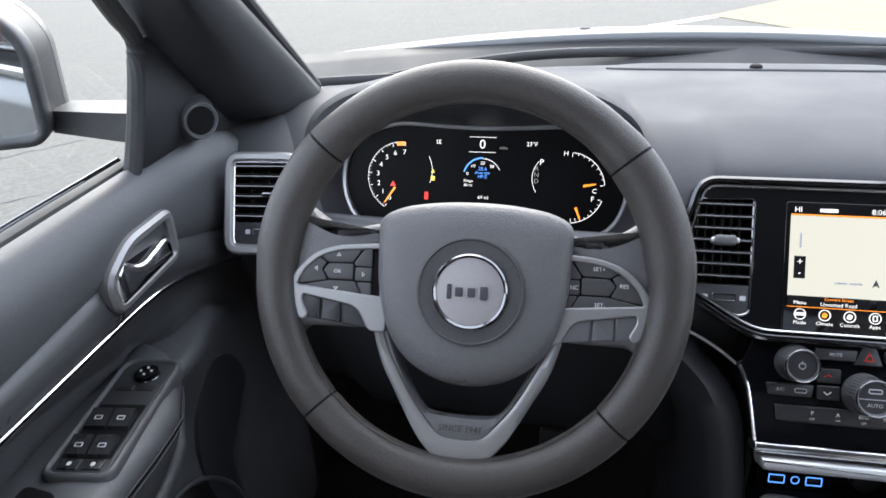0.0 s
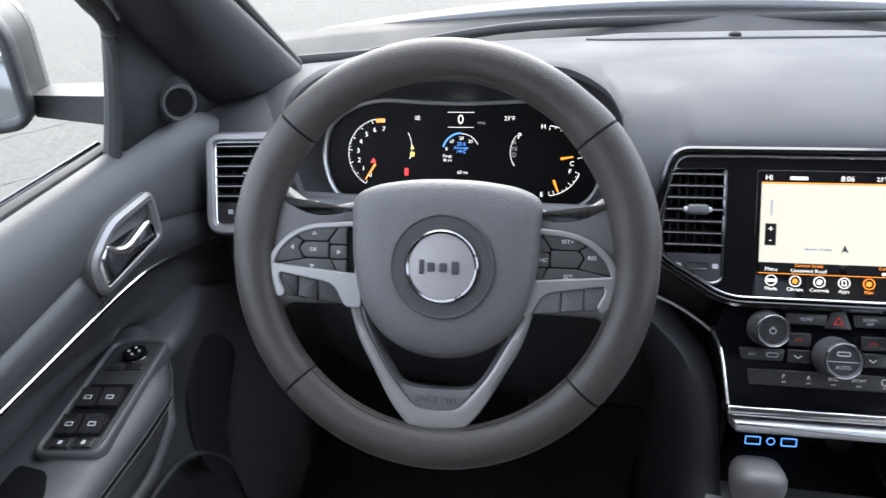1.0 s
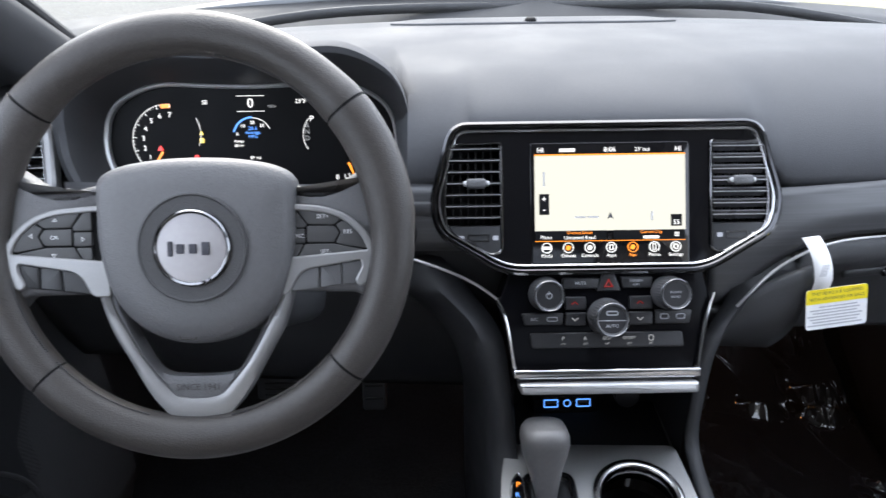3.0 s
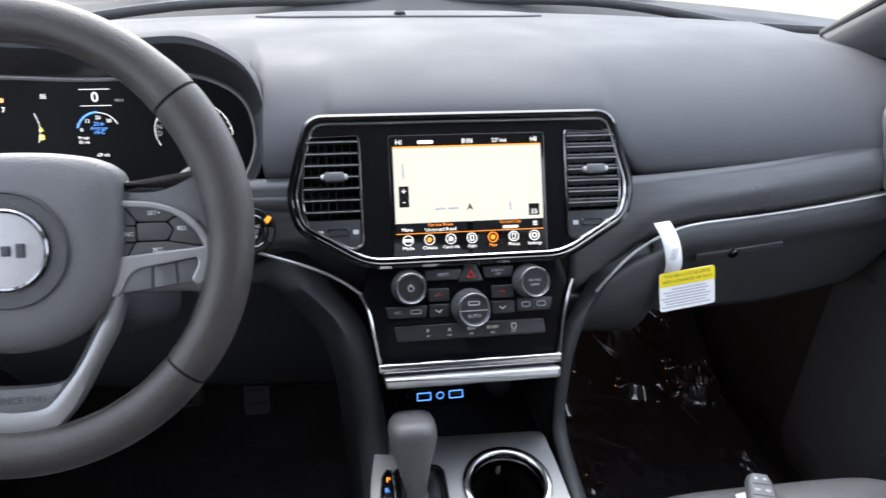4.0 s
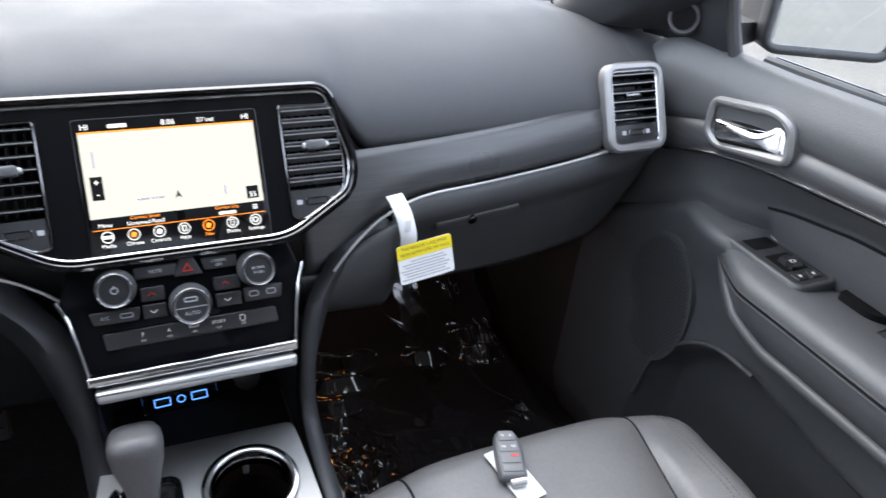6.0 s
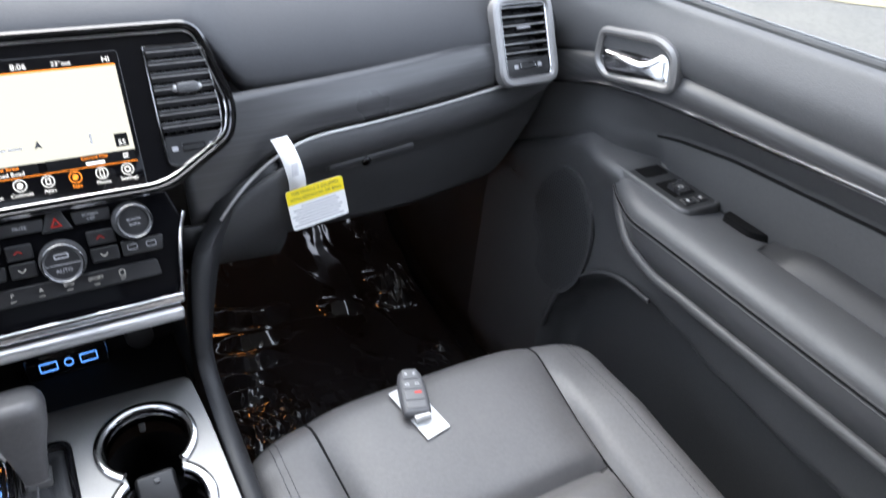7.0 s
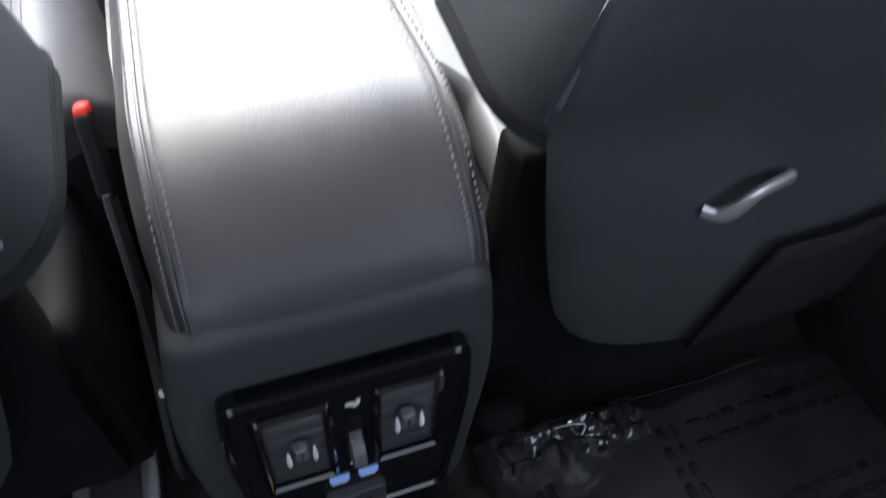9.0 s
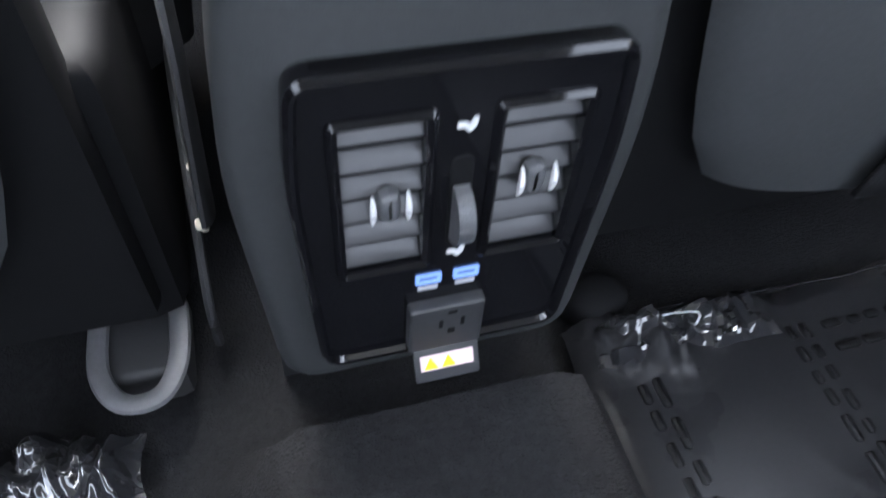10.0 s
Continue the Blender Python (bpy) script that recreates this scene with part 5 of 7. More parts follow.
block(bm, 0.040, 0.066, 0.014, K @ Matrix.Translation((0.028, -0.058, -0.030)) @ Matrix.Rotation(radians(20), 4, "X"), 0.004)
part("cup_divider", bm, BUTTON, console, "dark divider between the cup wells")
# gear selector gate
bm = B()
hoop(bm, grown(slot, 0.005), 0.006, K, -0.004, 0.006, 0.002)
part("gate_rim", bm, PIANO, console, "gloss black gate rim")
bm = B()
hoop(bm, rounded([(-0.0965, -0.030), (-0.0965, 0.024), (-0.102, 0.037), (-0.112, 0.024), (-0.1175, -0.020), (-0.112, -0.050)], 0.010, 4), 0.0020, K, 0.001, 0.0055, 0.0008)
part("gate_line", bm, CHROME, console, "chrome line beside the gear letters")
bm = B()
solid(bm, slot, K, -0.03, -0.022)
part("gate_floor", bm, VOID, console)
bm = B()
solid(bm, rounded([(-0.098, -0.029), (-0.098, 0.023), (-0.102, 0.034), (-0.111, 0.023), (-0.116, -0.020), (-0.1115, -0.047)], 0.008, 4), K, 0.0, 0.004, 0.001)
letters = part("gear_display", bm, SCREENGLASS, console, "small dark gear letter window")
bm = B()
words(bm, "P", 0.010, K @ at(-0.104, 0.018, 0.0043))
part("lettering", bm, LITORANGE, letters, "orange lit gear letter")
bm = B()
for y, w in ((0.004, "R"), (-0.009, "N"), (-0.022, "D")):
    words(bm, w, 0.009, K @ at(-0.106, y, 0.0043))
part("lettering", bm, LITBLUE, letters, "blue lit gear letters")
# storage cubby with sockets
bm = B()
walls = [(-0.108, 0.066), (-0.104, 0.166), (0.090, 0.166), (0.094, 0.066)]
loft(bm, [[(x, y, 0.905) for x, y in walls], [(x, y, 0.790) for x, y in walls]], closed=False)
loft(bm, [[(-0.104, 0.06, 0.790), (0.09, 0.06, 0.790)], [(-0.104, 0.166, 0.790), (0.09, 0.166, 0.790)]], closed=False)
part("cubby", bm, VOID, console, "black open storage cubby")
MH = basis((-0.028, 0.154, 0.803), (1, 0.02, 0), (0, 0.3, 1))
bm = B()
solid(bm, rect(0.088, 0.031, 0.006), MH, -0.01, 0.003, 0.002)
hub = part("socket_panel", bm, PIANO, console, "gloss black socket panel with blue lit ports")
bm = B()
hoop(bm, rect(0.086, 0.029, 0.005), 0.0012, MH, 0.001, 0.0040, 0.0004)
part("panel_rim", bm, DARKCHROME, hub, "fine bright rim")
for x in (-0.020, 0.022):
    bm = B()
    hoop(bm, rect(0.0185, 0.0110, 0.0015, x, -0.001), 0.0011, MH, 0.002, 0.0042, 0.0004)
    port = part("usb_port", bm, LITBLUE, hub, "blue glowing socket outline")
    bm = B()
    solid(bm, rect(0.011, 0.003, 0.0004, x, 0.0), MH, 0.002, 0.0038)
    part("tongue", bm, BUTTON, port)
bm = B()
hoop(bm, circle(0.0050, 20, 0.001, -0.001), 0.0010, MH, 0.002, 0.0042, 0.0004)
part("aux_socket", bm, LITBLUE, hub, "blue glowing round socket")
bm = B()
solid(bm, circle(0.016, 24), basis((0.052, 0.158, 0.808), (1, 0, 0), (0, 0.3, 1)), -0.01, 0.003, 0.002)
part("power_socket_cap", bm, BUTTON, console, "round black socket cap")

# torn remains of clear film at the front of the armrest
tear = random.Random(4)
edge_up, edge_low = [], []
for i in range(41):
    x = -0.085 + 0.172 * i / 40
    edge_up.append((x, -0.150 + 0.012 * abs(math.sin(i * 0.55)) + tear.uniform(-0.005, 0.005), 0.0032))
    edge_low.append((x, -0.205, 0.0030))
bm = B()
loft(bm, [edge_up, edge_low], K, closed=False)
thick(single("torn_film", bm, CLEARFILM, "torn strip of clear protective film on the console plate", "plastic film"), 0.0004)

# ---- gear selector ----
shifter = thing("gear_selector", "black leather gear selector with metal collar", "gear selector", (-0.076, -0.03, 0.80))
SH = basis((-0.076, 0.002, 0.779), (1, 0, 0), (0, 0.94, -0.34))
bm = B()
foot = [K @ Vector((*p, -0.010)) for p in grown(slot, -0.001)]
low = [K @ Vector((*p, -0.002)) for p in grown(slot, -0.003)]
neck = [SH @ Vector((*p, 0.010)) for p in rect(0.021, 0.028, 0.006, 0.003, 0.0, n=6)]


def nearest_turn(ring_in, like):
    """The ring's points spread evenly, one for each point of the other, by the angle round the middle."""
    mid = sum(like, Vector()) / len(like)
    top_mid = sum(ring_in, Vector()) / len(ring_in)
    out = []
    for q in like:
        a = math.atan2(q.y - mid.y, q.x - mid.x)
        out.append(min(ring_in, key=lambda r: abs(math.remainder(math.atan2(r.y - top_mid.y, r.x - top_mid.x) - a, 2 * math.pi))))
    return out


crest = nearest_turn(neck, low)
loft(bm, [foot, low] + [[a.lerp(b, f) + Vector((0, 0, 0.004 * math.sin(math.pi * f) - 0.0018 * abs(math.sin(9 * f + 5 * a.x * 40)))) for a, b in zip(low, crest)] for f in (0.12, 0.25, 0.4, 0.55, 0.7, 0.85, 1.0)])
part("boot", bm, CHEEK, shifter, "black creased leather boot", 60)
bm = B()
seam_a, seam_b = K @ Vector((-0.077, -0.106, 0.0)), SH @ Vector((0.002, -0.013, 0.012))
tube(bm, [seam_a.lerp(seam_b, f / 8) + Vector((0, 0, 0.0042 * math.sin(math.pi * f / 8) + 0.0006)) for f in range(9)], 0.0010, 0.0010, n=6)
part("boot_seam", bm, STITCH, shifter, "grey seam down the boot")
bm = B()
loft(bm, [[(*p, w) for p in rect(a, b, 0.006, 0.003)] for a, b, w in ((0.022, 0.029, 0.006), (0.0245, 0.032, 0.009), (0.0245, 0.033, 0.016))], SH)
part("collar", bm, SILVERPAINT, shifter, "silver collar")
bm = B()
rings = []
for a, b, w, c in ((0.022, 0.031, 0.014, 0), (0.026, 0.036, 0.028, 0.000), (0.036, 0.046, 0.050, 0.002), (0.049, 0.056, 0.072, 0.002), (0.053, 0.061, 0.088, 0.0), (0.051, 0.060, 0.097, -0.003), (0.044, 0.052, 0.104, -0.005), (0.028, 0.034, 0.108, -0.006), (0.008, 0.010, 0.1095, -0.006)):
    rings.append([(p.x + 0.003 * max(0.0, 1 - w / 0.06), p.y + c, w) for p in rect(a, b, min(a, b) * 0.42, n=6)])
loft(bm, rings, SH)
part("grip", bm, LEATHER, shifter, "smooth black leather grip", 60)

# ---- armrest lid ----
armrest = thing("console_armrest", "grey-black leather armrest lid with double stitched seams", "armrest", (0, -0.4, 0.8))


def lid_z(y):
    f = max(0.0, (y + 0.225) / 0.035)
    slope = 4.6 * max(0.0, -0.498 - y) ** 2 + 0.012 * max(0.0, (-0.604 - y) / 0.0165) ** 2
    return 0.868 + 0.004 * math.sin((y + 0.2) * 8) - slope - 0.012 * min(1, f) ** 2


def lid_w(y):
    return 0.096 + 0.010 * min(1, max(0, (-y - 0.2) / 0.3))


ys = [-0.185, -0.188, -0.195, -0.205, -0.22] + [-0.24 - 0.02 * i for i in range(12)] + [-0.47 - 0.0125 * i for i in range(1, 10)] + [-0.592, -0.600, -0.607, -0.612, -0.616, -0.619, -0.6205]
bm = B()
rings = []
for i, y in enumerate(ys):
    w, top = lid_w(y) * (1 - 0.10 * max(0.0, (-0.50 - y) / 0.12) ** 2.5), lid_z(y)
    bot = 0.792 if y > -0.45 else 0.792 - 0.03 * min(1, (-0.45 - y) / 0.15)
    if i == 0:
        top = 0.83
    if i == 1:
        top = 0.846
    top = max(top, bot + 0.004)
    h = top - bot
    ring = [(-w, y, bot), (-w, y, bot + h * 0.55), (-w + 0.002, y, bot + h * 0.75), (-w + 0.008, y, bot + h * 0.92)]
    xs = [-w + 0.012, -0.0815, -0.055, -0.025, 0, 0.025, 0.055, 0.0815, w - 0.012]
    ring += [(x, y, top + 0.006 * (1 - (x / w) ** 2) - (0.0025 if abs(abs(x) - 0.0815) < 0.001 else 0)) for x in xs]
    ring += [(w - 0.008, y, bot + h * 0.92), (w - 0.002, y, bot + h * 0.75), (w, y, bot + h * 0.55), (w, y, bot)]
    rings.append(ring)
loft(bm, rings)
part("lid", bm, ARMVINYL, armrest, "padded leather lid", 60)
for s in (-1, 1):
    for off in (0.0765, 0.0815, 0.0865):
        bm = B()
        pts = [Vector((s * off + s * 0.006 * min(1, max(0, (-y - 0.2) / 0.3)), y, lid_z(y) + 0.006 * (1 - (off / lid_w(y)) ** 2) + 0.0002)) for y in ys[3:-2]]
        if off == 0.0815:
            tube(bm, pts, 0.0010, 0.0008, n=6)
            part("seam", bm, TRIM, armrest, "sunken seam")
        else:
            path = smooth_path(pts, 5)
            for p, q in zip(path[::2], path[1::2]):
                tube(bm, [p, q], 0.0008, 0.0009, n=4)
            tagged(part("stitching", bm, STITCH, armrest, "grey thread stitching"), kind="stuff")

# ---- rear end of the console ----
RP = basis((-0.004, -0.631, 0.6390), (1, 0, 0), (0, 0.05, 1))
rear = thing("rear_air_panel", "black rear console panel with two air vents and sockets", "air panel", (0, -0.62, 0.5))
bm = B()
SURR = rounded([(-0.100, 0.160, 0.02), (0.100, 0.160, 0.02), (0.114, 0.05, 0.05), (0.100, -0.150, 0.03), (-0.106, -0.150, 0.03), (-0.118, 0.05, 0.05)], n=5)
solid(bm, SURR, RP, -0.06, 0.004, 0.014)
part("surround", bm, SEATBACK, rear, "dark grey vinyl surround", 60)
FR = rounded([(-0.080, 0.107, 0.010), (0.080, 0.107, 0.010), (0.084, 0.05, 0.05), (0.075, -0.107, 0.014), (-0.079, -0.107, 0.014), (-0.086, 0.05, 0.05)], n=5)
OUTLETS = [rounded([(sx * 0.014, 0.084, 0.004), (sx * 0.067, 0.084, 0.006), (sx * 0.067, -0.027, 0.006), (sx * 0.014, -0.027, 0.004)][::-sx], n=4) for sx in (-1, 1)]
bm = B()
cutout(bm, [FR] + [grown(q, -0.002) for q in OUTLETS], RP, 0.0, 0.0155, 0.002)
part("panel_face", bm, PIANO, rear, "black panel face")
bm = B()
hoop(bm, grown(FR, 0.002), 0.006, RP, 0.0, 0.0205, 0.004)
part("panel_rim", bm, PIANO, rear, "gloss black rim")
for sx, out in zip((-1, 1), OUTLETS):
    bm = B()
    hoop(bm, out, 0.0055, RP, 0.001, 0.0195, 0.0025)
    vent = part("air_vent", bm, PIANO, rear, "square slatted rear air vent")
    bm = B()
    solid(bm, grown(out, -0.003), RP, 0.0, 0.0015)
    part("duct", bm, VOID, vent)
    for i in range(6):
        y = 0.0720 - 0.0174 * i
        bm = B()
        block(bm, 0.0425, 0.0125, 0.0026, RP @ Matrix.Translation((sx * 0.0405, y, 0.0100)) @ Matrix.Rotation(radians(-34), 4, "X"), 0.0009)
        part("slat", bm, BUTTON, vent)
    bm = B()
    block(bm, 0.0125, 0.020, 0.008, RP @ Matrix.Translation((sx * 0.0385, 0.031 + 0.002 * sx, 0.0185)), 0.004)
    tab = part("vent_tab", bm, DOOR, vent, "grey tilting tab")
    for dx in (-0.0090, 0.0090):
        # White rods at the tab's sides: chrome glints put in as colour
        bm = B()
        tube(bm, smooth_path([RP @ Vector((sx * 0.0385 + dx, 0.033 + 0.002 * sx + h, 0.0245 - 25 * h * h)) for h in (-0.010, -0.005, 0, 0.005, 0.010)], 4), 0.0019, 0.0026, n=8, taper=lambda t: 0.35 + 0.65 * math.sin(math.pi * t))
        part("edge_glint", bm, WHITEMARK, tab)
RQ = RP @ Matrix.Translation((0, 0, 0.008))
bm = B()
solid(bm, rect(0.0125, 0.064, 0.006, 0, 0.021), RQ, 0.006, 0.0085, 0.001)
part("thumbwheel_slot", bm, VOID, rear)
bm = B()
tube(bm, [RQ @ Vector((-0.0045, 0.014, 0.0055)), RQ @ Vector((0.0045, 0.014, 0.0055))], 0.020, 0.020, n=28)
part("thumbwheel", bm, DOOR, rear, "ribbed grey thumbwheel")
for y in (0.070, -0.021):
    bm = B()
    k = 0.8
    solid(bm, rounded([(k * px + 0.001, y + k * (py - y)) for px, py in ((-0.007, y + 0.001), (-0.003, y + 0.001), (0.001, y - 0.003), (0.005, y + 0.001), (0.006, y + 0.008), (0.003, y + 0.008), (0.001, y + 0.003), (-0.002, y + 0.005), (-0.007, y + 0.005))], 0.0008, 2), RQ, 0.007, 0.0084)
    part("airflow_symbol", bm, WHITEMARK, rear, "white airflow symbol")
for x in (-0.0145, 0.0085):
    bm = B()
    hoop(bm, rect(0.0155, 0.008, 0.001, x, -0.0395), 0.0022, RQ, 0.007, 0.0095, 0.0003)
    part("usb_port", bm, DIMBLUE, rear, "blue lit charging socket")
    bm = B()
    solid(bm, rect(0.012, 0.0035, 0.0004, x, -0.0485), RQ, 0.007, 0.0082)
    part("lettering", bm, GREYINK, rear, "unreadable socket lettering")
bm = B()
solid(bm, rect(0.048, 0.044, 0.003, -0.003, -0.083), RQ, 0.004, 0.016, 0.002)
outlet = part("mains_outlet", bm, TRIM, rear, "black mains outlet block")
for x, y, w, h in ((-0.007, -0.078, 0.0025, 0.008), (0.007, -0.078, 0.0025, 0.008), (0.0, -0.0865, 0.005, 0.005), (0.0, -0.067, 0.006, 0.003)):
    bm = B()
    solid(bm, rect(w, h, w * 0.3, x, y), RQ, 0.014, 0.0163)
    part("pin_hole", bm, VOID, outlet)
bm = B()
FL = RQ @ Matrix.Translation((-0.002, -0.108, 0.014)) @ Matrix.Rotation(radians(-30), 4, "X")
solid(bm, rect(0.044, 0.026, 0.002, 0, -0.010), FL, -0.002, 0.001, 0.0006)
flap = part("outlet_flap", bm, TRIM, rear, "open outlet flap with a caution sticker")
bm = B()
solid(bm, rect(0.036, 0.011, 0.0005, 0, -0.009), FL, 0.0008, 0.0016)
part("caution_sticker", bm, mat("pink_sticker", (0.75, 0.55, 0.55), 0.5), flap, "pale caution sticker")
for x in (-0.011, 0.001):
    bm = B()
    solid(bm, rounded([(x - 0.0048, -0.0135), (x + 0.0048, -0.0135), (x, -0.005)], 0.0005, 2), FL, 0.0014, 0.0020)
    part("caution_triangle", bm, YELLOW, flap, "yellow caution triangle")

# ---- front seats ----


def seat(cx, s, label, wide, back):
    """A front seat. s: the sign of its door side."""
    st = thing("front_seat", label, "car seat", (cx, -0.25, FLOOR), "front seats")
    HALF = 0.270

    def INS_at(y):
        return 0.147 + 0.075 * max(0.0, min(y, 0.0) + 0.20)

    def top(dx, y):
        a = abs(dx)
        INS = INS_at(y)
        z = 0.750 + 0.085 * (y + 0.10) - 0.10 * max(0.0, -0.30 - y)
        fade = 1 - 0.95 * max(0.0, min(1.0, (y + 0.14) / 0.10))
        if a > INS:
            t = (a - INS) / (HALF - INS)
            z += 0.014 * fade * math.sin(min(1, t * 1.6) * math.pi / 2) - 0.13 * max(0.0, t - 0.55) ** 2 * 2.2
        z -= 0.012 * fade * math.exp(-((a - INS) / 0.009) ** 2)
        if a < INS:
            for g in (-0.205, -0.345):
                z -= 0.017 * math.exp(-((y - g) / 0.010) ** 2)
            z += 0.008 * (1 - (a / INS) ** 4)
            for g0, g1 in ((-0.205, 0.02), (-0.345, -0.205), (-0.50, -0.345)):
                if g0 < y < g1:
                    z += 0.007 * math.sin(math.pi * (y - g0) / (g1 - g0)) ** 0.7 * (1 - (a / INS) ** 6)
        return z

    def rolled(dx, q):
        """q: way along the cushion from the back, over the front edge and down."""
        L = 0.53
        y0 = -0.56
        if q <= L:
            y = y0 + q
            return (cx + dx, y - 0.06 * (max(0.0, abs(dx) - 0.11) / 0.160) ** 3 * max(0.0, (q - 0.37) / 0.16), top(dx, y))
        a = min((q - L) / 0.07, 1.25)
        yy = y0 + L
        pull = 0.06 * (max(0.0, abs(dx) - 0.11) / 0.160) ** 3
        return (cx + dx * (1 - 0.0), yy + 0.045 * math.sin(min(a, 1) * math.pi / 2) - pull, top(dx, yy) - 0.055 * (1 - math.cos(min(a, 1) * math.pi / 2)) - 0.30 * max(0, a - 1))

    qs = [0.05 + 0.48 * i / 50 for i in range(51)] + [0.53 + 0.07 * i / 8 for i in range(1, 9)] + [0.6175]
    # centre panels between the cross seams
    cuts = ((0, 0.215), (0.215, 0.355), (0.355, 1))
    for a, b in cuts:
        rows = [q for q in qs if a - 0.001 <= q <= b + 0.010]
        bm = B()
        loft(bm, [[rolled((-1 + 2 * i / 28) * INS_at(q - 0.56), q) for i in range(29)] for q in rows], closed=False)
        part("cushion_panel", bm, LEATHER, st, "smooth black leather cushion panel", 80)
    for k in (-1, 1):
        bm = B()
        rows = []
        for q in qs:
            INS = INS_at(q - 0.56)
            half = HALF - (0.095 * max(0.0, min(1.0, (0.285 - q) / 0.10)) if k == -s else 0.0)
            dxs = [INS + (max(half, INS + 0.01) - INS) * i / 16 for i in range(17)]
            ring = [Vector(rolled(k * d, q)) for d in dxs]
            last = ring[-1]
            ring += [last + Vector((k * 0.008, 0, -0.015)), last + Vector((k * 0.010, 0, -0.04)), last + Vector((k * 0.002, 0, -0.065))]
            rows.append(ring)
        loft(bm, rows, closed=False)
        part("cushion_bolster", bm, LEATHER, st, "raised black leather side bolster", 80)
        # Black sheet down the cushion's side, put in for the gap's shade
        bm = B()
        loft(bm, [[r_[-1] + Vector((-k * 0.002, 0, 0.012)), r_[-1] + Vector((-k * 0.004, 0, -0.05)), Vector((r_[-1].x - k * 0.012, r_[-1].y, 0.52))] for r_ in rows[:-6]], closed=False)
        part("side_gap_shade", bm, RUBBER, st, "black sheet for the dark gap beside the cushion", 60)
        for off in (0.205, 0.213):
            bm = B()
            path = [Vector(rolled(k * off, q)) + Vector((0, 0, 0.0004)) for q in qs if 0.25 < q < 0.575]
            path = smooth_path(path, 3)
            for p, q in zip(path[::2], path[1::2]):
                tube(bm, [p, q], 0.0007, 0.0007, n=4)
            tagged(part("stitching", bm, STITCH, st, "grey thread stitching"), kind="stuff")
    # sunken seams between the panels
    for k in (-1, 1):
        bm = B()
        tube(bm, [Vector(rolled(k * INS_at(q - 0.56), q)) for q in qs if 0.16 < q < 0.59], 0.0018, 0.0015, n=6)
        part("seam", bm, VOID, st, "dark sunken seam")
    for q in (0.215, 0.355):
        bm = B()
        tube(bm, [Vector(rolled((-1 + 2 * i / 24) * INS_at(q - 0.56), q)) for i in range(25)], 0.0020, 0.0018, n=6)
        part("seam", bm, VOID, st, "dark sunken seam")
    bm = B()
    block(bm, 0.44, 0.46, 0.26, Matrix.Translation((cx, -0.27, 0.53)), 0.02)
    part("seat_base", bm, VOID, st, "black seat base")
    for dx in (-0.20, 0.20):
        bm = B()
        tube(bm, [(cx + dx, -0.46, FLOOR + 0.045), (cx + dx, 0.0, FLOOR + 0.055)], 0.018, 0.02, n=8)
        part("seat_rail", bm, RUBBER, st, "dark steel seat rail")
    # backrest: a deep padded wedge, its sides wrapping round to the rear
    UP = Vector((0, -0.44, 0.898))
    FW = Vector((0, 0.898, 0.44))
    o = Vector((cx, -0.470 + back, 0.812))
    hs = [0.0 + 0.60 * i / 24 for i in range(25)]

    def ring(h):
        t = h / 0.60
        w = wide - 0.085 * t + 0.02 * math.sin(math.pi * t)
        dF, dR = 0.082 + 0.006 * t - 0.015 * min(1.0, t / 0.47) ** 1.3, -0.085 + 0.020 * t
        shrink = 1 - 0.55 * max(0.0, (t - 0.9) / 0.1) ** 2
        dF, dR, w = dF * shrink, dR * shrink, w * (1 - 0.12 * (1 - shrink))
        wl, wr = (w, w - 0.03) if s > 0 else (w, w)
        out = rounded([(-wl, dF, 0.022), (wr, dF - (0.060 * max(0.0, 1 - t / 0.5) ** 1.5 if s > 0 else 0), 0.022 if s < 0 else 0.05), (w * 0.97, dR, 0.10), (-w * 0.97, dR, 0.10)], n=8)
        lift = 0.045 * (1 - t)
        return [o + Vector((p.x, 0, 0)) + UP * (h + lift * (dF - p.y) / (dF - dR)) + FW * p.y for p in out]

    rings = [ring(h) for h in hs]
    heart = sum(rings[0], Vector()) / len(rings[0])
    for f, d in ((0.992, 0.004), (0.97, 0.008), (0.90, 0.010)):
        rings.insert(0, [heart + (p - heart) * f - UP * d for p in ring(0.0)])
    n = len(rings[0])
    bm = B()
    loft(bm, [r[4:7] + [r[7].lerp(r[10], j / 20) - FW * 0.085 * (1 - abs(j / 10 - 1) ** 4) for j in range(21)] + r[11:14] for r in rings], closed=False)
    part("backrest_cushion", bm, LEATHER, st, "black leather backrest cushion", 80)
    bm = B()
    loft(bm, [[r[i % n] for i in range(13, n + 5)] for r in rings], closed=False)
    for r in (rings[-1], rings[0]):
        hollow = r[:7] + [r[7].lerp(r[10], j / 20) - FW * 0.085 * (1 - abs(j / 10 - 1) ** 4) for j in range(21)] + r[11:]
        bm.faces.new([bm.verts.new(p) for p in hollow])
    part("backrest_shell", bm, SEATBACK, st, "black vinyl backrest sides and rear", 60)
    for i in (4, 13):
        bm = B()
        for off in (0.0, 0.007):
            path = smooth_path([r[i].lerp(r[(i + (1 if i == 13 else -1)) % n], off / 0.02) + (r[i] - r[(i + n // 2) % n]).normalized() * 0.0006 for r in rings[3:]], 14)
            for p, q in zip(path[::2], path[1::2]):
                tube(bm, [p, q], 0.0007, 0.0007, n=4)
        tagged(part("stitching", bm, STITCH, st, "grey thread stitching"), kind="stuff")
    # map pocket wrapped round the rear, with an arched hem
    def skin(i, z):
        """The point of the backrest's skin at that place round it and that height."""
        h = (z - 0.80) / 0.9
        for _ in range(5):
            rg = ring(max(0.0, min(0.599, h)))
            lo = int(i)
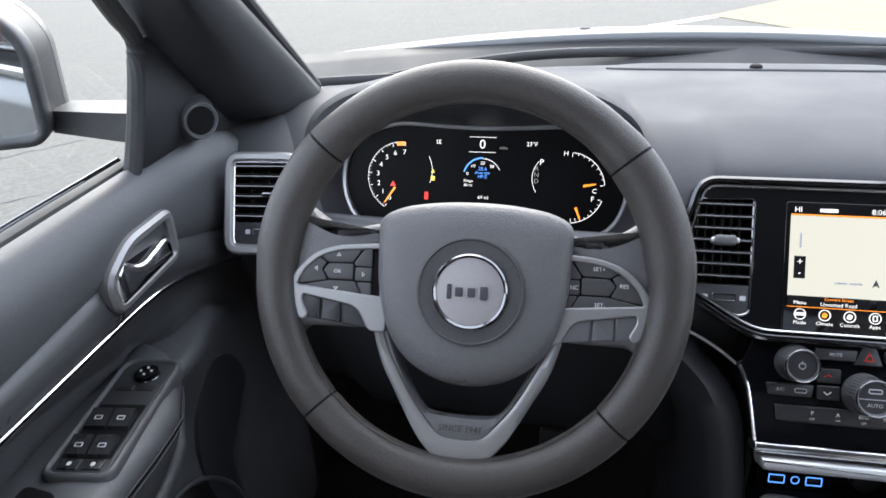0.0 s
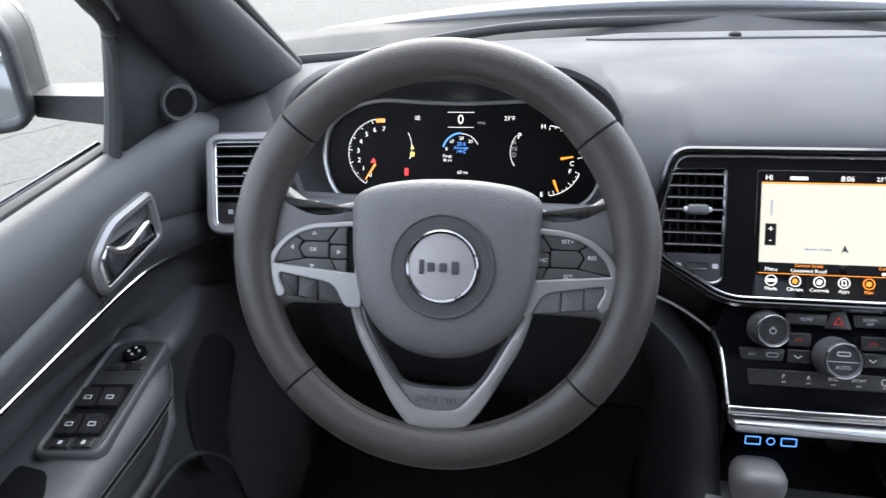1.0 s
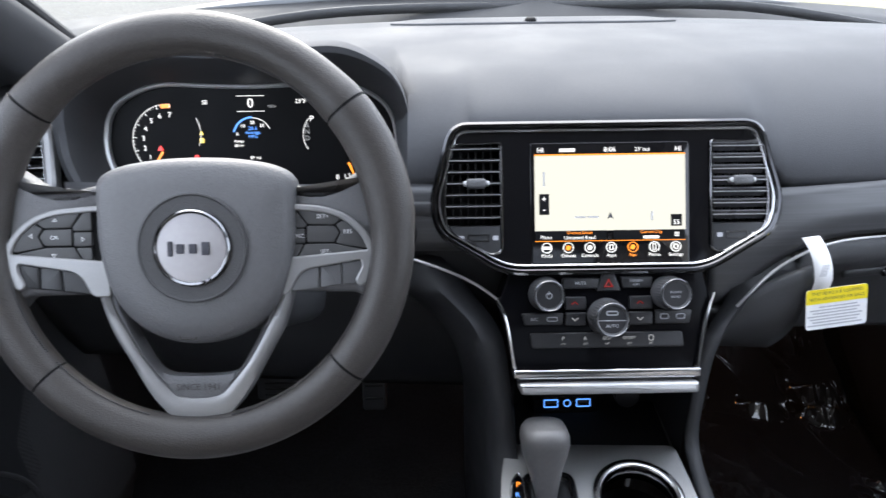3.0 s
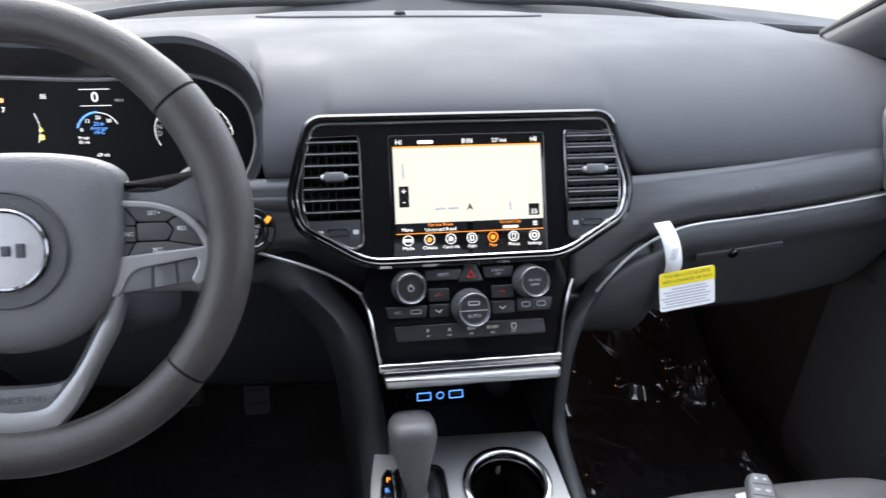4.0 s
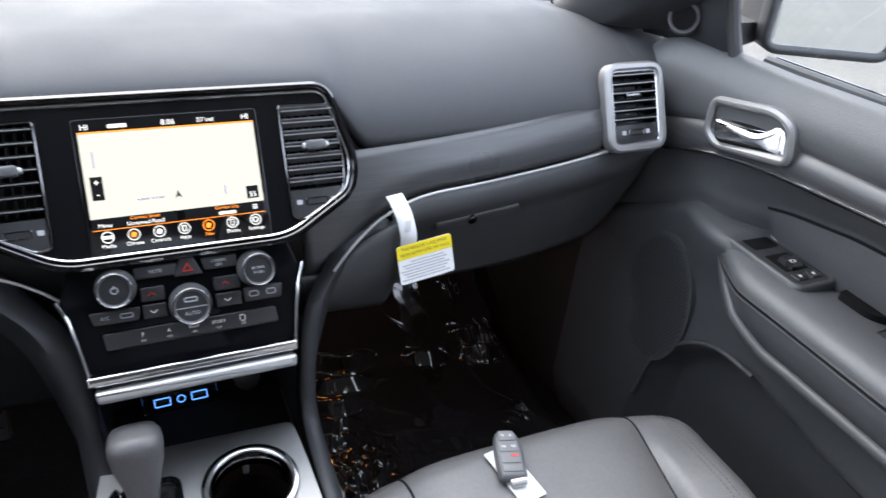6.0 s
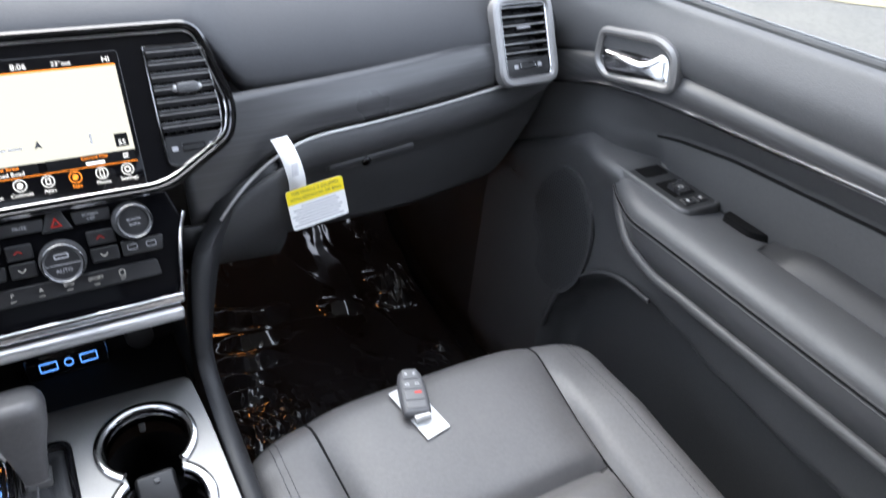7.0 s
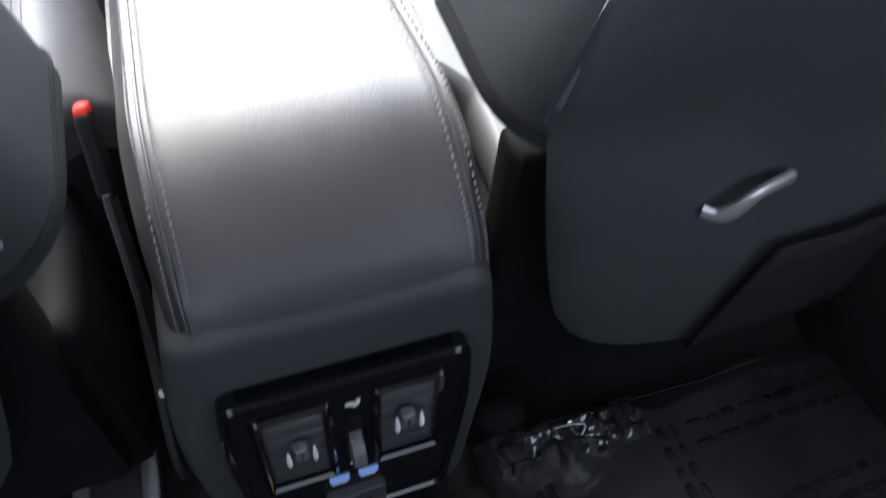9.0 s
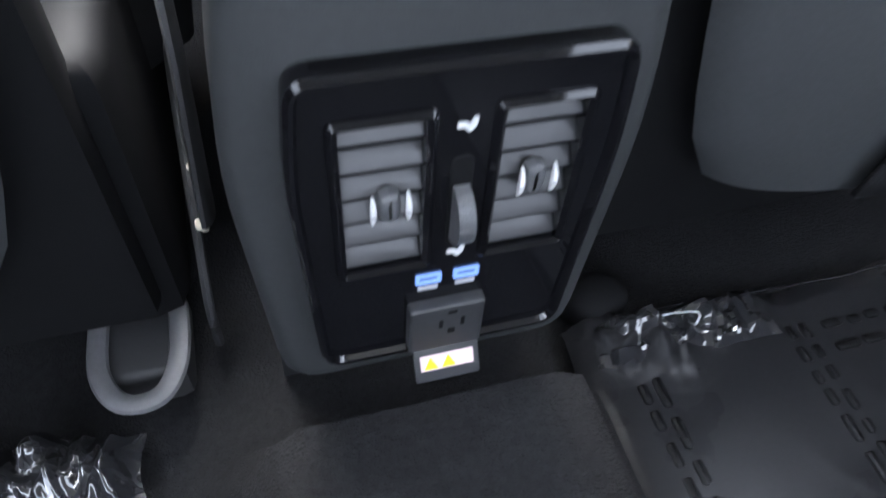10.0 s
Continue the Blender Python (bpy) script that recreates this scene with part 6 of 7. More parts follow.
            p = rg[lo % n].lerp(rg[(lo + 1) % n], i - lo)
            h += (z - p.z) / 0.9
        return p

    half = [(31.2, 0.872), (31.6, 0.91), (32.2, 0.955), (32.8, 1.00), (33.2, 1.040), (33.3, 1.075), (32.9, 1.102), (32.3, 1.118), (31.2, 1.128), (29.5, 1.134), (27.6, 1.138)]
    arch = half + [(53 - i, z) for i, z in half[::-1]]
    line = smooth_path([(i, z, 0) for i, z in arch], 3)
    mid = Vector((cx, -0.50, 0.95))
    hem = [skin(p.x, p.y) for p in line]
    away = [((p - mid) * Vector((1, 1, 0.2))).normalized() for p in hem]
    turn = [26.5 + (p.x - 26.5) * 0.9 for p in line]
    hi, lo = turn.index(max(turn)), turn.index(min(turn))
    turn = [turn[hi] if j < hi else turn[lo] if j > lo else a for j, a in enumerate(turn)]
    across = [(turn[hi] - a) / (turn[hi] - turn[lo]) for a in turn]

    def skirt(u, v):
        """The panel's lower half, from the backrest's lower edge down to its hem."""
        u = u if s > 0 else 1 - u
        side = 0.100 * v ** 0.65
        wrap = math.exp(-u / 0.055) + math.exp(-(1 - u) / 0.055)
        return Vector((cx - s * (0.112 + side) + s * (0.347 + side) * u, -0.580 - 0.024 * math.sin(math.pi * u) + 0.022 * wrap + 0.012 * (1 - v), 0.525 + 0.325 * v))

    bm = B()
    foot = [skirt(a, 1.0) for a in across]
    rows = [[p.lerp(q, f) + w * (0.003 + 0.008 * math.sin(math.pi * f)) for p, q, w in zip(hem, foot, away)] for f in (0, 0.15, 0.3, 0.5, 0.7, 0.85)]
    loft(bm, rows + [[skirt(a, v) for a in across] for v in (0.985, 0.9, 0.75, 0.6, 0.45, 0.3, 0.15, 0.0)], closed=False)
    part("map_pocket", bm, SEATBACKLIT, st, "black vinyl rear panel with a map pocket", 70)
    bm = B()
    tube(bm, [p + w * 0.003 for p, w in zip(hem, away)], 0.0028, 0.0030, n=8)
    part("pocket_hem", bm, PLASTICGREY, st, "grey hem of the map pocket")
    # seam round the lower edge of the shell
    bm = B()
    low_ring = ring(0.022)
    tube(bm, [p + (p - heart).normalized() * 0.001 for p in low_ring[13:] + low_ring[:5]], 0.0016, 0.0016, n=6)
    part("seam", bm, VOID, st, "dark seam round the shell")
    # gap under the backrest, its shade a near-black block; flap behind the seat base
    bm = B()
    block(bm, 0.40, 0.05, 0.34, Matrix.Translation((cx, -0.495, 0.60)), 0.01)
    part("seat_base", bm, VOID, st, "near-black block for the shade under the backrest")
    bm = B()
    sheet(bm, lambda u, v: (cx - s * 0.010 + s * 0.016 * v + s * (0.225 - 0.05 * v) * u, -0.596 - 0.018 * math.sin(math.pi * (0.42 + 0.58 * u)) + 0.010 * (1 - v), 0.535 + 0.175 * v - 0.012 * u), 12, 6)
    thick(part("fabric_strip", bm, CARPET, st, "rough fabric strip along the lower edge"), 0.005, 0)
    bm = B()
    tube(bm, smooth_path([(cx - s * 0.084, -0.596, 0.766), (cx - s * 0.076, -0.606, 0.769), (cx - s * 0.070, -0.612, 0.783), (cx - s * 0.060, -0.613, 0.797), (cx - s * 0.034, -0.610, 0.803)], 5), 0.0045, 0.0065)
    part("release_hook", bm, SATIN, st, "silver release hook below the map pocket")
    return st


seat(0.362, 1, "black leather front seat with grey stitched seams, key fob on it", 0.238, 0.0)
seat(-0.402, -1, "black leather front seat behind the steering wheel", 0.270, -0.022)

# belt buckles between seats and console
for x, z in ((-0.147, 0.747), (0.127, 0.700)):
    bk = thing("seat_belt_buckle", "black seat belt buckle with red release button", "belt buckle", (x, -0.36, z), "belt buckles")
    M = basis((x, -0.345, z), (1, 0, 0), (0, 0.5, 0.86))
    bm = B()
    block(bm, 0.015, 0.075, 0.024, M @ Matrix.Translation((0, -0.04, 0)), 0.004)
    part("casing", bm, VOID, bk)
    bm = B()
    block(bm, 0.0125, 0.012, 0.019, M @ Matrix.Translation((0, -0.002, 0.001)), 0.003)
    part("release_button", bm, RED, bk, "red release button")
    bm = B()
    tube(bm, [M @ Vector((0, -0.07, 0)), Vector((x, -0.42, 0.60)), Vector((x * 1.05, -0.45, 0.46))], 0.006, 0.016)
    part("stem", bm, RUBBER, bk, "black buckle stem")

# ---- front doors ----


def lerp_table(tab, x):
    for (a, p), (b, q) in zip(tab, tab[1:]):
        if x <= b or (b, q) == tab[-1]:
            t = max(0.0, min(1.0, (x - a) / (b - a)))
            return p + (q - p) * t


def door(s, X, zo, label):
    """A front door. s: which side; X: its inner plane; zo: its height."""
    dr = thing("front_door", label, "car door", (s * X, -0.2, 0.3), "front doors")

    LINE = ((-0.8, 1.048), (-0.19, 1.044), (0.07, 1.045), (0.131, 1.037), (0.229, 1.007), (0.36, 0.962)) if s < 0 else ((-0.8, 1.095), (-0.255, 1.088), (0.03, 1.064), (0.12, 1.053), (0.19, 1.037), (0.28, 1.005), (0.36, 0.975))

    def line_z(y):
        return sum(lerp_table(LINE, y + d) for d in (-0.04, -0.02, 0, 0.02, 0.04)) / 5

    def band(y):
        if s < 0:
            return 0.034 + 0.014 * max(0.0, min(1.0, (y + 0.18) / 0.2))
        return 0.026 + 0.024 * max(0.0, min(1.0, (y + 0.25) / 0.55))

    def sill(y):
        return zo + (0.05 * max(0.0, min(0.3, 0.1 - y)) if s > 0 else 0.0) - 0.05 * max(0.0, (y - 0.27) / 0.1) ** 2

    def P(d, y, z):
        return (s * (X - d - 0.045 * max(0.0, y - 0.12) ** 1.2 * 2), y, z)

    ya, yb = -0.78, 0.40
    ys = [ya + (yb - ya) * i / 88 for i in range(89)]
    # upper skin
    bm = B()
    loft(bm, [[P(-0.035, y, 1.165 + sill(y)), P(-0.012, y, 1.172 + sill(y)), P(0.0, y, 1.160 + sill(y)), P(0.009, y, 1.135 + sill(y)), P(0.012, y, 1.125 + sill(y)), P(0.012, y, line_z(y) + band(y) + 0.012), P(0.004, y, line_z(y) + band(y) + 0.001)] for y in ys], closed=False)
    part("upper_skin", bm, DOOR, dr, "soft dark grey upper door skin", 70)
    bm = B()
    loft(bm, [[P(0.0, y, line_z(y) + band(y) + 0.003), P(0.008, y, line_z(y) + band(y)), P(0.014, y, line_z(y) + band(y) * 0.5), P(0.010, y, line_z(y)), P(0.0, y, line_z(y) - 0.004)] for y in ys], closed=False)
    part("veneer_strip", bm, VENEER, dr, "dark wood veneer strip", 60)
    bm = B()
    tube(bm, [P(0.011, y, line_z(y)) for y in ys], 0.0028, 0.0030)
    part("chrome_line", bm, CHROME, dr, "bright chrome line")
    # lower skin: hollow under the strip, a wing in front of the armrest, then out to the sill
    def wing(y):
        return lerp_table(((0.06, 0.93), (0.085, 0.985), (0.16, 0.968), (0.235, 0.925), (0.36, 0.86)), y) + (0.012 if s < 0 else 0)

    def fold(y):
        return lerp_table(((-0.8, 1.045), (-0.25, 1.038), (-0.05, 1.022), (0.043, 1.006), (0.10, 0.99), (0.16, 0.97), (0.36, 0.89)), y) - (0.03 if s < 0 else 0)

    def pocket_top(y):
        return lerp_table(((-0.8, 0.72), (-0.5, 0.725), (-0.17, 0.748), (-0.02, 0.772), (0.055, 0.766), (0.114, 0.728), (0.165, 0.655), (0.185, 0.56), (0.36, 0.40)), y)

    def pocket(y, z):
        """1 deep inside the map pocket, 0 outside it."""
        t = max(0.0, min(1.0, min((pocket_top(y) - z) * 0.8, 0.185 - y, (z - 0.43) * 0.5) / 0.024))
        return t * t * (3 - 2 * t)

    bm = B()
    rows = []
    for y in ys:
        f, g = fold(y), wing(y)
        out_d = 0.034 * math.exp(-((y - 0.10) / 0.085) ** 2)
        low = min(g - 0.004, 0.95)
        dk = 1 - 0.75 * max(0.0, min(1.0, (y - 0.075) / 0.06))
        rows.append([P(0.006, y, line_z(y) - 0.003), P(-0.002, y, line_z(y) - 0.014), P(-0.022 * dk, y, max(f, low + 0.03) + 0.012), P(-0.030 * dk, y, max(f, low + 0.03)), P(-0.027 * dk, y, max(f, low + 0.03) - 0.006),
                     P(-0.048 * dk, y, low + 0.012), P(-0.050 * dk, y, low + 0.004), P(out_d - 0.016, y, low + 0.002), P(out_d - 0.004, y, low - 0.004), P(out_d - 0.002, y, low - 0.016),
                     P(0.4 * out_d - 0.006, y, low - 0.06)] + [P(-0.002 + 0.006 * min(1, (0.81 - z) / 0.09) - 0.060 * pocket(y, z), y, z) for z in [0.81 - 0.012 * q for q in range(33)]] + [P(-0.03, y, 0.33)])
    loft(bm, rows, closed=False)
    lower = part("lower_skin", bm, DOORLOW, dr, "dark grey lower door skin", 75)
    if s > 0:
        bm = B()
        tube(bm, [P(-0.0285, y, fold(y) - 0.001) for y in ys if y < 0.09], 0.0022, 0.0022, n=6)
        part("seam", bm, VOID, lower, "dark seam round the padded insert")
    # armrest
    top = 0.963 if s < 0 else 0.945
    edge = 0.065 if s > 0 else 0.072
    nose = 0.115 if s > 0 else 0.10
    bm = B()
    rings = []
    yy = [nose, nose - 0.004, nose - 0.02, nose - 0.05, nose - 0.09, 0.0, -0.05, -0.1, -0.15, -0.2, -0.3, -0.4, -0.5, -0.6, -0.78]
    for i, y in enumerate(yy):
        f = min(1.0, ((nose + 0.002 - y) / 0.11)) ** 0.5
        e = -0.02 + (edge + 0.02) * f
        low = top - 0.012 - 0.075 * min(1.0, (nose + 0.005 - y) / 0.16) ** 0.7
        rings.append([P(-0.07, y, top - 0.012), P(e - 0.045, y, top), P(e - 0.018, y, top - 0.001), P(e - 0.004, y, top - 0.008), P(e, y, top - 0.020), P(e - 0.004, y, (top + low) / 2 - 0.004), P(e - 0.014, y, low + 0.004), P(e - 0.03, y, low - 0.002), P(-0.07, y, low)])
    loft(bm, rings)
    arm = part("armrest", bm, DOOR, dr, "padded armrest with stitched edge", 60)
    for k in (0, 1):
        bm = B()
        path = smooth_path([Vector(r[4]) + Vector((-s * 0.0004, 0, -0.003 - 0.0075 * k)) for r in rings[2:]], 14)
        for p, q in zip(path, path[1:]):
            tube(bm, [p, p.lerp(q, 0.8)], 0.0008, 0.0008, n=4)
        tagged(part("stitching", bm, STITCH, arm, "grey thread stitching"), kind="stuff")
    bm = B()
    tube(bm, smooth_path([Vector(r[4]) + Vector((s * 0.0004, 0, -0.0067)) for r in rings[2:]], 6), 0.0014, 0.0014, n=6)
    part("seam", bm, VOID, arm, "sunken seam")
    if s > 0:
        # pull cup: near-black plate on the armrest, painted for the hollow's shade
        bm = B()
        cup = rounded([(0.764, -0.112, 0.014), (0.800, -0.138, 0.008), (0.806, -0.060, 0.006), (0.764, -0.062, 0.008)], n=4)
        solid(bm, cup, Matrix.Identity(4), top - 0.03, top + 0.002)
        part("pull_cup_shade", bm, VOID, arm, "near-black plate for the shaded pull cup")
        # Dark pad stands in for the shaded hollow between door skin and armrest
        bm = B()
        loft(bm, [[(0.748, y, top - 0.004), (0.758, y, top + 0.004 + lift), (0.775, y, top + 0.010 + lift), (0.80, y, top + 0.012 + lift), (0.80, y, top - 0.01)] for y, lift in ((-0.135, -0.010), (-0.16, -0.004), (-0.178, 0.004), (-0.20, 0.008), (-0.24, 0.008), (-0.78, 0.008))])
        part("hollow_pad", bm, CHEEK, arm, "raised pad, dark in place of the shaded hollow", 60)
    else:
        # pull cup behind the switches, again a near-black plate for the shade
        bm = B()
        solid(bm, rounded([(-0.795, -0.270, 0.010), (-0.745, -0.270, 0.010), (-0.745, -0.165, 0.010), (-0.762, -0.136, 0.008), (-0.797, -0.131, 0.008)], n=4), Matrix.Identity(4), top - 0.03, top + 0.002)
        part("pull_cup_shade", bm, VOID, arm, "near-black plate for the shaded pull cup")
    bm = B()
    path = smooth_path([Vector(r[6]) + Vector((-s * 0.002, 0, -0.004)) for r in rings], 3)
    tube(bm, path, 0.0075, 0.0085, n=10)
    part("armrest_lip", bm, DOORLOW, dr, "moulded lip under the armrest", 60)
    # window switch plate
    y0 = 0.038 if s > 0 else -0.025
    SWP = basis((0.750, y0, top + 0.0005), (1, 0, 0), (0, 1, 0)) if s > 0 else basis((-0.768, y0, top + 0.0005), (1, 0.12, 0), (-0.12, 1, 0))
    wide, long = (0.062, 0.152) if s > 0 else (0.058, 0.172)
    outline = rounded([(-wide / 2, -long / 2, 0.008), (wide / 2, -long / 2, 0.008), (wide / 2, long / 2, 0.012), (-wide / 2, long / 2, 0.012)], n=4)
    bm = B()
    solid(bm, outline, SWP, -0.01, 0.003, 0.002)
    plate = part("switch_plate", bm, TRIM, dr, "black window switch plate")
    bm = B()
    hoop(bm, grown(outline, 0.0075), 0.0080, SWP, -0.012, 0.0055, 0.003)
    part("plate_rim", bm, DOORLOW, plate, "raised soft rim round the switches", 60)
    rows = ((-0.012, 2), (-0.052, 2)) if s < 0 else ((-0.030, 1),)
    if s < 0:
        bm = B()
        loft(bm, [[(*p, w) for p in circle(r, 24, 0.004, 0.062)] for r, w in ((0.0135, 0.002), (0.013, 0.009), (0.010, 0.0105), (0.008, 0.0095))], SWP)
        knob = part("mirror_knob", bm, PIANO, plate, "round gloss black mirror adjuster")
        bm = B()
        hoop(bm, circle(0.0140, 28, 0.004, 0.062), 0.0012, SWP, 0.002, 0.0045, 0.0005)
        part("knob_ring", bm, DARKCHROME, knob)
        for ax, ay in ((0, 0.006), (0, -0.006), (0.006, 0), (-0.006, 0)):
            bm = B()
            solid(bm, rect(0.0024, 0.0024, 0.0004, 0.004 + ax, 0.062 + ay), SWP, 0.009, 0.0108)
            part("mark", bm, WHITEMARK, knob)
        for x in (-0.012, 0.012):
            bm = B()
            solid(bm, rect(0.020, 0.009, 0.001, x, 0.040), SWP, 0.002, 0.0045, 0.001)
            part("switch", bm, BUTTON, plate)
            bm = B()
            solid(bm, rect(0.020, 0.013, 0.001, x, -0.0765), SWP, 0.002, 0.005, 0.001)
            lk = part("lock_switch", bm, GLOSSKEY, plate, "black lock switch")
            bm = B()
            solid(bm, rect(0.004, 0.005, 0.001, x, -0.0765), SWP, 0.0045, 0.0053)
            part("symbol", bm, WHITEMARK, lk)
    else:
        # Grip well: flat near-black plate in place of the hollow's shade
        bm = B()
        solid(bm, rect(0.044, 0.056, 0.006, 0.002, 0.038), SWP, 0.001, 0.0034)
        part("grip_well_shade", bm, VOID, plate, "near-black plate for the shaded grip well")
        for x in (-0.011, 0.013):
            bm = B()
            solid(bm, rect(0.019, 0.015, 0.001, x, -0.060), SWP, 0.002, 0.005, 0.001)
            lk = part("lock_switch", bm, GLOSSKEY, plate, "black lock switch")
            bm = B()
            solid(bm, rect(0.004, 0.005, 0.001, x, -0.060), SWP, 0.0045, 0.0053)
            part("symbol", bm, WHITEMARK, lk)
    for yc, k in rows:
        # Near-black plate round the switches stands for the shade of their recess
        bm = B()
        solid(bm, rect(0.050 if k == 2 else 0.040, 0.040, 0.002, 0.0, yc + 0.004), SWP, 0.002, 0.0034)
        part("switch_well_shade", bm, VOID, plate)
        for x in ((-0.012, 0.012) if k == 2 else (0.0,)):
            bm = B()
            loft(bm, [[(x - 0.011, yc - 0.015, 0.003), (x + 0.011, yc - 0.015, 0.003), (x + 0.011, yc + 0.010, 0.003), (x - 0.011, yc + 0.010, 0.003)],
                      [(x - 0.011, yc - 0.014, 0.0075), (x + 0.011, yc - 0.014, 0.0075), (x + 0.0105, yc + 0.008, 0.0125), (x - 0.0105, yc + 0.008, 0.0125)]], SWP)
            sw = part("window_switch", bm, GLOSSKEY, plate, "black window switch")
            bm = B()
            M2 = SWP @ Matrix.Translation((x, yc - 0.004, 0.0100)) @ Matrix.Rotation(radians(13.5), 4, "X")
            hoop(bm, rect(0.008, 0.005, 0.0008), 0.0009, M2, -0.001, 0.0004, 0.0001)
            part("symbol", bm, WHITEMARK, sw)
    # pull handle with silver surround
    hy, hz = (0.115, 1.095) if s > 0 else (0.077, 1.095)
    H = basis(P(0.012, hy, hz), (0, -s, 0), (0, 0, 1))
    # local x runs towards the rear (passenger) or the front (driver), w into the cabin
    k = s
    out = [(-0.078, 0.026), (0.032, 0.048), (0.070, 0.038), (0.082, -0.014), (-0.048, -0.043), (-0.078, -0.026)] if s > 0 else [(0.068, 0.036), (-0.020, 0.036), (-0.069, 0.010), (-0.066, -0.035), (0.066, -0.030)]
    out = rounded([(*p, 0.019) for p in out], n=6)
    area = sum(out[j - 1].x * out[j].y - out[j].x * out[j - 1].y for j in range(len(out)))
    if area < 0:
        out = out[::-1]
    bm = B()
    hoop(bm, out, 0.0130 if s < 0 else 0.0115, H, -0.02, 0.010, 0.004)
    hd = part("handle_surround", bm, SILVERPAINT, dr, "satin silver handle surround")
    # Near-black plate: shade of the handle recess is in its colour
    bm = B()
    solid(bm, grown(out, -0.008), H, -0.03, -0.0005)
    part("handle_well_shade", bm, VOID, hd, "near-black plate for the shade of the handle recess")
    bm = B()
    # a broad paddle along the foot of the opening that turns up at its rear end
    if s > 0:
        paddle = [(-0.064, 0.000, 0.006), (0.020, 0.008, 0.02), (0.040, 0.029, 0.010), (0.056, 0.026, 0.008), (0.067, -0.008, 0.006), (-0.044, -0.030, 0.008), (-0.064, -0.017, 0.006)]
    else:
        paddle = [(0.056, 0.006, 0.006), (-0.012, 0.000, 0.02), (-0.034, 0.020, 0.010), (-0.050, 0.008, 0.006), (-0.056, -0.026, 0.008), (0.054, -0.022, 0.006)]
    paddle = rounded(paddle, n=5)
    area = sum(paddle[j - 1].x * paddle[j].y - paddle[j].x * paddle[j - 1].y for j in range(len(paddle)))
    paddle = paddle if area > 0 else paddle[::-1]
    loft(bm, [[(*p, w + 0.008 * (1 - (p.x / 0.07) ** 2) - 0.24 * p.y) for p in grown(paddle, -d)] for d, w in ((0.0, -0.020), (0.0, -0.003), (0.002, 0.000), (0.006, 0.002), (0.010, 0.0025))], H)
    part("pull_lever", bm, CHROME, hd, "polished chrome pull lever", 60)
    # speaker grille and map pocket low down
    bm = B()
    G = basis(P(0.0045, 0.195, 0.765), (0, -1, 0), (0, 0, 1)) if s > 0 else basis(P(0.0030, 0.18, 0.76), (0, 1, 0), (0, 0, 1))
    gl = [Vector((p.x * 1.0, p.y * 1.55)) for p in circle(0.078, 40)]
    solid(bm, gl, G, -0.006, 0.0006)
    # Left grille takes the darker plastic: shade low on that door, as colour
    grille = part("speaker_grille", bm, CHEEK if s < 0 else DOORLOW, lower, "fine perforated speaker grille")
    bm = B()
    for i in range(-24, 25):
        for j in range(-11, 12):
            x, y = j * 0.0062 + (i % 2) * 0.0031, i * 0.0048
            if (x / 0.072) ** 2 + (y / 0.114) ** 2 < 1:
                loft(bm, [[(x - 0.0015, y - 0.0014, 0.0022), (x + 0.0015, y - 0.0014, 0.0022)], [(x - 0.0015, y + 0.0014, 0.0022), (x + 0.0015, y + 0.0014, 0.0022)]], G, closed=False)
    tagged(part("grille_hole", bm, CHEEK, grille), kind="stuff")
    bm = B()
    tube(bm, smooth_path([P(0.004, y, pocket_top(y) + 0.002) for y in (0.185, 0.165, 0.114, 0.055, -0.02)], 6), 0.004, 0.004, n=8)
    part("pocket_lip", bm, DOORLOW, dr, "moulded map pocket lip", 60)
    # sail panel with tweeter, glass, seals
    ye = 0.127 if s < 0 else 0.190
    bm = B()
    loft(bm, [[P(-0.018, ye, 1.158 + zo), P(-0.016, ye + 0.025, 1.23), P(-0.010, ye + 0.050, 1.302)], [P(-0.012, ye + 0.012, 1.158 + zo), P(-0.006, ye + 0.036, 1.23), P(0.002, ye + 0.058, 1.312)],
              [P(-0.014, ye + 0.095, 1.158 + zo), P(0.0, ye + 0.095, 1.21), P(0.014, ye + 0.085, 1.330)], [P(-0.012, 0.38, 1.15 + zo), P(0.0, 0.38, 1.18), P(0.004, 0.38, 1.21)]], closed=False)
    thick(part("mirror_sail", bm, PILLAR, dr, "black corner panel behind the mirror", 60), 0.008, 0)
    T0 = Vector((s * (X - 0.010), 0.245 if s < 0 else 0.290, 1.203))
    aim = Vector((-s * 0.80, -0.58, 0.12)).normalized()
    T = basis(T0 + aim * 0.016, aim.cross(Vector((0, 0, 1))), (0, 0, 1))
    if (T.to_3x3() @ Vector((0, 0, 1))).dot(aim) < 0:
        T = basis(T0 + aim * 0.016, Vector((0, 0, 1)).cross(aim), (0, 0, 1))
    bm = B()
    loft(bm, [[(*p, w) for p in circle(r, 28)] for r, w in ((0.046, -0.05), (0.030, -0.02), (0.0215, 0.0), (0.021, 0.006), (0.0185, 0.007), (0.017, 0.004))], T)
    tw = part("tweeter", bm, DOOR, dr, "round tweeter pod")
    bm = B()
    hoop(bm, circle(0.0222, 32), 0.0022, T, 0.0, 0.0080, 0.0009)
    part("ring", bm, KNOBSIDE, tw, "satin tweeter ring")
    bm = B()
    solid(bm, circle(0.0185, 24), T, 0.0, 0.0055)
    part("mesh", bm, VOID, tw)
    bm = B()
    tube(bm, smooth_path([P(-0.014, ye + 0.002, 1.150 + zo), P(-0.010, ye + 0.030, 1.225), P(-0.004, ye + 0.050, 1.300), P(0.008, ye + 0.030, 1.326), P(0.043, ye - 0.045, 1.368), P(0.150, ye - 0.300, 1.545)], 6), 0.010, 0.010)
    part("window_seal", bm, RUBBER, dr, "black rubber window seal")
    bm = B()
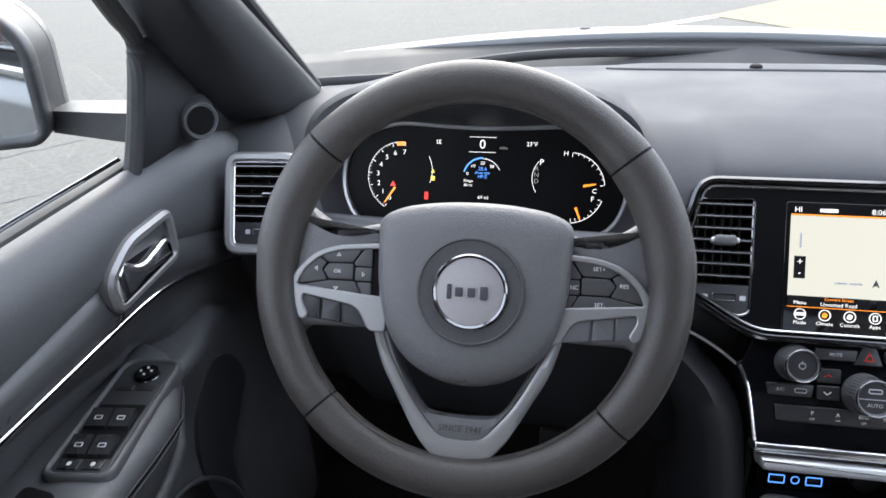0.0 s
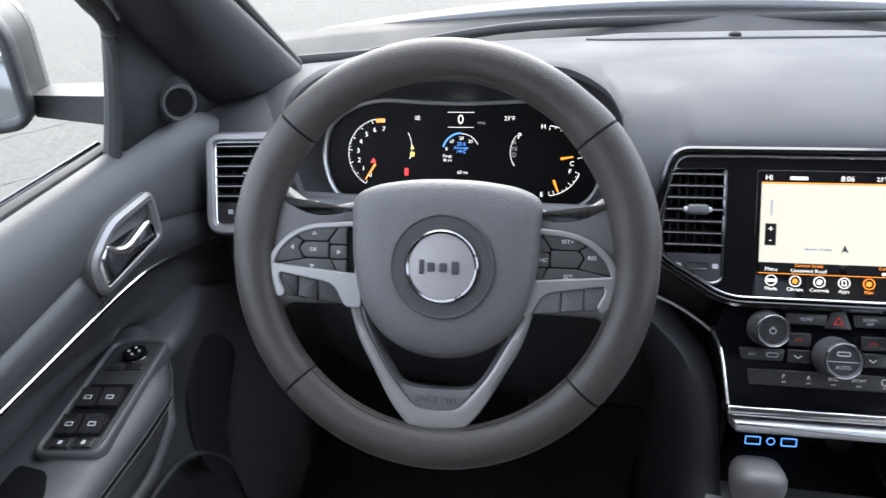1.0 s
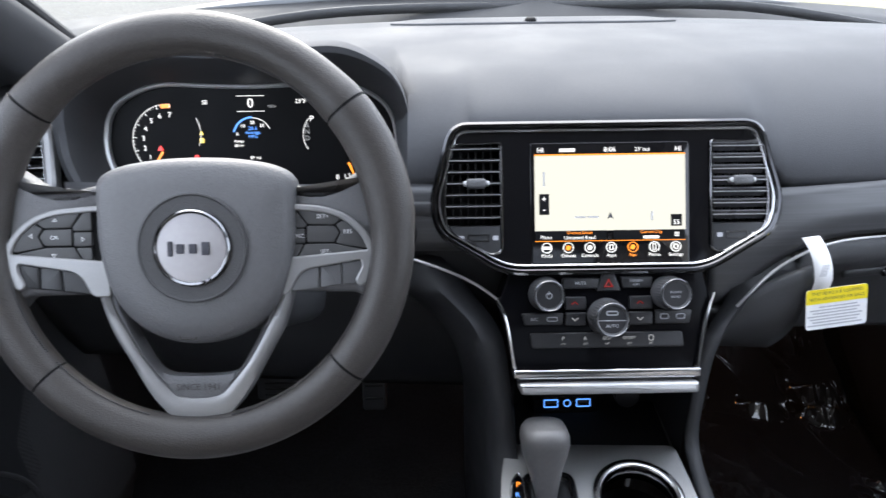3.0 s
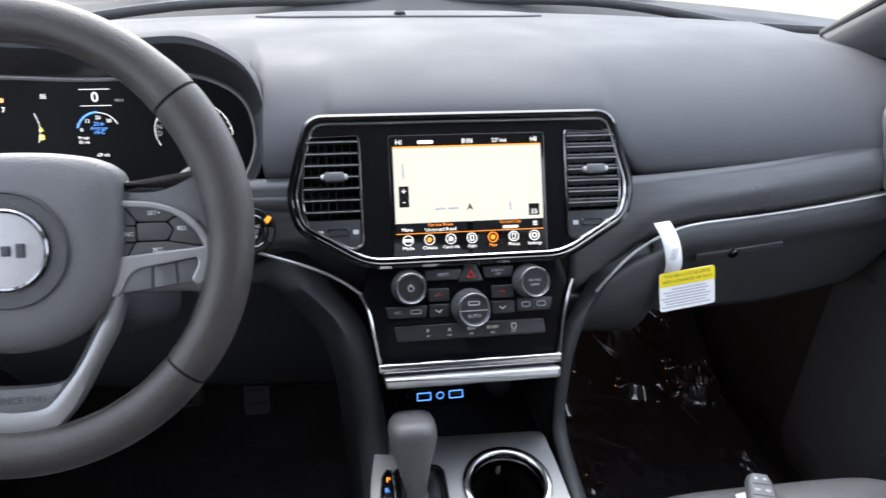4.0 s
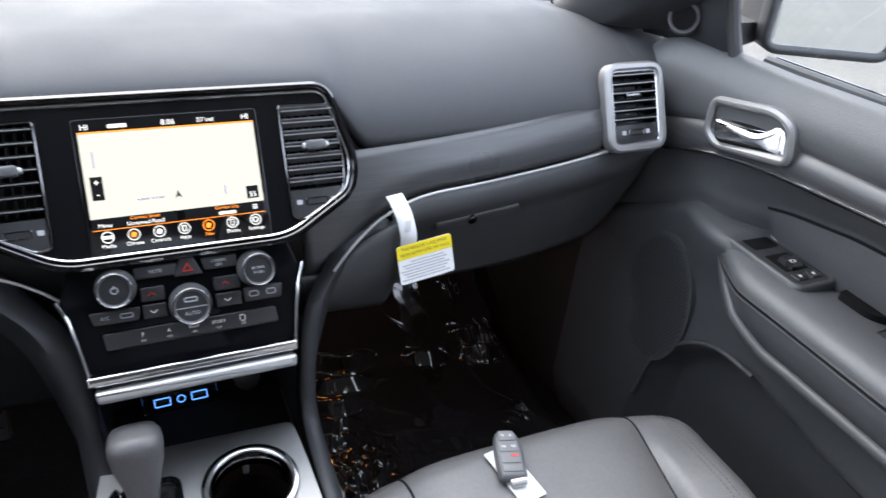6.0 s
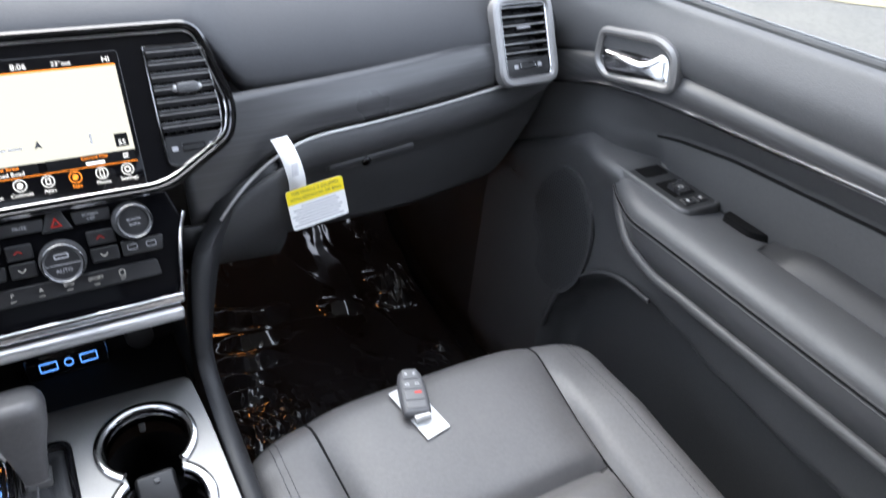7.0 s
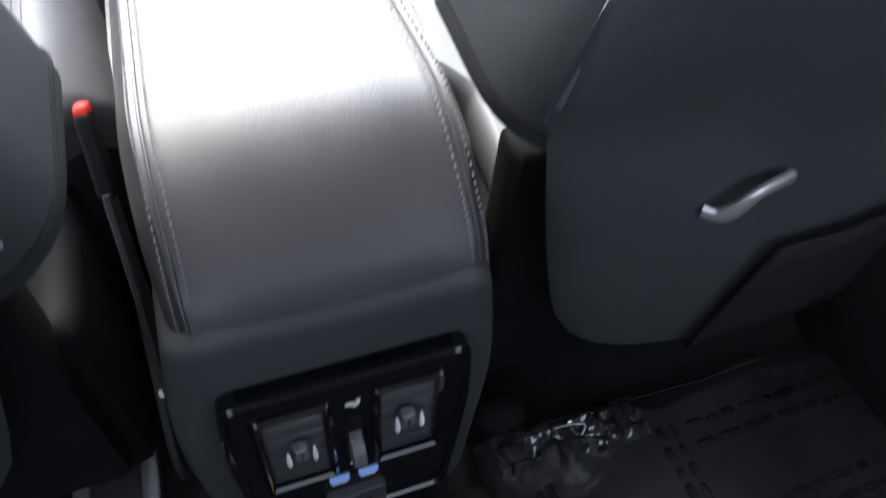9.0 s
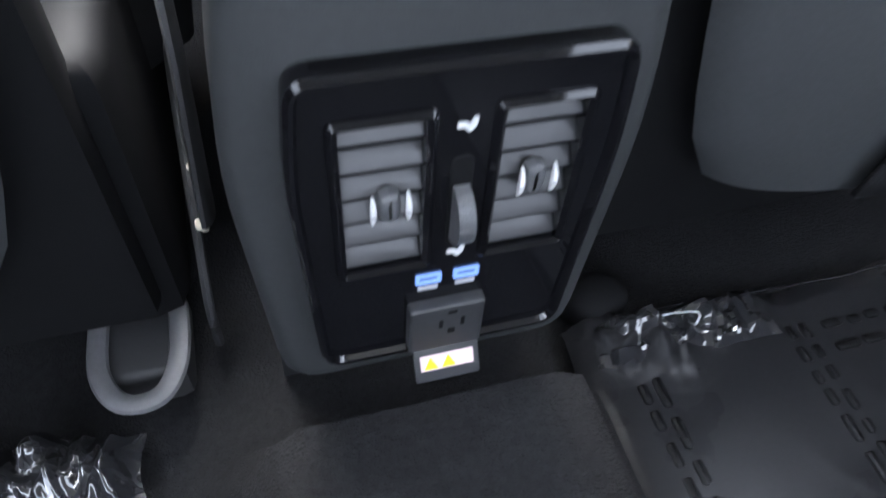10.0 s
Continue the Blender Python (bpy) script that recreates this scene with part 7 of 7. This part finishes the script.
    tube(bm, [P(-0.030, y, 1.168 + sill(y)) for y in (-0.78, -0.4, -0.2, 0.0, 0.16)], 0.009, 0.008)
    part("sill_seal", bm, RUBBER, dr, "black rubber sill seal")
    bm = B()
    tube(bm, [P(-0.047, y, 1.168 + sill(y)) for y in (-0.78, -0.4, -0.2, 0.0, 0.16)], 0.0045, 0.006)
    part("bright_sill", bm, BLACKCHROME, dr, "bright outer sill moulding")
    bm = B()
    sheet(bm, lambda u, v: P(-0.030 + 0.170 * v, -0.78 + 0.93 * u + 0.05 * u * math.sin(math.pi * v) - 0.40 * v * v * u, 1.15 + zo + 0.42 * v), 8, 6)
    gl = part("window_pane", bm, GLASS, dr, "clear side window glass")
    gl.visible_shadow = False
    return dr


door(-1, 0.785, 0.008, "dark grey front door panel with silver handle and window switches")
door(1, 0.735, 0.008, "dark grey front door panel with silver handle and one window switch")

# ---- loose and hanging things ----
# airbag notice hanging from the glovebox
notice = thing("hanging_notice", "yellow and white airbag notice card hanging from the glovebox", "notice card", (0.27, 0.16, 0.96))
N = basis((0.272, 0.134, 0.961), (1, 0.10, 0.07), (0, 0.30, 1))
bm = B()
solid(bm, rect(0.074, 0.049, 0.004), N, 0, 0.0008)
card = part("card", bm, PAPER, notice, "white printed card")
bm = B()
solid(bm, rounded([(-0.037, 0.007), (0.037, 0.007), (0.037, 0.0245, 0.004), (-0.037, 0.0245, 0.004)], n=3), N, 0.0007, 0.0014)
part("yellow_band", bm, YELLOW, card, "yellow heading band")
bm = B()
words(bm, "THIS VEHICLE IS EQUIPPED", 0.0052, N @ at(0, 0.0193, 0.0016))
words(bm, "WITH ADVANCED AIR BAGS", 0.0052, N @ at(0, 0.0125, 0.0016))
part("heading", bm, INK, card, "dark heading lettering")
for i in range(7):
    bm = B()
    solid(bm, rect(0.066 - 0.006 * (i % 3) - 0.02 * (i == 0), 0.0017, 0, -0.002 + 0.004 * (i == 0), 0.0025 - 0.0037 * i), N, 0.0007, 0.0011)
    part("text_line", bm, GREYINK, card, "unreadable line of small print")
bm = B()
strip = smooth_path([(0.249, 0.137, 0.985), (0.247, 0.134, 1.000), (0.244, 0.140, 1.018), (0.241, 0.152, 1.030), (0.239, 0.168, 1.036)], 5)
loft(bm, [[p + Vector((-0.0102, -0.0005, -0.001)), p + Vector((0.0102, 0.0005, 0.001))] for p in strip], closed=False)
thick(part("strip", bm, PAPER, notice, "white curved hanging strip"), 0.0006)
bm = B()
for i in range(9):
    solid(bm, rect(0.008, 0.0010, 0, 0.0, 0.0022 * i), basis((0.2455, 0.1345, 1.002), (1, 0.04, 0.05), (-0.16, -0.10, 1)), 0, 0.0005)
tagged(part("barcode", bm, GREYINK, notice, "grey barcode"), kind="stuff")

# key fob with a paper tag on the seat
fob = thing("key_fob", "grey remote key fob lying on the seat", "key fob", (0.315, -0.02, 0.755))
KF = basis((0.3235, -0.040, 0.7725), (0.95, -0.28, 0.0), (0.28, 0.95, 0.085))
FOBOUT = rounded([(-0.0165, -0.034, 0.008), (0.0165, -0.034, 0.008), (0.018, 0.005, 0.02), (0.0135, 0.036, 0.014), (-0.0135, 0.036, 0.014), (-0.018, 0.005, 0.02)], n=5)
bm = B()
loft(bm, [[(*p, w) for p in grown(FOBOUT, -d)] for d, w in ((0.003, 0.0), (0.0, 0.004), (0.0, 0.009), (0.002, 0.0125), (0.005, 0.0138))], KF)
part("shell", bm, mat("fob_grey", (0.10, 0.10, 0.105), 0.4), fob, "dark grey shell", 60)
for y0, y1 in ((0.018, 0.032), (0.002, 0.0165), (-0.014, 0.0005), (-0.026, -0.0155)):
    bm = B()
    w = 0.0235 if y0 < 0.015 else 0.019
    solid(bm, rect(w, y1 - y0, 0.002, 0, (y0 + y1) / 2), KF, 0.012, 0.0147, 0.0006)
    part("button", bm, GREYKEY, fob, "grey rubber button")
bm = B()
solid(bm, rect(0.009, 0.003, 0.001, 0.005, -0.004), KF, 0.0145, 0.0151)
part("panic_mark", bm, RED, fob, "red mark")
for x, y, k in ((-0.005, 0.025, 0.003), (0.005, 0.025, 0.003), (-0.006, 0.009, 0.005), (0.006, 0.009, 0.005)):
    bm = B()
    hoop(bm, rect(k, 0.003, 0.0008, x, y), 0.0007, KF, 0.0145, 0.0152, 0.0001)
    part("symbol", bm, WHITEMARK, fob)
bm = B()
tube(bm, [KF @ Vector((-0.004, -0.037, 0.006)), KF @ Vector((0.014, -0.034, 0.007))], 0.005, 0.005)
part("key_ring_bar", bm, SATIN, fob, "silver end bar")
bm = B()
TG = basis((0.322, -0.060, 0.7708), (0.98, 0.18, 0.0), (-0.18, 0.98, 0.085))
solid(bm, rect(0.034, 0.078, 0.001), TG, 0, 0.0008)
single("paper_tag", bm, PAPER, "small white paper tag under the key fob", "paper tag")

# pedals
for x, y, z, w, h, name, label in ((-0.322, 0.53, 0.540, 0.046, 0.155, "accelerator_pedal", "long narrow black accelerator pedal in the footwell"), (-0.515, 0.62, 0.440, 0.135, 0.075, "brake_pedal", "wide black rubber brake pedal in the footwell")):
    pd = thing(name, label, "pedal", (x, y, FLOOR))
    M = basis((x, y, z), (1, 0, 0), (0, 0.35, 0.94))
    bm = B()
    solid(bm, rect(w, h, 0.008), M, -0.012, 0.004, 0.004)
    pad_part = part("pedal_pad", bm, DOOR, pd)
    for i in range(5):
        bm = B()
        block(bm, w * 0.75, 0.004, 0.003, M @ Matrix.Translation((0, (i - 2) * h * 0.17, 0.005)), 0.001)
        part("rib", bm, RUBBER, pad_part)
    bm = B()
    tube(bm, smooth_path([M @ Vector((0, h * 0.2, -0.01)), Vector((x, y + 0.12, z + 0.12)), Vector((x, y + 0.16, z + 0.34))], 6), 0.010, 0.012)
    part("pedal_arm", bm, RUBBER, pd)


# crumpled protective film over the floor mats
def film(name, x0, x1, y0, y1, base, seed, label, amp=1.0, crumple=(), ridges=(), material=FILM):
    rnd = random.Random(seed)
    folds = [(rnd.uniform(x0, x1), rnd.uniform(y0, y1), rnd.uniform(0, math.pi), rnd.uniform(0.006, 0.016), rnd.uniform(0.004, 0.014), rnd.uniform(0.03, 0.12)) for _ in range(46)]
    bm = B()

    def f(u, v):
        x, y = x0 + (x1 - x0) * u, y0 + (y1 - y0) * v
        z = base(x, y) + 0.010
        z += amp * 0.006 * noise.noise((x * 9 + seed, y * 9, 0.3)) + amp * 0.0022 * noise.noise((x * 38, y * 38 + seed, 1.7))
        for fx, fy, a, w, h, L in folds:
            dx, dy = x - fx, y - fy
            along, across = dx * math.cos(a) + dy * math.sin(a), -dx * math.sin(a) + dy * math.cos(a)
            across += 0.25 * along * along / L
            if abs(across) < w * 3 and abs(along) < L * 2:
                z += amp * h * math.exp(-abs(across) / w * 1.6) * math.exp(-(along / L) ** 2)
        for kx, ky, kr, kh in crumple:
            near = math.exp(-((x - kx) ** 2 + (y - ky) ** 2) / kr ** 2)
            if near > 0.02:
                z += near * kh * (0.4 + abs(noise.noise((x * 40, y * 22, seed))) + 0.4 * abs(noise.noise((x * 90, y * 40, seed + 3))))
        for kx, ky, L, slope, h in ridges:
            along, across = x - kx, y - ky - slope * (x - kx) - 2.0 * (x - kx) ** 2
            if abs(across) < 0.06 and abs(along) < 2 * L:
                across += 0.006 * noise.noise((x * 30, ky * 50, seed))
                z += h * (max(0.0, 1 + across / 0.027) if across < 0 else math.exp(-(across / 0.012) ** 2)) * math.exp(-(along / L) ** 4)
        edge = min(u, 1 - u, v, 1 - v)
        z -= 0.006 * max(0.0, 1 - edge / 0.03)
        return (x + 0.012 * noise.noise((y * 14, seed, 0)), y + 0.012 * noise.noise((x * 14, seed, 5)), max(z, base(x, y) + 0.003))

    sheet(bm, f, 150, 250)
    return single(name, bm, material, label, "floor film", sharp=180)


def floor_base(x, y):
    return FLOOR + 0.5 * max(0.0, y - 0.60) ** 1.15 * 1.4


film("floor_film", 0.150, 0.70, 0.02, 0.96, floor_base, 3, "crumpled glossy black plastic film over the front passenger mat", 0.24,
     ((0.25, 0.34, 0.08, 0.030), (0.20, 0.20, 0.08, 0.03), (0.665, 0.60, 0.05, 0.028), (0.64, 0.74, 0.03, 0.022), (0.645, 0.39, 0.035, 0.022), (0.23, 0.76, 0.05, 0.03)),
     ((0.30, 0.635, 0.07, -0.20, 0.030), (0.285, 0.575, 0.07, -0.16, 0.031), (0.26, 0.515, 0.065, -0.18, 0.032), (0.24, 0.465, 0.05, -0.2, 0.031), (0.23, 0.42, 0.045, -0.15, 0.030), (0.50, 0.60, 0.04, -0.3, 0.028), (0.63, 0.63, 0.04, -0.45, 0.031), (0.62, 0.58, 0.04, -0.40, 0.032)))
rear_film = film("floor_film", 0.150, 0.745, -1.25, -0.572, floor_base, 8, "glossy black plastic film over the rear passenger mat", 0.05, ((0.19, -0.585, 0.03, 0.03), (0.25, -0.59, 0.035, 0.025), (0.305, -0.586, 0.022, 0.018), (0.36, -0.584, 0.018, 0.012)), material=MATFILM)
film("floor_film", -0.70, -0.235, -1.25, -0.575, floor_base, 5, "crumpled glossy black plastic film over the rear mat", 0.6, ((-0.30, -0.60, 0.05, 0.035), (-0.36, -0.62, 0.05, 0.03)))

# dark unreadable print on the rear film, its rolled edge and a folded corner
prints = random.Random(12)
bm = B()
for y in (-0.626, -0.651, -0.738, -0.763):
    x = 0.415
    while x < 0.70:
        w = prints.uniform(0.012, 0.034)
        block(bm, w, 0.011, 0.0006, Matrix.Translation((x + w / 2, y + prints.uniform(-0.001, 0.001), 0.3518)))
        x += w + prints.uniform(0.004, 0.010)
for x in (0.203, 0.219, 0.377, 0.394):
    y = -0.618
    while y > -0.92:
        w = prints.uniform(0.012, 0.034)
        block(bm, 0.010, w, 0.0006, Matrix.Translation((x, y - w / 2, 0.3518)))
        y -= w + prints.uniform(0.004, 0.010)
tagged(part("printing", bm, mat("film_print", (0.006, 0.006, 0.0065), 0.30, var=0.1, spec=0.15), rear_film, "unreadable black print on the film"), kind="stuff")
bm = B()
tube(bm, smooth_path([(0.20 + 0.045 * i, -0.570 - 0.0012 * i + prints.uniform(-0.003, 0.003), 0.352 + prints.uniform(0.0, 0.004)) for i in range(10)], 6), 0.0011, 0.0016, n=6)
part("rolled_edge", bm, FILM, rear_film, "rolled glossy edge of the film")
bm = B()


def ruck(u, v):
    x, y = 0.165 + 0.20 * u, -0.622 + 0.052 * v
    a = noise.noise((x * 46, y * 30, 2.2)) + 0.5 * noise.noise((x * 95, y * 60, 4.1))
    fall = min(1.0, 5 * u, 5 * (1 - u)) * min(1.0, 4 * v, 6 * (1 - v)) * (1 - 0.6 * u)
    return (x + 0.006 * a, y + 0.008 * noise.noise((x * 40, 7.7, y * 20)), 0.353 + fall * (0.010 + 0.030 * abs(a)))


sheet(bm, ruck, 44, 16)
part("rucked_corner", bm, FILM, rear_film, "shiny rucked corner of the film", 18)
# Pale rod along the fold: the black film's glint put in as colour
bm = B()
tube(bm, smooth_path([(0.222, -0.582, 0.362), (0.286, -0.590, 0.366), (0.262, -0.612, 0.356), (0.258, -0.619, 0.355), (0.270, -0.614, 0.356), (0.318, -0.598, 0.355), (0.367, -0.590, 0.353)], 5), 0.0011, 0.0009, n=6)
part("fold_glint", bm, CLEARFILM, rear_film, "pale line for the glint along the folded film")

# wiring under the driver's seat
wiring = thing("seat_wiring", "black wiring with pale plastic clips under the front seat", "wiring", (-0.163, -0.44, FLOOR))
bm = B()
tube(bm, smooth_path([(-0.166, -0.16, 0.47), (-0.164, -0.30, 0.535), (-0.164, -0.418, 0.491), (-0.165, -0.457, 0.458), (-0.168, -0.50, 0.40), (-0.17, -0.50, FLOOR)], 6), 0.0045, 0.0045, n=8)
part("cable", bm, RUBBER, wiring, "black cable")
for p, k in (((-0.160, -0.418, 0.492), 0.7), ((-0.160, -0.456, 0.460), 1.0), ((-0.160, -0.398, 0.510), 0.4)):
    bm = B()
    block(bm, 0.010 * k, 0.010 * k, 0.016 * k, Matrix.Translation(p) @ Matrix.Rotation(0.5, 4, "X"), 0.002)
    part("clip", bm, mat("cream_plastic", (0.62, 0.56, 0.44), 0.45), wiring, "cream plastic clip")

# seat anchor loop behind the driver's seat
loop = thing("seat_anchor_cover", "grey plastic loop at the seat rail behind the front seat", "anchor cover", (-0.23, -0.54, FLOOR))
bm = B()
U = smooth_path([(-0.262, -0.485, 0.392), (-0.262, -0.540, 0.392), (-0.244, -0.572, 0.392), (-0.214, -0.572, 0.392), (-0.198, -0.540, 0.392), (-0.196, -0.485, 0.392)], 6)
tube(bm, U, 0.009, 0.006)
part("loop", bm, PLASTICGREY, loop, "grey plastic loop")
bm = B()
block(bm, 0.075, 0.10, 0.045, Matrix.Translation((-0.230, -0.50, FLOOR + 0.026)), 0.008)
part("rail_end", bm, RUBBER, loop)

# seat rail end behind the passenger seat
bm = B()
loft(bm, [[(0.197 + r * math.cos(a * math.pi / 12), -0.545 + 0.8 * r * math.sin(a * math.pi / 12), z) for a in range(24)] for r, z in ((0.034, FLOOR), (0.034, FLOOR + 0.018), (0.030, FLOOR + 0.028), (0.018, FLOOR + 0.034), (0.004, FLOOR + 0.035))])
single("rail_end_cover", bm, VOID, "round black cover over the seat rail end", "rail cover", sharp=60)

# door mirrors outside
for s, cx in ((-1, -1.190), (1, 1.07)):
    mr = thing("door_mirror", "black door mirror with a grey painted cap outside the window", "door mirror", (cx, 0.36, 1.1), "door mirrors")
    M = basis((cx, 0.315, 1.215), (1, -0.47 * s, 0), (0, 0.03, 1))
    out = rounded([(-0.115, -0.095, 0.035), (0.115, -0.095, 0.035), (0.120, 0.06, 0.05), (0.07, 0.115, 0.05), (-0.07, 0.115, 0.05), (-0.120, 0.06, 0.05)], n=6)
    bm = B()
    rings = [[(*p, w) for p in grown(out, -d)] for d, w in ((0.006, 0.0), (0.0, -0.012), (-0.002, -0.125))]
    loft(bm, rings, M, caps=(False, False))
    hoop(bm, grown(out, 0.001), 0.016, M, -0.03, 0.004, 0.004)
    part("housing", bm, TRIM, mr, "black mirror housing", 60)
    bm = B()
    loft(bm, [[(p.x * f, p.y * f, w) for p in out] for f, w in ((1.02, -0.115), (1.0, -0.15), (0.9, -0.18), (0.6, -0.205), (0.2, -0.213))], M)
    part("cap", bm, BODYGREY, mr, "grey painted mirror cap", 60)
    bm = B()
    solid(bm, grown(out, -0.014), M @ Matrix.Rotation(radians(6.0 if s < 0 else 0), 4, "Y"), -0.02, -0.004)
    part("mirror_glass", bm, MIRROR, mr, "reflecting mirror glass")
    bm = B()
    inner_x = 0.845 * s
    loft(bm, [[(x, y0, z0), (x, y1, z0), (x, y1, z1), (x, y0, z1)] for x, y0, y1, z0, z1 in ((cx - s * 0.08, 0.40, 0.46, 1.125, 1.160), ((cx + inner_x) / 2 - s * 0.04, 0.38, 0.45, 1.120, 1.165), (inner_x, 0.34, 0.44, 1.105, 1.180))])
    part("mirror_arm", bm, TRIM, mr, "black mirror arm")

# the car's own flanks outside, which the door mirrors show
for s, X in ((-1, -0.80), (1, 0.78)):
    fl = thing("car_flank", "grey painted car flank with chrome belt line outside the windows", "car body side", (X, -1.0, 0.3), "car flanks")
    bm = B()
    sheet(bm, lambda u, v: (X + s * (0.075 + 0.06 * math.sin(math.pi * min(1, v * 1.25)) * (0.4 + 0.6 * v)), 0.15 - 2.9 * u, 0.22 + 0.90 * (1 - v)), 10, 14)
    thick(part("body_skin", bm, BODYGREY, fl, "grey painted body panels"), 0.004, 0)
    bm = B()
    tube(bm, [(X + s * 0.078, 0.12, 1.135), (X + s * 0.078, -1.2, 1.15), (X + s * 0.07, -2.6, 1.16)], 0.006, 0.012)
    part("belt_moulding", bm, CHROME, fl, "chrome belt moulding")
    for y in (-0.86, -1.75):
        bm = B()
        block(bm, 0.006, 0.012, 0.86, Matrix.Translation((X + s * 0.128, y, 0.68)), 0.002)
        part("door_gap", bm, VOID, fl, "dark door gap")

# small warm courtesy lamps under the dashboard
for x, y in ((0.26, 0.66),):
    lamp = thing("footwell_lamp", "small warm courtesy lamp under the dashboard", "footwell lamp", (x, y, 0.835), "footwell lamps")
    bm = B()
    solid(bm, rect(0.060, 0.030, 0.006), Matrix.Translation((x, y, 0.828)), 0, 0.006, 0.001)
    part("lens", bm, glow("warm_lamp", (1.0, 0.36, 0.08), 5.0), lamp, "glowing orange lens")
